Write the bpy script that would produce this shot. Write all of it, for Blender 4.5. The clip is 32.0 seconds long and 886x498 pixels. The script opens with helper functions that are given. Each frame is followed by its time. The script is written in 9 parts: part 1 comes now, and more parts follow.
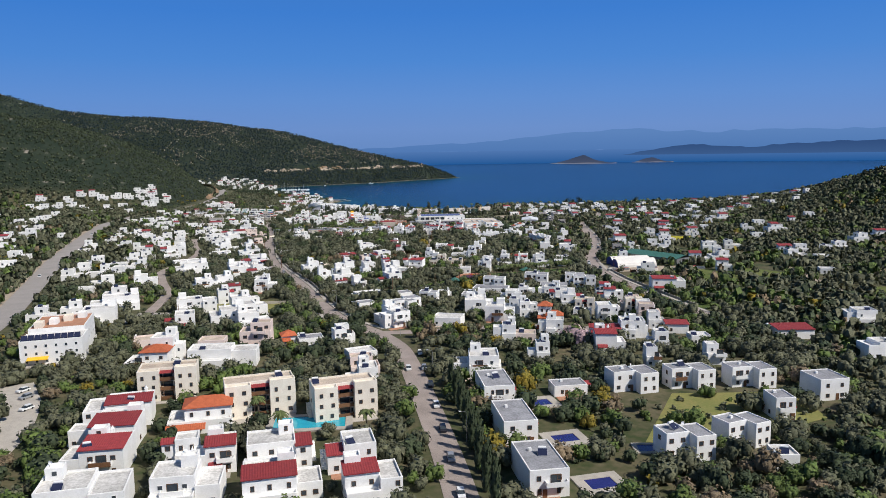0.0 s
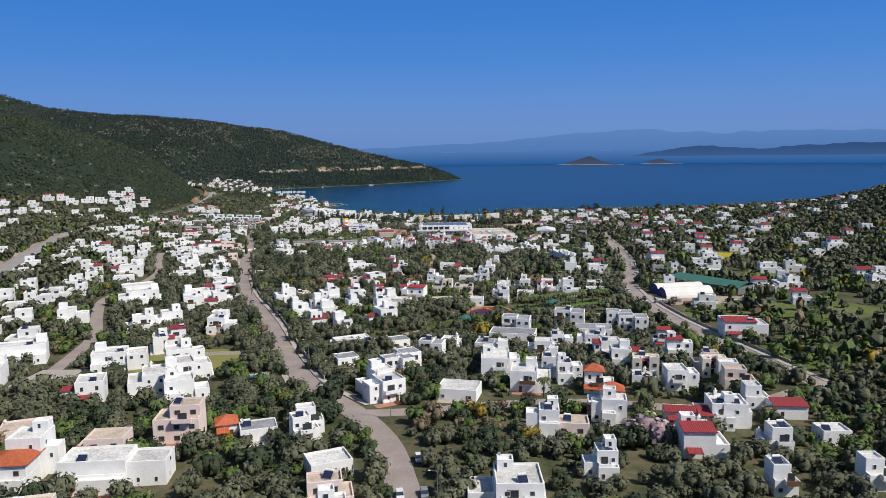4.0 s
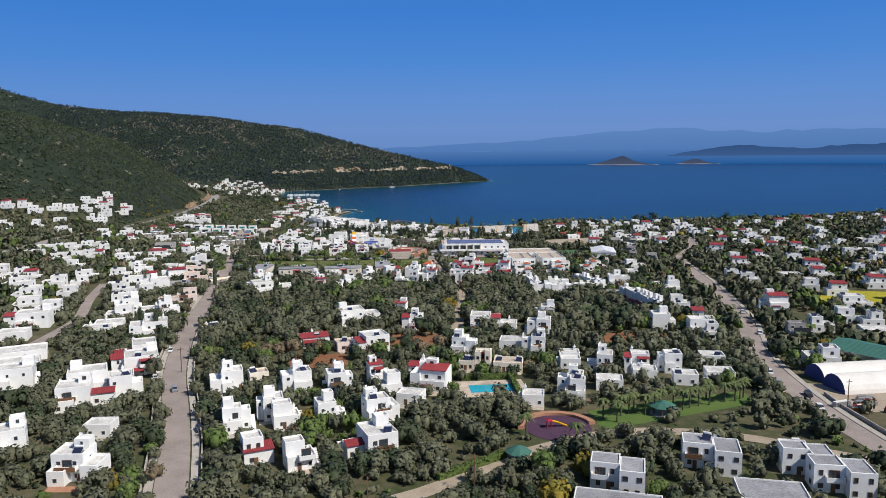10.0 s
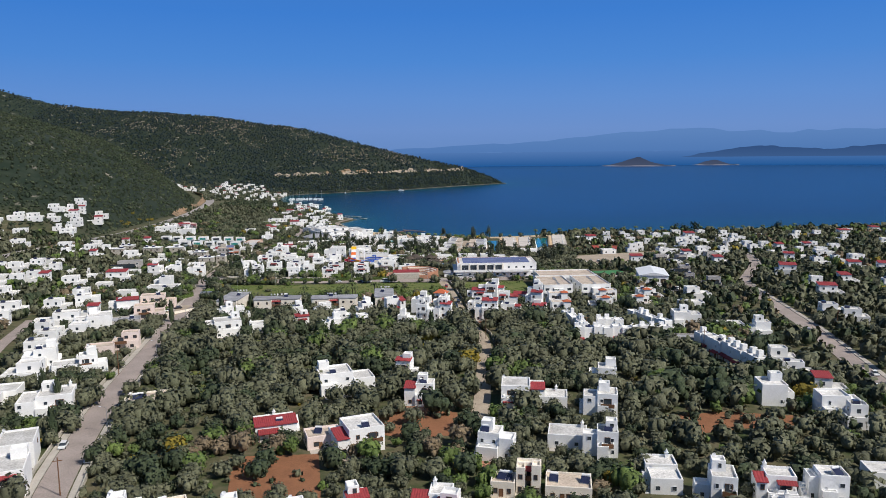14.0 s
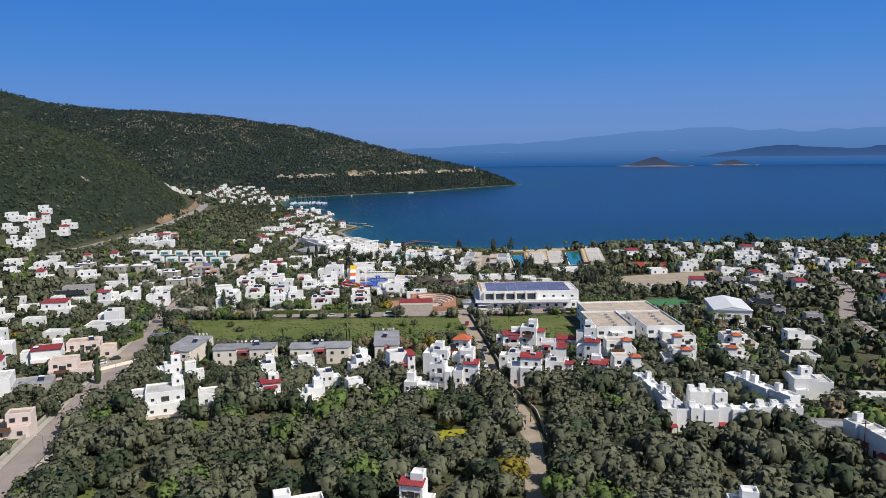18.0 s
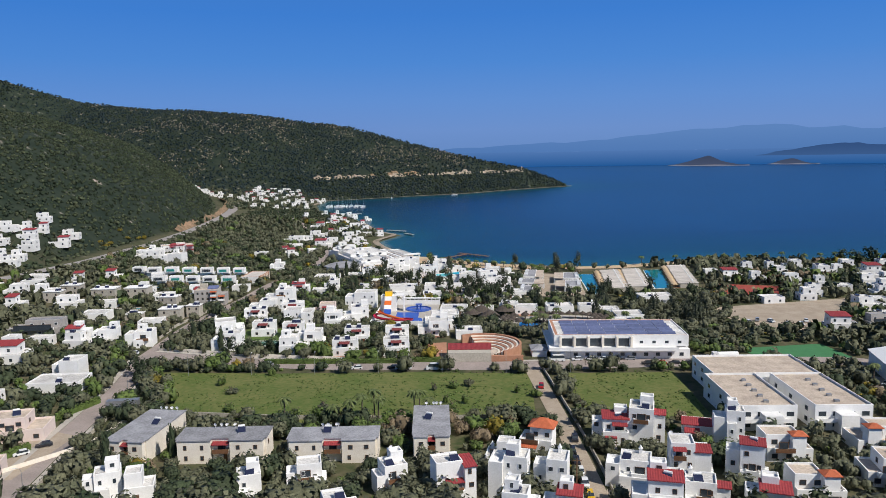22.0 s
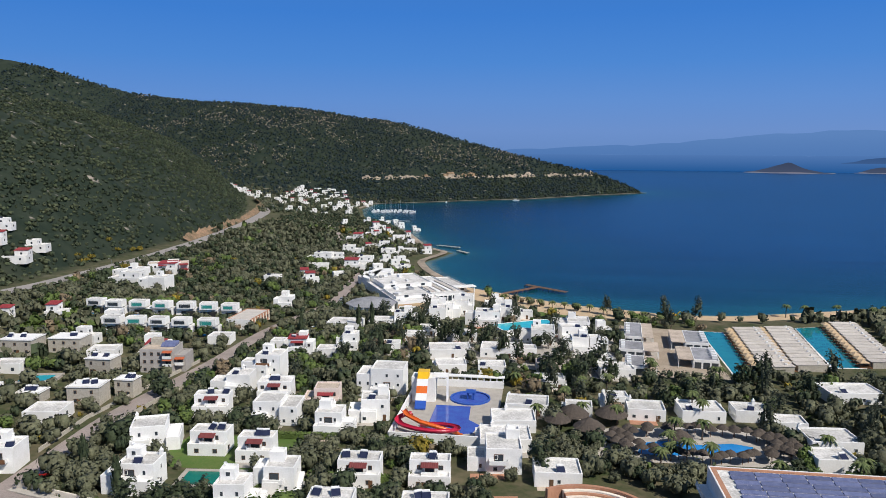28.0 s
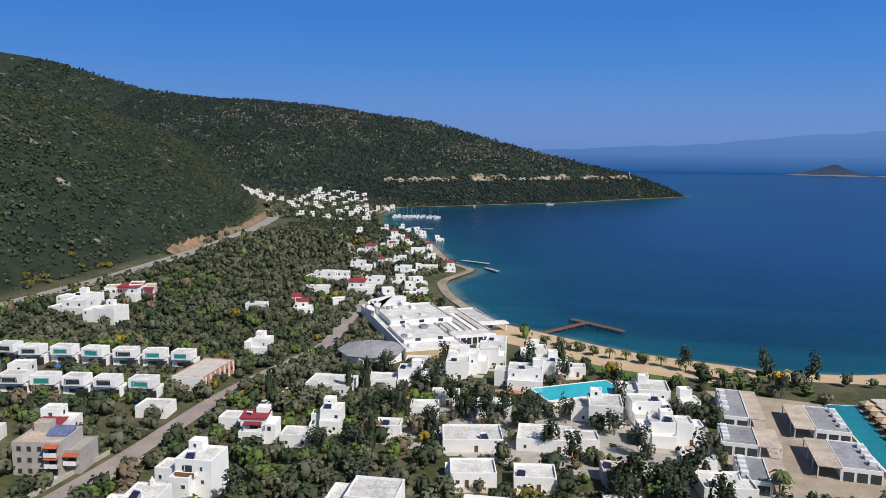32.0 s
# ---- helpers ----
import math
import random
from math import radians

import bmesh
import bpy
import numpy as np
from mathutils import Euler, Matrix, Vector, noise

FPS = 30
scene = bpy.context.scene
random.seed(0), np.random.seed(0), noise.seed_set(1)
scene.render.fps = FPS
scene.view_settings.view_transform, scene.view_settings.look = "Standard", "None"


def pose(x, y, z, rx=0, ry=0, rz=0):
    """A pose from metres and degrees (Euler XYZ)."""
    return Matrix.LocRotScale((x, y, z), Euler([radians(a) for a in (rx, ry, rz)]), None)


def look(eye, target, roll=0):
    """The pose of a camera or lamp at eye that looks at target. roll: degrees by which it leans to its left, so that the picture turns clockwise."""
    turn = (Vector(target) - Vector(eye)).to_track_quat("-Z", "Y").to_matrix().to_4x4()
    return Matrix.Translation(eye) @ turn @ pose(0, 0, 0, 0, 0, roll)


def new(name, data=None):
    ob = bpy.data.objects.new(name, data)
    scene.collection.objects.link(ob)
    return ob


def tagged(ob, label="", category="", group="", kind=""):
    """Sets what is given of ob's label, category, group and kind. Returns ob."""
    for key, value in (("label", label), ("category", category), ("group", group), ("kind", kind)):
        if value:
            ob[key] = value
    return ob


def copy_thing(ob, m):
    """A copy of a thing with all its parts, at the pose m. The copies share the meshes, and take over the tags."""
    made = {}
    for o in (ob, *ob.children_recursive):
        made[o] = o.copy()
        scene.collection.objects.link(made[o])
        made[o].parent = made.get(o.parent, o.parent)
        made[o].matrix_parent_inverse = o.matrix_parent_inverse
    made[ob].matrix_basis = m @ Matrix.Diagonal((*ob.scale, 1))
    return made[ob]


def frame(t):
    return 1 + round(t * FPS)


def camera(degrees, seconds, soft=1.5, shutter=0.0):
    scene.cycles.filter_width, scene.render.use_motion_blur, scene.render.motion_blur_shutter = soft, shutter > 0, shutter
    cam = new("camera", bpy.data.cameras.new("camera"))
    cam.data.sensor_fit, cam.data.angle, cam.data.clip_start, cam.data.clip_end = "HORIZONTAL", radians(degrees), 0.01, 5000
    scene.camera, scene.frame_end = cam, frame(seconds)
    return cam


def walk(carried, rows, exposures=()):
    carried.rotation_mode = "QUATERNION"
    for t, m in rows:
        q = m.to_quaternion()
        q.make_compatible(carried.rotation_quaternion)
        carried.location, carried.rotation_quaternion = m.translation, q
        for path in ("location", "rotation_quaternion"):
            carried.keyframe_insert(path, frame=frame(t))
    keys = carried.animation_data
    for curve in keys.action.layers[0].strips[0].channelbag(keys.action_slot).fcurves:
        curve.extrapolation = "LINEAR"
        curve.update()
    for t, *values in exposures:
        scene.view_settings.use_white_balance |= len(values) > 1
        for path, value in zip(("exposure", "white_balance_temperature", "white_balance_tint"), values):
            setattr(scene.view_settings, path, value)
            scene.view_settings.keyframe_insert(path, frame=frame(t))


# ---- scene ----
cam = camera(62.9, 32.0, 0.7)
# The whole flight is level over the bay; z = 0 is the sea.
METRES, EYE, TILT, LEAN, TURN = 765.0, 84.4, -0.51, 0.875, -6.0
ROWS = [
    (0.0, 0.0, 0.0, 0.0, 0.0, -7.16, -0.01),
    (0.5, -0.0007, 0.0142, 0.0002, 0.04, -7.17, -0.04),
    (1.0, -0.0013, 0.0296, 0.0006, 0.07, -7.16, -0.06),
    (1.5, -0.0016, 0.0442, 0.0009, 0.1, -7.15, -0.08),
    (2.0, -0.002, 0.0599, 0.0012, 0.13, -7.14, -0.11),
    (2.5, -0.0021, 0.0746, 0.0015, 0.15, -7.13, -0.15),
    (3.0, -0.0024, 0.0908, 0.0018, 0.16, -7.13, -0.17),
    (3.5, -0.0026, 0.1057, 0.002, 0.19, -7.13, -0.2),
    (5.5, -0.0033, 0.1691, 0.0029, 0.36, -7.16, -0.34),
    (6.0, -0.0036, 0.1858, 0.0031, 0.42, -7.16, -0.34),
    (6.5, -0.0039, 0.201, 0.0033, 0.5, -7.18, -0.35),
    (7.0, -0.0043, 0.2177, 0.0035, 0.62, -7.18, -0.34),
    (7.5, -0.0047, 0.2329, 0.0035, 0.78, -7.18, -0.33),
    (8.0, -0.0051, 0.2495, 0.0038, 0.99, -7.18, -0.35),
    (8.5, -0.0057, 0.2645, 0.0039, 1.12, -7.19, -0.35),
    (9.0, -0.0062, 0.2809, 0.0041, 1.42, -7.21, -0.34),
    (9.5, -0.0068, 0.2958, 0.0042, 1.83, -7.21, -0.35),
    (10.0, -0.0076, 0.3122, 0.0045, 2.25, -7.21, -0.35),
    (10.5, -0.0083, 0.3273, 0.0047, 2.71, -7.21, -0.37),
    (11.0, -0.0093, 0.3436, 0.0047, 2.75, -7.18, -0.37),
    (11.5, -0.0104, 0.359, 0.0052, 2.77, -7.2, -0.35),
    (12.0, -0.0112, 0.3753, 0.0052, 2.86, -7.17, -0.3),
    (12.5, -0.0126, 0.3907, 0.0051, 2.89, -7.14, -0.29),
    (13.0, -0.0135, 0.4066, 0.0054, 2.98, -7.14, -0.28),
    (13.5, -0.0148, 0.4215, 0.0053, 3.03, -7.13, -0.29),
    (14.0, -0.0163, 0.4376, 0.0056, 3.08, -7.13, -0.28),
    (14.5, -0.0175, 0.4528, 0.0056, 3.14, -7.11, -0.25),
    (16.5, -0.0239, 0.5155, 0.0069, 3.47, -7.2, -0.29),
    (17.0, -0.0258, 0.532, 0.0068, 3.57, -7.17, -0.31),
    (17.5, -0.0277, 0.5469, 0.0069, 3.63, -7.16, -0.28),
    (18.0, -0.0295, 0.5635, 0.007, 3.85, -7.14, -0.22),
    (18.5, -0.0314, 0.5785, 0.0069, 4.03, -7.09, -0.23),
    (19.0, -0.0336, 0.595, 0.0069, 4.3, -7.08, -0.17),
    (19.5, -0.0355, 0.6098, 0.0071, 4.64, -7.1, -0.15),
    (20.0, -0.038, 0.6263, 0.0068, 5.1, -7.07, -0.12),
    (20.5, -0.0404, 0.6409, 0.0068, 5.56, -7.05, -0.12),
    (21.0, -0.0429, 0.6571, 0.0068, 6.1, -7.1, -0.06),
    (21.5, -0.0456, 0.6717, 0.0067, 6.62, -7.12, -0.04),
    (22.0, -0.0488, 0.6876, 0.0067, 7.13, -7.15, 0.0),
    (22.5, -0.0513, 0.7024, 0.0067, 7.62, -7.18, 0.04),
    (23.0, -0.054, 0.7183, 0.0067, 8.23, -7.2, -0.01),
    (23.5, -0.0563, 0.733, 0.0067, 8.82, -7.21, -0.05),
    (24.0, -0.0587, 0.7492, 0.0071, 9.43, -7.25, -0.14),
    (24.5, -0.0609, 0.764, 0.0072, 9.89, -7.24, -0.18),
    (25.0, -0.0633, 0.78, 0.0074, 10.34, -7.21, -0.2),
    (25.5, -0.0652, 0.7952, 0.0077, 10.66, -7.19, -0.22),
    (27.5, -0.0754, 0.8558, 0.008, 11.39, -7.18, -1.01),
    (28.0, -0.0782, 0.8714, 0.0081, 11.76, -7.22, -1.28),
    (28.5, -0.0807, 0.8862, 0.0082, 12.05, -7.23, -1.39),
    (29.0, -0.0834, 0.902, 0.0083, 12.35, -7.24, -1.46),
    (29.5, -0.086, 0.9168, 0.0084, 12.66, -7.26, -1.48),
    (30.0, -0.0891, 0.9323, 0.0084, 12.96, -7.26, -1.54),
    (30.5, -0.0915, 0.9467, 0.0086, 13.29, -7.28, -1.53),
    (31.0, -0.0947, 0.9626, 0.0087, 13.57, -7.3, -1.57),
    (31.5, -0.0973, 0.9769, 0.0089, 13.83, -7.3, -1.53),
    (32.0, -0.1005, 0.9929, 0.0087, 14.08, -7.26, -1.51),
]
walk(cam, [(t, pose(0, 0, EYE, TILT, LEAN, TURN) @ pose(METRES * x, METRES * y, METRES * z, 90 + pitch, roll, yaw)) for t, x, y, z, yaw, pitch, roll in ROWS])

# ---- light ----
SUN_AZ, SUN_EL = 127.0, 46.0          # degrees clockwise from +y, degrees above the horizon
world = bpy.data.worlds.new("sky")
scene.world = world
world.use_nodes = True
wn, wl = world.node_tree.nodes, world.node_tree.links
wn.clear()
sky = wn.new("ShaderNodeTexSky")
sky.sky_type, sky.sun_disc = "NISHITA", False
sky.sun_elevation, sky.sun_rotation = radians(SUN_EL), radians(SUN_AZ)
sky.air_density, sky.dust_density, sky.ozone_density = 1.0, 0.3, 3.0
coord = wn.new("ShaderNodeTexCoord")
sep = wn.new("ShaderNodeSeparateXYZ")
ramp = wn.new("ShaderNodeValToRGB")
high = wn.new("ShaderNodeMapRange")
high.inputs["From Min"].default_value, high.inputs["From Max"].default_value = 0.18, 0.5
up, low = wn.new("ShaderNodeBackground"), wn.new("ShaderNodeBackground")
up.inputs[1].default_value, low.inputs[1].default_value = 0.075, 1.0
blend = wn.new("ShaderNodeMixShader")
wout = wn.new("ShaderNodeOutputWorld")
wl.new(coord.outputs["Generated"], sep.inputs[0])
wl.new(sep.outputs["Z"], ramp.inputs[0])
wl.new(sep.outputs["Z"], high.inputs["Value"])
# clear spring air: a violet haze low over the sea, deep blue above, the open sky overhead
for pos, col in ((0.0, (0.135, 0.255, 0.540, 1)), (0.03, (0.150, 0.280, 0.600, 1)), (0.07, (0.120, 0.275, 0.640, 1)), (0.12, (0.075, 0.245, 0.650, 1)), (0.2, (0.040, 0.195, 0.620, 1)), (0.5, (0.03, 0.14, 0.48, 1))):
    e = ramp.color_ramp.elements.new(pos)
    e.color = col
ramp.color_ramp.elements.remove(ramp.color_ramp.elements[0])
ramp.color_ramp.elements.remove(ramp.color_ramp.elements[-1])
wl.new(sky.outputs[0], up.inputs[0])
wl.new(ramp.outputs[0], low.inputs[0])
wl.new(high.outputs[0], blend.inputs[0])
wl.new(low.outputs[0], blend.inputs[1])
wl.new(up.outputs[0], blend.inputs[2])
wl.new(blend.outputs[0], wout.inputs[0])

sun_data = bpy.data.lights.new("sun", "SUN")
sun_data.energy, sun_data.angle, sun_data.color = 4.7, radians(0.53), (1.0, 0.95, 0.88)
sun = new("sun", sun_data)
az, el = radians(SUN_AZ), radians(SUN_EL)
sun.matrix_world = look((300 * math.sin(az), 300 * math.cos(az), 300 * math.tan(el)), (0, 0, 0))
scene.view_settings.exposure = 0.0


# ---- materials ----
def material(name, a, b, rough=0.8, scale=1.5, bump=0.0, metal=0.0, spec=0.3, fine=8.0, island=0.0, rand=0.0):
    """Two colours mixed by coarse and fine noise; rand varies the brightness object by object, island piece by piece."""
    m = bpy.data.materials.new(name)
    m.use_nodes = True
    n, l = m.node_tree.nodes, m.node_tree.links
    p = n["Principled BSDF"]
    p.inputs["Roughness"].default_value, p.inputs["Metallic"].default_value = rough, metal
    p.inputs["Specular IOR Level"].default_value = spec
    geo = n.new("ShaderNodeNewGeometry")
    na, nb = n.new("ShaderNodeTexNoise"), n.new("ShaderNodeTexNoise")
    na.inputs["Scale"].default_value, nb.inputs["Scale"].default_value = scale, scale * fine
    na.inputs["Detail"].default_value = nb.inputs["Detail"].default_value = 4.0
    l.new(geo.outputs["Position"], na.inputs["Vector"])
    l.new(geo.outputs["Position"], nb.inputs["Vector"])
    add = n.new("ShaderNodeMath")
    add.operation = "ADD"
    l.new(na.outputs["Fac"], add.inputs[0])
    l.new(nb.outputs["Fac"], add.inputs[1])
    mr = n.new("ShaderNodeMapRange")
    mr.inputs["From Min"].default_value, mr.inputs["From Max"].default_value = 0.75, 1.25
    l.new(add.outputs[0], mr.inputs["Value"])
    mix = n.new("ShaderNodeMix")
    mix.data_type = "RGBA"
    mix.inputs[6].default_value, mix.inputs[7].default_value = (*a, 1), (*b, 1)
    l.new(mr.outputs[0], mix.inputs[0])
    col = mix.outputs[2]
    if rand or island:
        hsv = n.new("ShaderNodeHueSaturation")
        mv = n.new("ShaderNodeMapRange")
        k = rand or island
        mv.inputs["To Min"].default_value, mv.inputs["To Max"].default_value = 1 - k, 1 + k
        if rand:
            oi = n.new("ShaderNodeObjectInfo")
            l.new(oi.outputs["Random"], mv.inputs["Value"])
        else:
            l.new(geo.outputs["Random Per Island"], mv.inputs["Value"])
        l.new(mv.outputs[0], hsv.inputs["Value"])
        l.new(col, hsv.inputs["Color"])
        col = hsv.outputs[0]
    l.new(col, p.inputs["Base Color"])
    if bump:
        bp = n.new("ShaderNodeBump")
        bp.inputs["Strength"].default_value, bp.inputs["Distance"].default_value = bump, 0.2
        l.new(nb.outputs["Fac"], bp.inputs["Height"])
        l.new(bp.outputs[0], p.inputs["Normal"])
    return m


WHITE = material("white_stucco", (0.84, 0.83, 0.81), (0.74, 0.73, 0.70), 0.85, 0.35, 0.15, rand=0.05)
CREAM = material("cream_stucco", (0.80, 0.74, 0.64), (0.69, 0.62, 0.52), 0.85, 0.4, 0.15, rand=0.06)
PINK = material("pale_pink_stucco", (0.76, 0.64, 0.58), (0.66, 0.55, 0.50), 0.85, 0.4, 0.15, rand=0.06)
GREYWALL = material("grey_beige_render", (0.42, 0.39, 0.36), (0.32, 0.30, 0.28), 0.85, 0.4, 0.15, rand=0.08)
STONE = material("pale_stone_wall", (0.50, 0.46, 0.39), (0.34, 0.31, 0.26), 0.9, 1.6, 0.4, rand=0.08)
ROOF_W = material("whitewashed_roof", (0.72, 0.70, 0.67), (0.40, 0.385, 0.36), 0.9, 0.22, 0.2, rand=0.14)
ROOF_G = material("grey_roof_membrane", (0.34, 0.34, 0.36), (0.20, 0.20, 0.21), 0.85, 0.25, 0.2, rand=0.1)
ROOF_B = material("beige_roof_screed", (0.60, 0.50, 0.40), (0.38, 0.31, 0.25), 0.9, 0.25, 0.2, rand=0.08)
RED_TILE = material("oxblood_roof_tiles", (0.324, 0.047, 0.048), (0.216, 0.034, 0.038), 0.7, 1.2, 0.3, rand=0.15)
ORANGE_TILE = material("orange_clay_tiles", (0.52, 0.14, 0.06), (0.36, 0.09, 0.04), 0.75, 1.2, 0.3, rand=0.12)
MAROON = material("maroon_awning", (0.20, 0.05, 0.05), (0.14, 0.035, 0.035), 0.8, 1.0, 0.1)
GLASS = material("dark_window_glass", (0.03, 0.04, 0.05), (0.05, 0.06, 0.07), 0.12, 0.3, 0.0, spec=0.5)
FRAME = material("brown_window_wood", (0.16, 0.09, 0.05), (0.10, 0.06, 0.035), 0.6, 3.0, 0.1)
WFRAME = material("white_window_frame", (0.75, 0.75, 0.74), (0.66, 0.66, 0.65), 0.5, 3.0)
WOOD = material("stained_wood", (0.20, 0.10, 0.05), (0.12, 0.06, 0.03), 0.65, 2.0, 0.2, rand=0.15)
PANEL = material("solar_panel", (0.015, 0.02, 0.05), (0.03, 0.035, 0.07), 0.2, 1.0, spec=0.6)
PV = material("photovoltaic_glass", (0.10, 0.12, 0.23), (0.16, 0.18, 0.30), 0.2, 0.8, spec=0.6, rand=0.2)
STEEL = material("galvanised_steel", (0.45, 0.46, 0.47), (0.33, 0.34, 0.35), 0.45, 2.0, metal=0.7)
TANK = material("white_enamel", (0.78, 0.78, 0.77), (0.70, 0.70, 0.69), 0.4, 2.0)
ASPHALT = material("worn_asphalt", (0.370, 0.309, 0.280), (0.250, 0.211, 0.190), 0.9, 0.12, 0.2, fine=20)
HIGHWAY = material("grey_asphalt", (0.34, 0.31, 0.29), (0.27, 0.25, 0.235), 0.9, 0.1, 0.2, fine=20)
DIRT = material("pale_dirt_track", (0.42, 0.35, 0.27), (0.30, 0.24, 0.18), 0.95, 0.2, 0.3, fine=10)
PAVING = material("concrete_paving", (0.46, 0.42, 0.37), (0.36, 0.33, 0.29), 0.9, 0.5, 0.2, rand=0.08)
SAND = material("beach_sand", (0.56, 0.42, 0.27), (0.47, 0.34, 0.21), 0.95, 0.2, 0.2, fine=15)
REDSOIL = material("red_soil", (0.27, 0.12, 0.06), (0.20, 0.09, 0.045), 0.95, 0.25, 0.5, fine=10)
MEADOW = material("spring_meadow", (0.075, 0.115, 0.022), (0.15, 0.155, 0.05), 0.95, 0.07, 1.0, fine=9)
LAWN = material("mown_lawn", (0.07, 0.14, 0.025), (0.11, 0.15, 0.04), 0.95, 0.2, 0.5, fine=10)
DRYGRASS = material("dry_yellow_grass", (0.24, 0.215, 0.075), (0.17, 0.185, 0.055), 0.95, 0.15, 0.6, fine=10)
FLOWERS = material("yellow_flower_meadow", (0.45, 0.36, 0.02), (0.25, 0.26, 0.03), 0.95, 0.5, 0.6, fine=8)
ROCK = material("ochre_road_cutting", (0.33, 0.21, 0.13), (0.13, 0.10, 0.06), 0.95, 0.10, 1.0, fine=5)
POOL = material("turquoise_pool_water", (0.02, 0.32, 0.43), (0.035, 0.40, 0.49), 0.08, 0.3, 0.05, spec=0.5)
POOL_BLUE = material("blue_pool_water", (0.02, 0.20, 0.55), (0.03, 0.26, 0.60), 0.08, 0.3, 0.05, spec=0.5)
POOL_NAVY = material("navy_tiled_pool", (0.015, 0.02, 0.12), (0.03, 0.03, 0.17), 0.1, 0.3, 0.05, spec=0.5)
POOL_GREEN = material("green_pool_water", (0.005, 0.14, 0.09), (0.01, 0.17, 0.11), 0.1, 0.3, 0.05, spec=0.5)
LEAF_OLIVE = material("olive_leaves", (0.072, 0.080, 0.044), (0.131, 0.132, 0.080), 0.75, 0.12, 1.0, fine=22, island=0.30)
LEAF_PINE = material("dark_evergreen_leaves", (0.030, 0.045, 0.021), (0.056, 0.072, 0.035), 0.75, 0.12, 1.0, fine=22, island=0.30)
LEAF_GREEN = material("fresh_green_leaves", (0.067, 0.107, 0.023), (0.113, 0.154, 0.040), 0.7, 0.15, 1.0, fine=22, island=0.30)
LEAF_YELLOW = material("mimosa_blossom", (0.27, 0.19, 0.02), (0.15, 0.135, 0.025), 0.8, 0.3, 1.0, fine=22, island=0.3)
LEAF_PINK = material("almond_blossom", (0.50, 0.36, 0.38), (0.34, 0.24, 0.26), 0.8, 0.3, 1.0, fine=22, island=0.3)
LEAF_PALM = material("palm_fronds", (0.07, 0.10, 0.03), (0.12, 0.14, 0.05), 0.7, 0.3, 0.0, fine=10, island=0.3)
LEAF_BARE = material("dry_reed_leaves", (0.16, 0.12, 0.07), (0.22, 0.17, 0.11), 0.8, 0.3, 1.0, fine=22, island=0.3)
MAQUIS = material("maquis_scrub_leaves", (0.022, 0.036, 0.020), (0.044, 0.058, 0.030), 0.85, 0.02, 1.0, fine=60, island=0.3)
LEAF_EUC = material("eucalyptus_leaves", (0.047, 0.059, 0.036), (0.085, 0.094, 0.059), 0.75, 0.15, 1.0, fine=22, island=0.30)
# dark ridge leaves, with the blue of distance haze painted into the colour
RIDGELEAF_HAZED = material("hazed_ridge_pine_leaves", (0.013, 0.028, 0.034), (0.025, 0.043, 0.047), 0.85, 0.02, 1.0, fine=60, island=0.3)
PALE = material("pale_beige_roofing", (0.60, 0.55, 0.49), (0.44, 0.40, 0.36), 0.9, 0.3, 0.2, rand=0.1)
POOL_PALE = material("bright_turquoise_pool_water", (0.03, 0.42, 0.48), (0.05, 0.50, 0.54), 0.08, 0.3, 0.05, spec=0.5)
LAGOON = material("teal_lagoon_water", (0.010, 0.17, 0.20), (0.016, 0.22, 0.245), 0.08, 0.2, 0.05, spec=0.5)
SPLASH = material("purple_blue_pool_floor", (0.05, 0.07, 0.36), (0.06, 0.13, 0.45), 0.12, 0.3, 0.05, spec=0.5)
BARK = material("grey_brown_bark", (0.14, 0.11, 0.085), (0.09, 0.07, 0.055), 0.9, 3.0, 0.4)
THATCH = material("dark_reed_thatch", (0.10, 0.08, 0.065), (0.06, 0.05, 0.042), 0.95, 1.5, 0.5, rand=0.15)
CANVAS = material("white_tent_canvas", (0.78, 0.75, 0.70), (0.68, 0.65, 0.60), 0.7, 0.3, 0.1)
CANVAS_BLUE = material("blue_tent_canvas", (0.02, 0.04, 0.16), (0.03, 0.05, 0.20), 0.7, 0.3, 0.1)
SHEDGREEN = material("green_sheet_metal", (0.06, 0.17, 0.13), (0.05, 0.14, 0.11), 0.5, 0.5, 0.1)
PAINT_YELLOW = material("yellow_fibreglass", (0.80, 0.48, 0.02), (0.72, 0.42, 0.02), 0.35, 1.0)
PAINT_ORANGE = material("orange_fibreglass", (0.70, 0.16, 0.03), (0.62, 0.13, 0.03), 0.35, 1.0)
PAINT_RED = material("red_fibreglass", (0.50, 0.02, 0.06), (0.42, 0.02, 0.05), 0.35, 1.0)
PAINT_BLUE = material("blue_fibreglass", (0.03, 0.08, 0.35), (0.03, 0.10, 0.42), 0.35, 1.0)
COURT_RED = material("red_court", (0.34, 0.07, 0.05), (0.28, 0.06, 0.045), 0.85, 0.4, 0.1)
COURT_GREEN = material("green_court", (0.05, 0.17, 0.07), (0.06, 0.20, 0.08), 0.85, 0.4, 0.1)
PURPLE = material("dark_purple_rubber", (0.06, 0.03, 0.06), (0.09, 0.045, 0.08), 0.9, 0.5, 0.2)
TERRACOTTA = material("terracotta_paving", (0.46, 0.24, 0.15), (0.36, 0.18, 0.11), 0.85, 0.5, 0.2)
RUBBER = material("black_rubber", (0.02, 0.02, 0.02), (0.03, 0.03, 0.03), 0.8, 3.0)
CAR_WHITE = material("white_car_paint", (0.75, 0.75, 0.75), (0.70, 0.70, 0.70), 0.25, 1.0, spec=0.5)
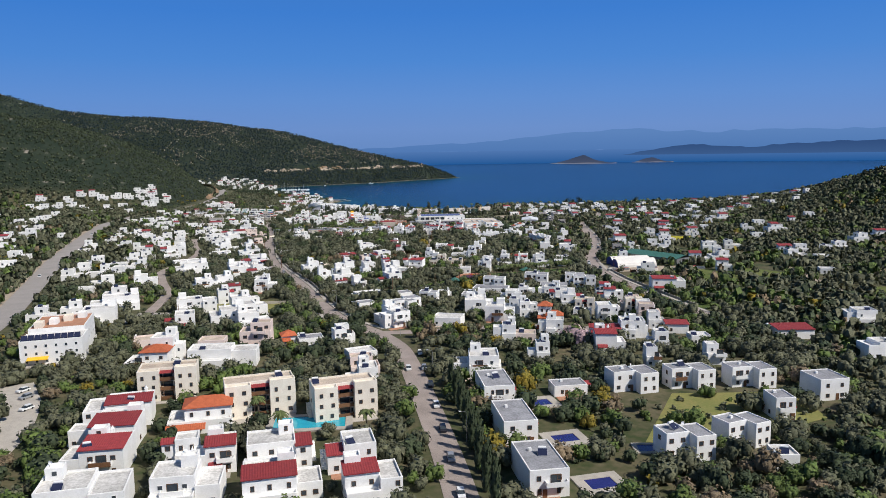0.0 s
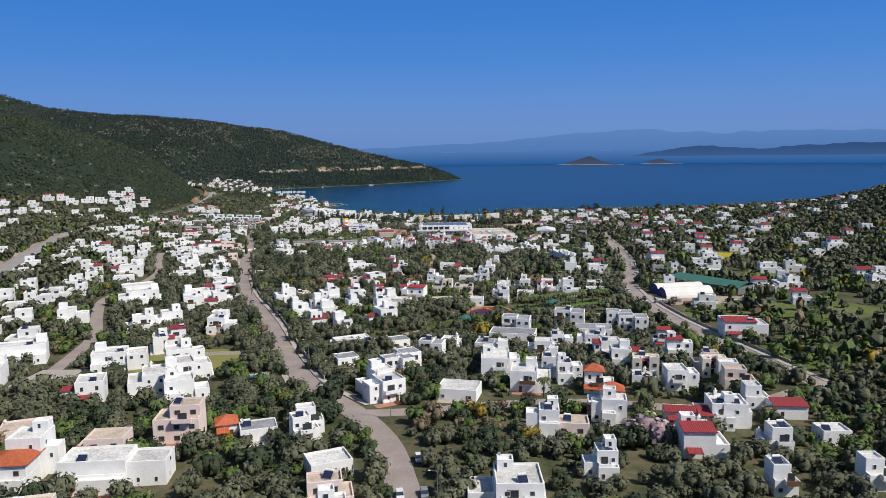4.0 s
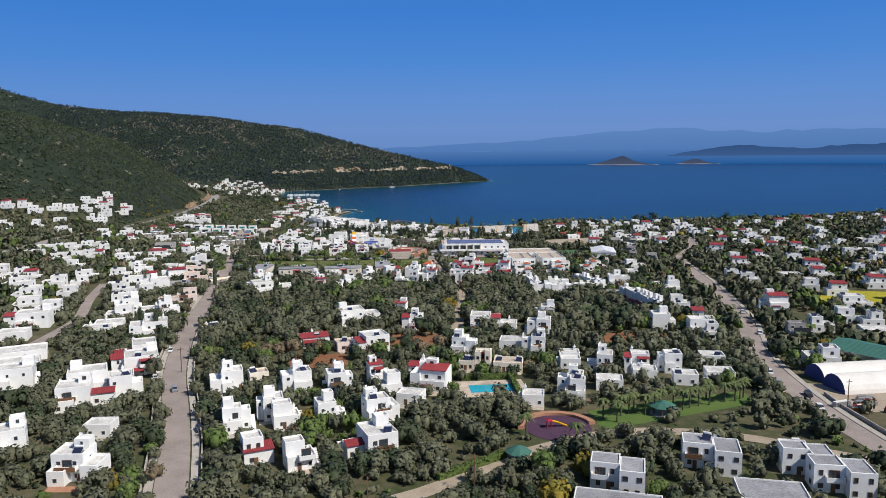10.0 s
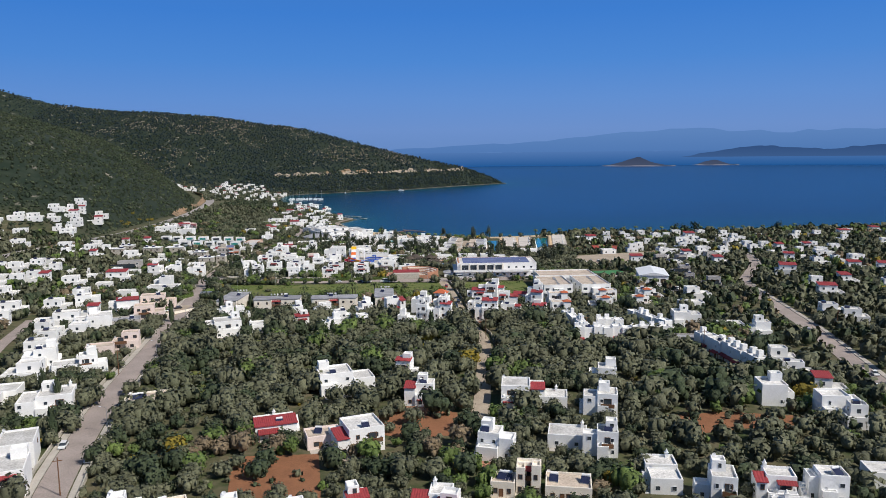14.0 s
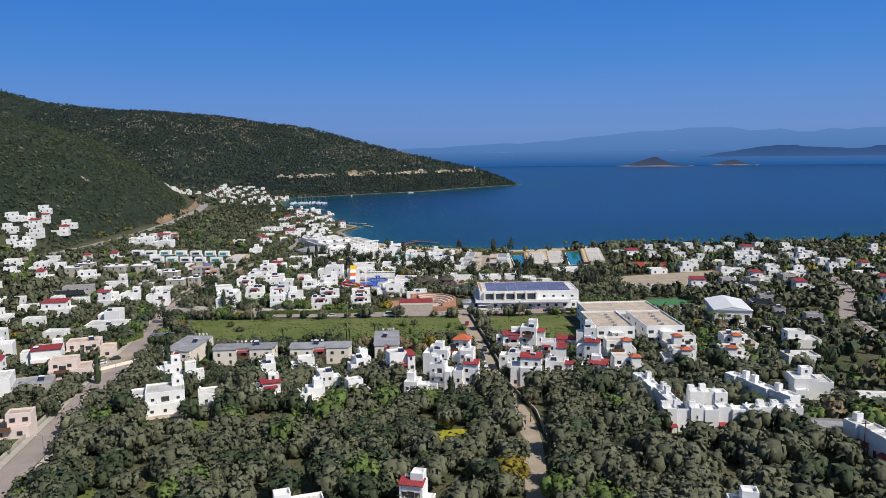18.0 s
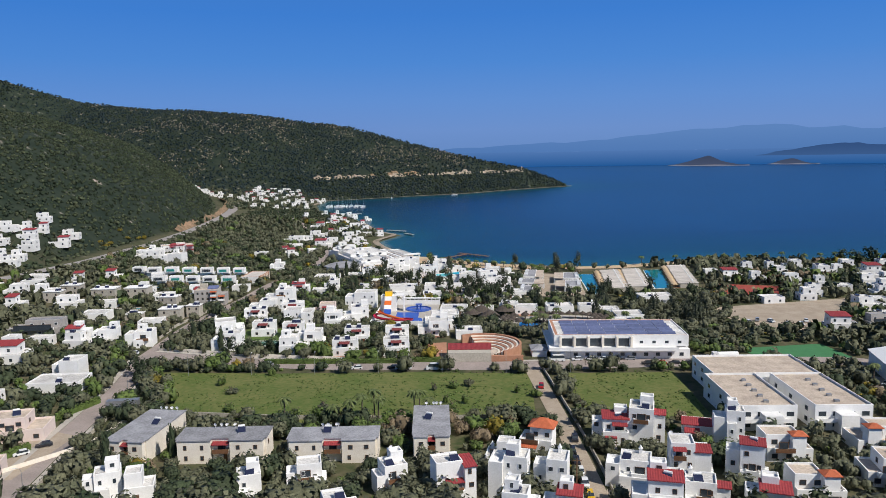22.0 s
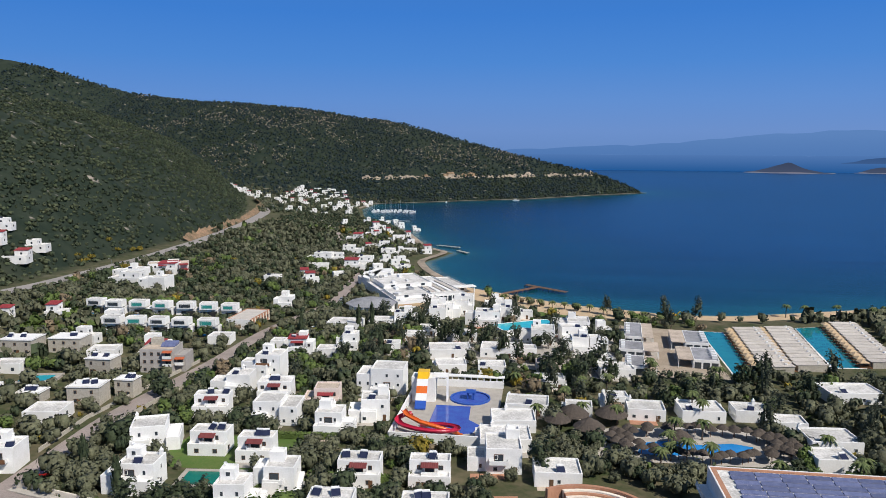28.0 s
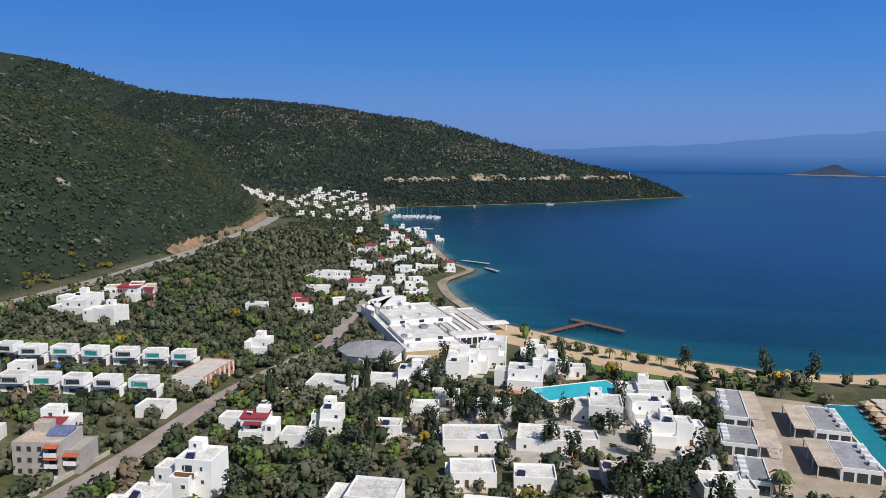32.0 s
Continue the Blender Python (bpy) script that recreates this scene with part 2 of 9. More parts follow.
CAR_BLACK = material("black_car_paint", (0.02, 0.02, 0.025), (0.03, 0.03, 0.035), 0.25, 1.0, spec=0.5)
CAR_SILVER = material("silver_car_paint", (0.40, 0.41, 0.43), (0.36, 0.37, 0.39), 0.3, 1.0, metal=0.4, spec=0.5)
CAR_RED = material("red_car_paint", (0.40, 0.02, 0.02), (0.34, 0.02, 0.02), 0.25, 1.0, spec=0.5)
CAR_YELLOW = material("yellow_car_paint", (0.70, 0.42, 0.02), (0.62, 0.38, 0.02), 0.25, 1.0, spec=0.5)
TEAL = material("teal_tinted_glass", (0.03, 0.22, 0.20), (0.04, 0.28, 0.25), 0.15, 0.5, spec=0.5)


def ground_material():
    """Orchard soil and weeds in the town, dark litter and stones under the scrub on the hills."""
    m = material("orchard_ground", (0.040, 0.056, 0.018), (0.125, 0.105, 0.062), 0.95, 0.05, 0.8, fine=7)
    n, l = m.node_tree.nodes, m.node_tree.links
    p = n["Principled BSDF"]
    old = p.inputs["Base Color"].links[0].from_socket
    at, mx, ns, rp, geo = n.new("ShaderNodeAttribute"), n.new("ShaderNodeMix"), n.new("ShaderNodeTexNoise"), n.new("ShaderNodeValToRGB"), n.new("ShaderNodeNewGeometry")
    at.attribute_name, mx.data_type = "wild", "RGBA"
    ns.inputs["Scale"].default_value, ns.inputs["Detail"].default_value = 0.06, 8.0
    rp.color_ramp.elements[0].position, rp.color_ramp.elements[0].color = 0.40, (0.012, 0.022, 0.013, 1)
    rp.color_ramp.elements[1].position, rp.color_ramp.elements[1].color = 0.73, (0.30, 0.26, 0.22, 1)
    e = rp.color_ramp.elements.new(0.64)
    e.color = (0.026, 0.036, 0.022, 1)
    l.new(geo.outputs["Position"], ns.inputs["Vector"])
    l.new(ns.outputs["Fac"], rp.inputs[0])
    l.new(at.outputs["Fac"], mx.inputs[0])
    l.new(old, mx.inputs[6])
    l.new(rp.outputs[0], mx.inputs[7])
    l.new(mx.outputs[2], p.inputs["Base Color"])
    return m


def water_material():
    """Open sea: deep blue, turquoise over the shallows near the beach, paler far out where reflected sky is painted in.
    """
    m = bpy.data.materials.new("sea_water")
    m.use_nodes = True
    n, l = m.node_tree.nodes, m.node_tree.links
    p = n["Principled BSDF"]
    p.inputs["Roughness"].default_value, p.inputs["IOR"].default_value = 0.25, 1.33
    p.inputs["Specular IOR Level"].default_value = 0.13
    at = n.new("ShaderNodeAttribute")
    at.attribute_name = "depth"
    rp = n.new("ShaderNodeValToRGB")
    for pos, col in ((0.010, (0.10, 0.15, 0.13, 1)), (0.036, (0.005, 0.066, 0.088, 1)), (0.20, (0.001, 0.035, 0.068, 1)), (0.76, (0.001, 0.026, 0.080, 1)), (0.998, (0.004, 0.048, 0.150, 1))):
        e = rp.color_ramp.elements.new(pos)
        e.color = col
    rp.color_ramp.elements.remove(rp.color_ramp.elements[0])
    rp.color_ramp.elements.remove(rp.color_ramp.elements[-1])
    l.new(at.outputs["Fac"], rp.inputs[0])
    geo = n.new("ShaderNodeNewGeometry")
    big = n.new("ShaderNodeTexNoise")
    mp = n.new("ShaderNodeMapping")
    mp.inputs["Scale"].default_value = (0.0010, 0.009, 1)
    l.new(geo.outputs["Position"], mp.inputs[0])
    l.new(mp.outputs[0], big.inputs["Vector"])
    hs = n.new("ShaderNodeHueSaturation")
    mr = n.new("ShaderNodeMapRange")
    mr.inputs["From Min"].default_value, mr.inputs["From Max"].default_value = 0.3, 0.7
    mr.inputs["To Min"].default_value, mr.inputs["To Max"].default_value = 0.78, 1.3
    l.new(big.outputs["Fac"], mr.inputs["Value"])
    l.new(mr.outputs[0], hs.inputs["Value"])
    l.new(rp.outputs[0], hs.inputs["Color"])
    l.new(hs.outputs[0], p.inputs["Base Color"])
    wv = n.new("ShaderNodeTexNoise")
    wv.inputs["Scale"].default_value, wv.inputs["Detail"].default_value = 0.35, 6.0
    l.new(geo.outputs["Position"], wv.inputs["Vector"])
    bp = n.new("ShaderNodeBump")
    bp.inputs["Strength"].default_value, bp.inputs["Distance"].default_value = 0.5, 0.5
    l.new(wv.outputs["Fac"], bp.inputs["Height"])
    l.new(bp.outputs[0], p.inputs["Normal"])
    return m


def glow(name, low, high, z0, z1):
    """A far distance as a plain backdrop that gives its own light, the haze of kilometres of air painted into its
    colours.
    """
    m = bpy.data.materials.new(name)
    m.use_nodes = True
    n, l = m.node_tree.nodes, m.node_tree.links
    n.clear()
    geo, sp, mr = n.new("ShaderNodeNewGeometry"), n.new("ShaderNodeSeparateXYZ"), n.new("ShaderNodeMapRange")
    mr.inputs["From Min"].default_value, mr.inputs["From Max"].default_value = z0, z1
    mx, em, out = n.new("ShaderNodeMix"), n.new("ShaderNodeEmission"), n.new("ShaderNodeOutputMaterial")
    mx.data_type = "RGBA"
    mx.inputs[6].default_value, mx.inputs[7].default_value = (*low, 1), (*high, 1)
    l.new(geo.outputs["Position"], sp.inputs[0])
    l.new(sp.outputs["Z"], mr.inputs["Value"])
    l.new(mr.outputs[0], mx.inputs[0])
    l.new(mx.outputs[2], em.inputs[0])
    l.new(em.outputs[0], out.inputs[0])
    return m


GROUND, SEA = ground_material(), water_material()


# ---- mesh helpers ----
def mesh_of(name, verts, faces, mats, slots=None, smooth=False):
    me = bpy.data.meshes.new(name)
    me.from_pydata(verts, [], faces)
    for m in mats if isinstance(mats, (list, tuple)) else [mats]:
        me.materials.append(m)
    if slots is not None:
        me.polygons.foreach_set("material_index", slots)
    if smooth:
        me.polygons.foreach_set("use_smooth", [True] * len(me.polygons))
    me.update()
    return me


def quads_mesh(name, co, quads, mat, smooth=False, normals=None):
    """A mesh straight from arrays: co (n, 3), quads (m, 3 or 4)."""
    me = bpy.data.meshes.new(name)
    k = quads.shape[1]
    me.vertices.add(len(co))
    me.vertices.foreach_set("co", np.asarray(co, dtype=np.float32).ravel())
    me.loops.add(quads.size)
    me.loops.foreach_set("vertex_index", quads.astype(np.int32).ravel())
    me.polygons.add(len(quads))
    me.polygons.foreach_set("loop_start", np.arange(0, quads.size, k, dtype=np.int32))
    if smooth:
        me.polygons.foreach_set("use_smooth", np.ones(len(quads), dtype=bool))
    me.update(calc_edges=True)
    me.materials.append(mat)
    if normals is not None:
        me.normals_split_custom_set_from_vertices(normals)
    return me


BOX_F = ((0, 3, 2, 1), (4, 5, 6, 7), (0, 1, 5, 4), (1, 2, 6, 5), (2, 3, 7, 6), (3, 0, 4, 7))


def boxes(*bs):
    """Verts and faces of boxes (x0, y0, z0, x1, y1, z1)."""
    v, f = [], []
    for x0, y0, z0, x1, y1, z1 in bs:
        k = len(v)
        v += [(x0, y0, z0), (x1, y0, z0), (x1, y1, z0), (x0, y1, z0), (x0, y0, z1), (x1, y0, z1), (x1, y1, z1), (x0, y1, z1)]
        f += [tuple(i + k for i in q) for q in BOX_F]
    return v, f


def part(name, vf, mat, parent, label="", smooth=False):
    """One mesh object under a thing or a part, in the parent's own axes."""
    ob = new(name, mesh_of(name, vf[0], vf[1], mat, smooth=smooth))
    ob.parent = parent
    if label:
        ob["label"] = label
    return ob


def shared(name, me, parent, m):
    ob = new(name, me)
    ob.parent = parent
    ob.matrix_local = m
    return ob


def prism(pts, z0, z1):
    """An upright prism over a plan polygon that runs counter-clockwise."""
    n = len(pts)
    v = [(x, y, z0) for x, y in pts] + [(x, y, z1) for x, y in pts]
    f = [tuple(range(n - 1, -1, -1)), tuple(range(n, 2 * n))]
    f += [(i, (i + 1) % n, n + (i + 1) % n, n + i) for i in range(n)]
    return v, f


def disc(r, n=16, cx=0.0, cy=0.0, a0=0.0):
    return [(cx + r * math.cos(a0 + 2 * math.pi * i / n), cy + r * math.sin(a0 + 2 * math.pi * i / n)) for i in range(n)]


def lathe(prof, n=12):
    """A turned form from (radius, z) pairs."""
    v = [(r * math.cos(2 * math.pi * i / n), r * math.sin(2 * math.pi * i / n), z) for r, z in prof for i in range(n)]
    f = [(k * n + i, k * n + (i + 1) % n, (k + 1) * n + (i + 1) % n, (k + 1) * n + i) for k in range(len(prof) - 1) for i in range(n)]
    return v, f


def tube(pts, r, n=8, half=False):
    """A pipe (or an open trough, half) along points."""
    v, f = [], []
    for i, p in enumerate(pts):
        p = Vector(p)
        d = (Vector(pts[min(i + 1, len(pts) - 1)]) - Vector(pts[max(i - 1, 0)])).normalized()
        s = d.cross(Vector((0, 0, 1)))
        s = s.normalized() if s.length > 1e-4 else Vector((1, 0, 0))
        u = s.cross(d)
        for k in range(n):
            a = (math.pi + math.pi * k / (n - 1)) if half else 2 * math.pi * k / n
            v.append(tuple(p + r * (math.cos(a) * s + math.sin(a) * u)))
    for i in range(len(pts) - 1):
        for k in range(n - 1 if half else n):
            f.append((i * n + k, i * n + (k + 1) % n, (i + 1) * n + (k + 1) % n, (i + 1) * n + k))
    return v, f


def join(*vfs):
    v, f = [], []
    for a, b in vfs:
        k = len(v)
        v += list(a)
        f += [tuple(i + k for i in q) for q in b]
    return v, f


# ---- the lie of the land ----
COAST = [(1500, 1010), (900, 1060), (560, 1075), (440, 1080), (315, 1071), (216, 1083), (132, 1054), (93, 1055), (42, 1073), (3, 1103), (-22, 1122),
         (-50, 1185), (-62, 1230), (-44, 1286), (-67, 1312), (-106, 1445), (-140, 1526), (-185, 1590), (-224, 1750), (-225, 1870), (-159, 1906), (-58, 1986),
         (37, 2041), (145, 2167), (300, 2315), (285, 2355), (120, 2480), (-200, 2640), (-700, 2760), (-2600, 2900)]
LAND = [(p[0], p[1]) for p in COAST] + [(-2600, -900), (1500, -900)]
SPUR_FOOT = ((1050, -264), (1256, -267), (1426, -287), (1530, -311), (1621, -344), (1769, -404), (2000, -500), (2300, -620))
RIDGE = ((-1700, 320), (-1197, 283), (-1064, 256), (-926, 206), (-757, 184), (-660, 184), (-525, 172), (-360, 154), (-261, 150), (-120, 119), (-19, 94), (102, 64), (183, 42), (262, 22), (300, 4))


def smooth_step(a, b, x):
    t = np.clip((x - a) / (b - a), 0, 1)
    return t * t * (3 - 2 * t)


LATTICE = np.random.RandomState(5).rand(64, 64)


def value_noise(x, y, s):
    u, v = x / s, y / s
    i, j = np.floor(u).astype(int), np.floor(v).astype(int)
    fu, fv = u - i, v - j
    fu, fv = fu * fu * (3 - 2 * fu), fv * fv * (3 - 2 * fv)
    g = lambda a, b: LATTICE[a % 64, b % 64]
    return (g(i, j) * (1 - fu) + g(i + 1, j) * fu) * (1 - fv) + (g(i, j + 1) * (1 - fu) + g(i + 1, j + 1) * fu) * fv


def shore_distance(x, y):
    """Metres to the coast: positive on land, negative at sea."""
    x, y = np.asarray(x, float), np.asarray(y, float)
    best, inside = np.full(x.shape, 1e9), np.zeros(x.shape, bool)
    n = len(LAND)
    for k in range(n):
        (ax, ay), (bx, by) = LAND[k], LAND[(k + 1) % n]
        if k < len(COAST) - 1:
            dx, dy = bx - ax, by - ay
            t = np.clip(((x - ax) * dx + (y - ay) * dy) / (dx * dx + dy * dy), 0, 1)
            best = np.minimum(best, np.hypot(x - ax - t * dx, y - ay - t * dy))
        cross = ((ay > y) != (by > y)) & (x < (bx - ax) * (y - ay) / (by - ay + 1e-12) + ax)
        inside ^= cross
    return np.where(inside, best, -best)


def land(x, y):
    """Height of the ground above the sea."""
    x, y = np.asarray(x, float), np.asarray(y, float)
    sd = shore_distance(x, y)
    town = 1.6 + 7.4 * np.clip((950 - y) / 650, 0, 1) + 0.06 * np.clip(-125 - x, 0, 340) * smooth_step(100, 700, y)
    z = town
    # the wooded spur beside the highway
    foot = np.interp(y, [p[0] for p in SPUR_FOOT], [p[1] for p in SPUR_FOOT])
    d = np.clip(foot - 14 - x, 0, 900)
    rough = (value_noise(x, y, 90) - 0.5) * 22 + (value_noise(x + 77, y, 37) - 0.5) * 9
    spur = (145 * (1 - np.exp(-d * 0.0062)) + rough * smooth_step(10, 120, d)) * smooth_step(950, 1130, y)
    # the long ridge that ends in the cape
    top = np.interp(x, [p[0] for p in RIDGE], [p[1] for p in RIDGE])
    crest = 2400 - 120 * smooth_step(60, 262, x) - 150 * smooth_step(-900, -1300, x)
    front = np.interp(x, (-2000, -600, -225, -159, -58, 37, 145, 262), (1750, 1800, 1870, 1906, 1986, 2041, 2167, 2280))
    s = np.clip((y - front) / np.maximum(crest - front, 12), 0, 1)
    rear = 1 - smooth_step(0, 420, y - crest)
    ridge = top * (0.45 * s + 0.55 * s * s * (3 - 2 * s)) * rear
    ridge = ridge + (rough * 0.9 + (value_noise(x, y, 160) - 0.5) * 26) * s * (1 - s) * 2.2 * np.clip(top / 90, 0, 1)
    # the low hill on the other side of the bay
    knoll = 92 * np.exp(-((x - 765) / 200) ** 2 - ((y - 760) / 205) ** 2) * (1 + 0.12 * (value_noise(x, y, 60) - 0.5))
    z = z + np.maximum(spur, ridge) + knoll
    return np.where(sd > 0, np.minimum(z, 0.25 + sd * 0.09 + np.clip(sd - 14, 0, 500) * 0.5), np.maximum(-4, sd * 0.08))


def ground_at(x, y):
    return float(land(np.array([x]), np.array([y]))[0])


def spaced(stops):
    out = []
    for a, b, step in stops:
        out += list(np.arange(a, b, step))
    return np.array(out + [stops[-1][1]])


def sheet(name, xs, ys, height, mat):
    gx, gy = np.meshgrid(xs, ys)
    gz = height(gx, gy)
    nx, ny = len(xs), len(ys)
    i = np.arange(nx * ny).reshape(ny, nx)
    q = np.stack([i[:-1, :-1], i[:-1, 1:], i[1:, 1:], i[1:, :-1]], -1).reshape(-1, 4)
    co = np.stack([gx, gy, gz], -1).reshape(-1, 3)
    return new(name, quads_mesh(name, co, q, mat, True)), co


ground, ground_co = sheet("ground", spaced(((-2400, -700, 40), (-700, -460, 12), (-460, 420, 6), (420, 800, 14), (800, 1500, 70))),
                  spaced(((-850, 60, 60), (60, 1300, 6), (1300, 2500, 12), (2500, 2850, 40))), land, GROUND)
wild = ground.data.attributes.new("wild", "FLOAT", "POINT")
gcx, gcy, gcz = ground_co.T
hill_foot = np.interp(gcy, [p[0] for p in SPUR_FOOT], [p[1] for p in SPUR_FOOT])
wildness = np.maximum(smooth_step(14, 30, gcz - 0.06 * np.clip(-125 - gcx, 0, 340)), smooth_step(2, 16, hill_foot - gcx) * smooth_step(980, 1080, gcy))
wild.data.foreach_set("value", np.maximum(wildness, smooth_step(1845, 1890, gcy)).astype(np.float32))
tagged(ground, "orchard soil, spring grass and scrub sloping to the bay", "ground", kind="structure")
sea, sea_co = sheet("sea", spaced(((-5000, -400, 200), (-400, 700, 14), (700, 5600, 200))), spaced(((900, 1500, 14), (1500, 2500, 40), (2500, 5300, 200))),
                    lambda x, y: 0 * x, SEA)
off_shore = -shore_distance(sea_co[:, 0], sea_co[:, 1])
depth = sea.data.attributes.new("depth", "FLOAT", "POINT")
# the second term is no depth: it paints sky reflection into far water
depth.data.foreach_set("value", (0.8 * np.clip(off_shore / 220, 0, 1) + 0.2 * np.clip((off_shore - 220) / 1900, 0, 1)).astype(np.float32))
tagged(sea, "calm deep blue sea, turquoise over the shallows", "sea", kind="structure")


# ---- far distance ----
def skyline(name, dist, a0, a1, tops, low, mat, label):
    """A far coast on an arc round (0, 380): tops are (degrees right of +y, height)."""
    v, f = [], []
    n = 120
    for i in range(n + 1):
        a = a0 + (a1 - a0) * i / n
        h = float(np.interp(a, [t[0] for t in tops], [t[1] for t in tops]))
        h += 0.10 * h * (float(value_noise(np.array([a * 9.0]), np.array([dist]), 5.0)[0]) - 0.5)
        x, y = dist * math.sin(radians(a)), 380 + dist * math.cos(radians(a))
        v += [(x, y, low), (x, y, max(h, low + 0.5)), (x * 1.01, 380 + (y - 380) * 1.01, low)]
    for i in range(n):
        k = i * 3
        f += [(k, k + 3, k + 4, k + 1), (k + 1, k + 4, k + 5, k + 2)]
    return tagged(new(name, mesh_of(name, v, f, mat, smooth=True)), label, "far coast", kind="structure")


# haze mixed into glowing colours; none of these takes any sunlight
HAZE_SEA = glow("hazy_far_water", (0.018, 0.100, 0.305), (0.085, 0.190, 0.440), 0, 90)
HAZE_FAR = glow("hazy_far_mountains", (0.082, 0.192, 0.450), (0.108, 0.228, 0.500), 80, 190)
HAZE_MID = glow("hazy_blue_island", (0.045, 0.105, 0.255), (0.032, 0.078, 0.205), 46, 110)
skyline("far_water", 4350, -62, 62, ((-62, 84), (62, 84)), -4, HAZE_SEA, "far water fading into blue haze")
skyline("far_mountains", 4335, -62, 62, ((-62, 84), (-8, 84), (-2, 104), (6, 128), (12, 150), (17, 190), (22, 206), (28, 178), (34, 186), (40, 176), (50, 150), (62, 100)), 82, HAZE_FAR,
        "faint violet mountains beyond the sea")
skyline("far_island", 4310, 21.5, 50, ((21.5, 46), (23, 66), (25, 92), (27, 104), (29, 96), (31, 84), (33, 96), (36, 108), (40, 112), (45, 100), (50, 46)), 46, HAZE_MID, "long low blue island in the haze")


def islet(x, y, rx, ry, h, yaw, peaks):
    """A bare scrub islet with a pale rock shore, self-lit, with haze painted into both colours."""
    n, m = 36, 9
    v, f = [], []
    for j in range(m + 1):
        r = 1.0 - (j / m) ** 1.5
        for i in range(n):
            a = 2 * math.pi * i / n
            px, py = rx * r * math.cos(a), ry * r * math.sin(a)
            hh = sum(k * math.exp(-((px / rx - c) / w) ** 2) for c, w, k in peaks)
            z = -1 if j == 0 else h * hh * (1 - r ** 2.2) + 2.5 + 2.0 * math.sin(5 * a + j)
            v.append((px * (1 + 0.06 * math.sin(3 * a)), py, z))
    for j in range(m):
        for i in range(n):
            f.append((j * n + i, j * n + (i + 1) % n, (j + 1) * n + (i + 1) % n, (j + 1) * n + i))
    slots = [1 if k < n else 0 for k in range(len(f))]
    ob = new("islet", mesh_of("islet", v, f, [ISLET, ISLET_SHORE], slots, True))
    ob.matrix_world = pose(x, y, 0, 0, 0, yaw)
    return tagged(ob, "low bare islet with a pale rocky shore", "island")


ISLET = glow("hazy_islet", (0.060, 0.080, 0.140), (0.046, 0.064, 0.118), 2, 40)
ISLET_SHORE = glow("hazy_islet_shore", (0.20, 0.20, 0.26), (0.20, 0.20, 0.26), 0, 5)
SHORE_ROCK = material("pale_shore_rock", (0.42, 0.34, 0.26), (0.20, 0.17, 0.13), 0.95, 0.05, 0.5, fine=6)
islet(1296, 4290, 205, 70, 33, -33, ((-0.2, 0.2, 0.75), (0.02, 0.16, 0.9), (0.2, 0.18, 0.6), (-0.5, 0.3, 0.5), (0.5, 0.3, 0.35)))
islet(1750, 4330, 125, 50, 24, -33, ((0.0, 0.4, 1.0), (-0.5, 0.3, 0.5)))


# ---- roads, beach and plots ----
def strip(name, pts, width, mat, lift=0.12, side=0.0, thick=0.0, step=7.0):
    """A ribbon that follows the ground along a line; side shifts it to the right."""
    line = []
    for (ax, ay), (bx, by) in zip(pts, pts[1:]):
        k = max(1, int(math.hypot(bx - ax, by - ay) / step))
        line += [(ax + (bx - ax) * i / k, ay + (by - ay) * i / k) for i in range(k)]
    line.append(pts[-1])
    for _ in range(3):
        line = [line[0]] + [((a[0] + 2 * b[0] + c[0]) / 4, (a[1] + 2 * b[1] + c[1]) / 4) for a, b, c in zip(line, line[1:], line[2:])] + [line[-1]]
    v, f = [], []
    for i, (x, y) in enumerate(line):
        ax, ay = line[max(i - 1, 0)]
        bx, by = line[min(i + 1, len(line) - 1)]
        dl = math.hypot(bx - ax, by - ay)
        nx, ny = (by - ay) / dl, -(bx - ax) / dl
        row = []
        for s in (-width / 2, -width / 6, width / 6, width / 2):
            px, py = x + nx * (s + side), y + ny * (s + side)
            row.append((px, py))
        zs = land(np.array([p[0] for p in row]), np.array([p[1] for p in row]))
        zc = max(zs) if max(zs) - min(zs) < 1.5 else sum(zs) / 4
        v += [(px, py, float(zc) + lift) for px, py in row]
        if thick:
            v[-4:] = [(row[0][0], row[0][1], float(zc) - 0.3)] + v[-4:][0:1] + v[-1:] + [(row[3][0], row[3][1], float(zc) - 0.3)]
    n = len(line)
    for i in range(n - 1):
        for k in range(3):
            a = i * 4 + k
            f.append((a, a + 1, a + 5, a + 4))
    return tagged(new(name, mesh_of(name, v, f, mat)), kind="structure")


def plot(name, pts, mat, label, lift=0.07, clear=True):
    """A flat piece of ground cut to an outline, laid over the slope."""
    bm = bmesh.new()
    vs = [bm.verts.new((x, y, ground_at(x, y) + lift)) for x, y in pts]
    fc = bm.faces.new(vs)
    if fc.normal.z < 0:
        fc.normal_flip()
    bm.normal_update()
    bmesh.ops.triangulate(bm, faces=[fc])
    me = bpy.data.meshes.new(name)
    bm.to_mesh(me)
    bm.free()
    me.materials.append(mat)
    if clear:
        TAKEN.append(("poly", pts))
    return tagged(new(name, me), label, "ground", kind="structure")


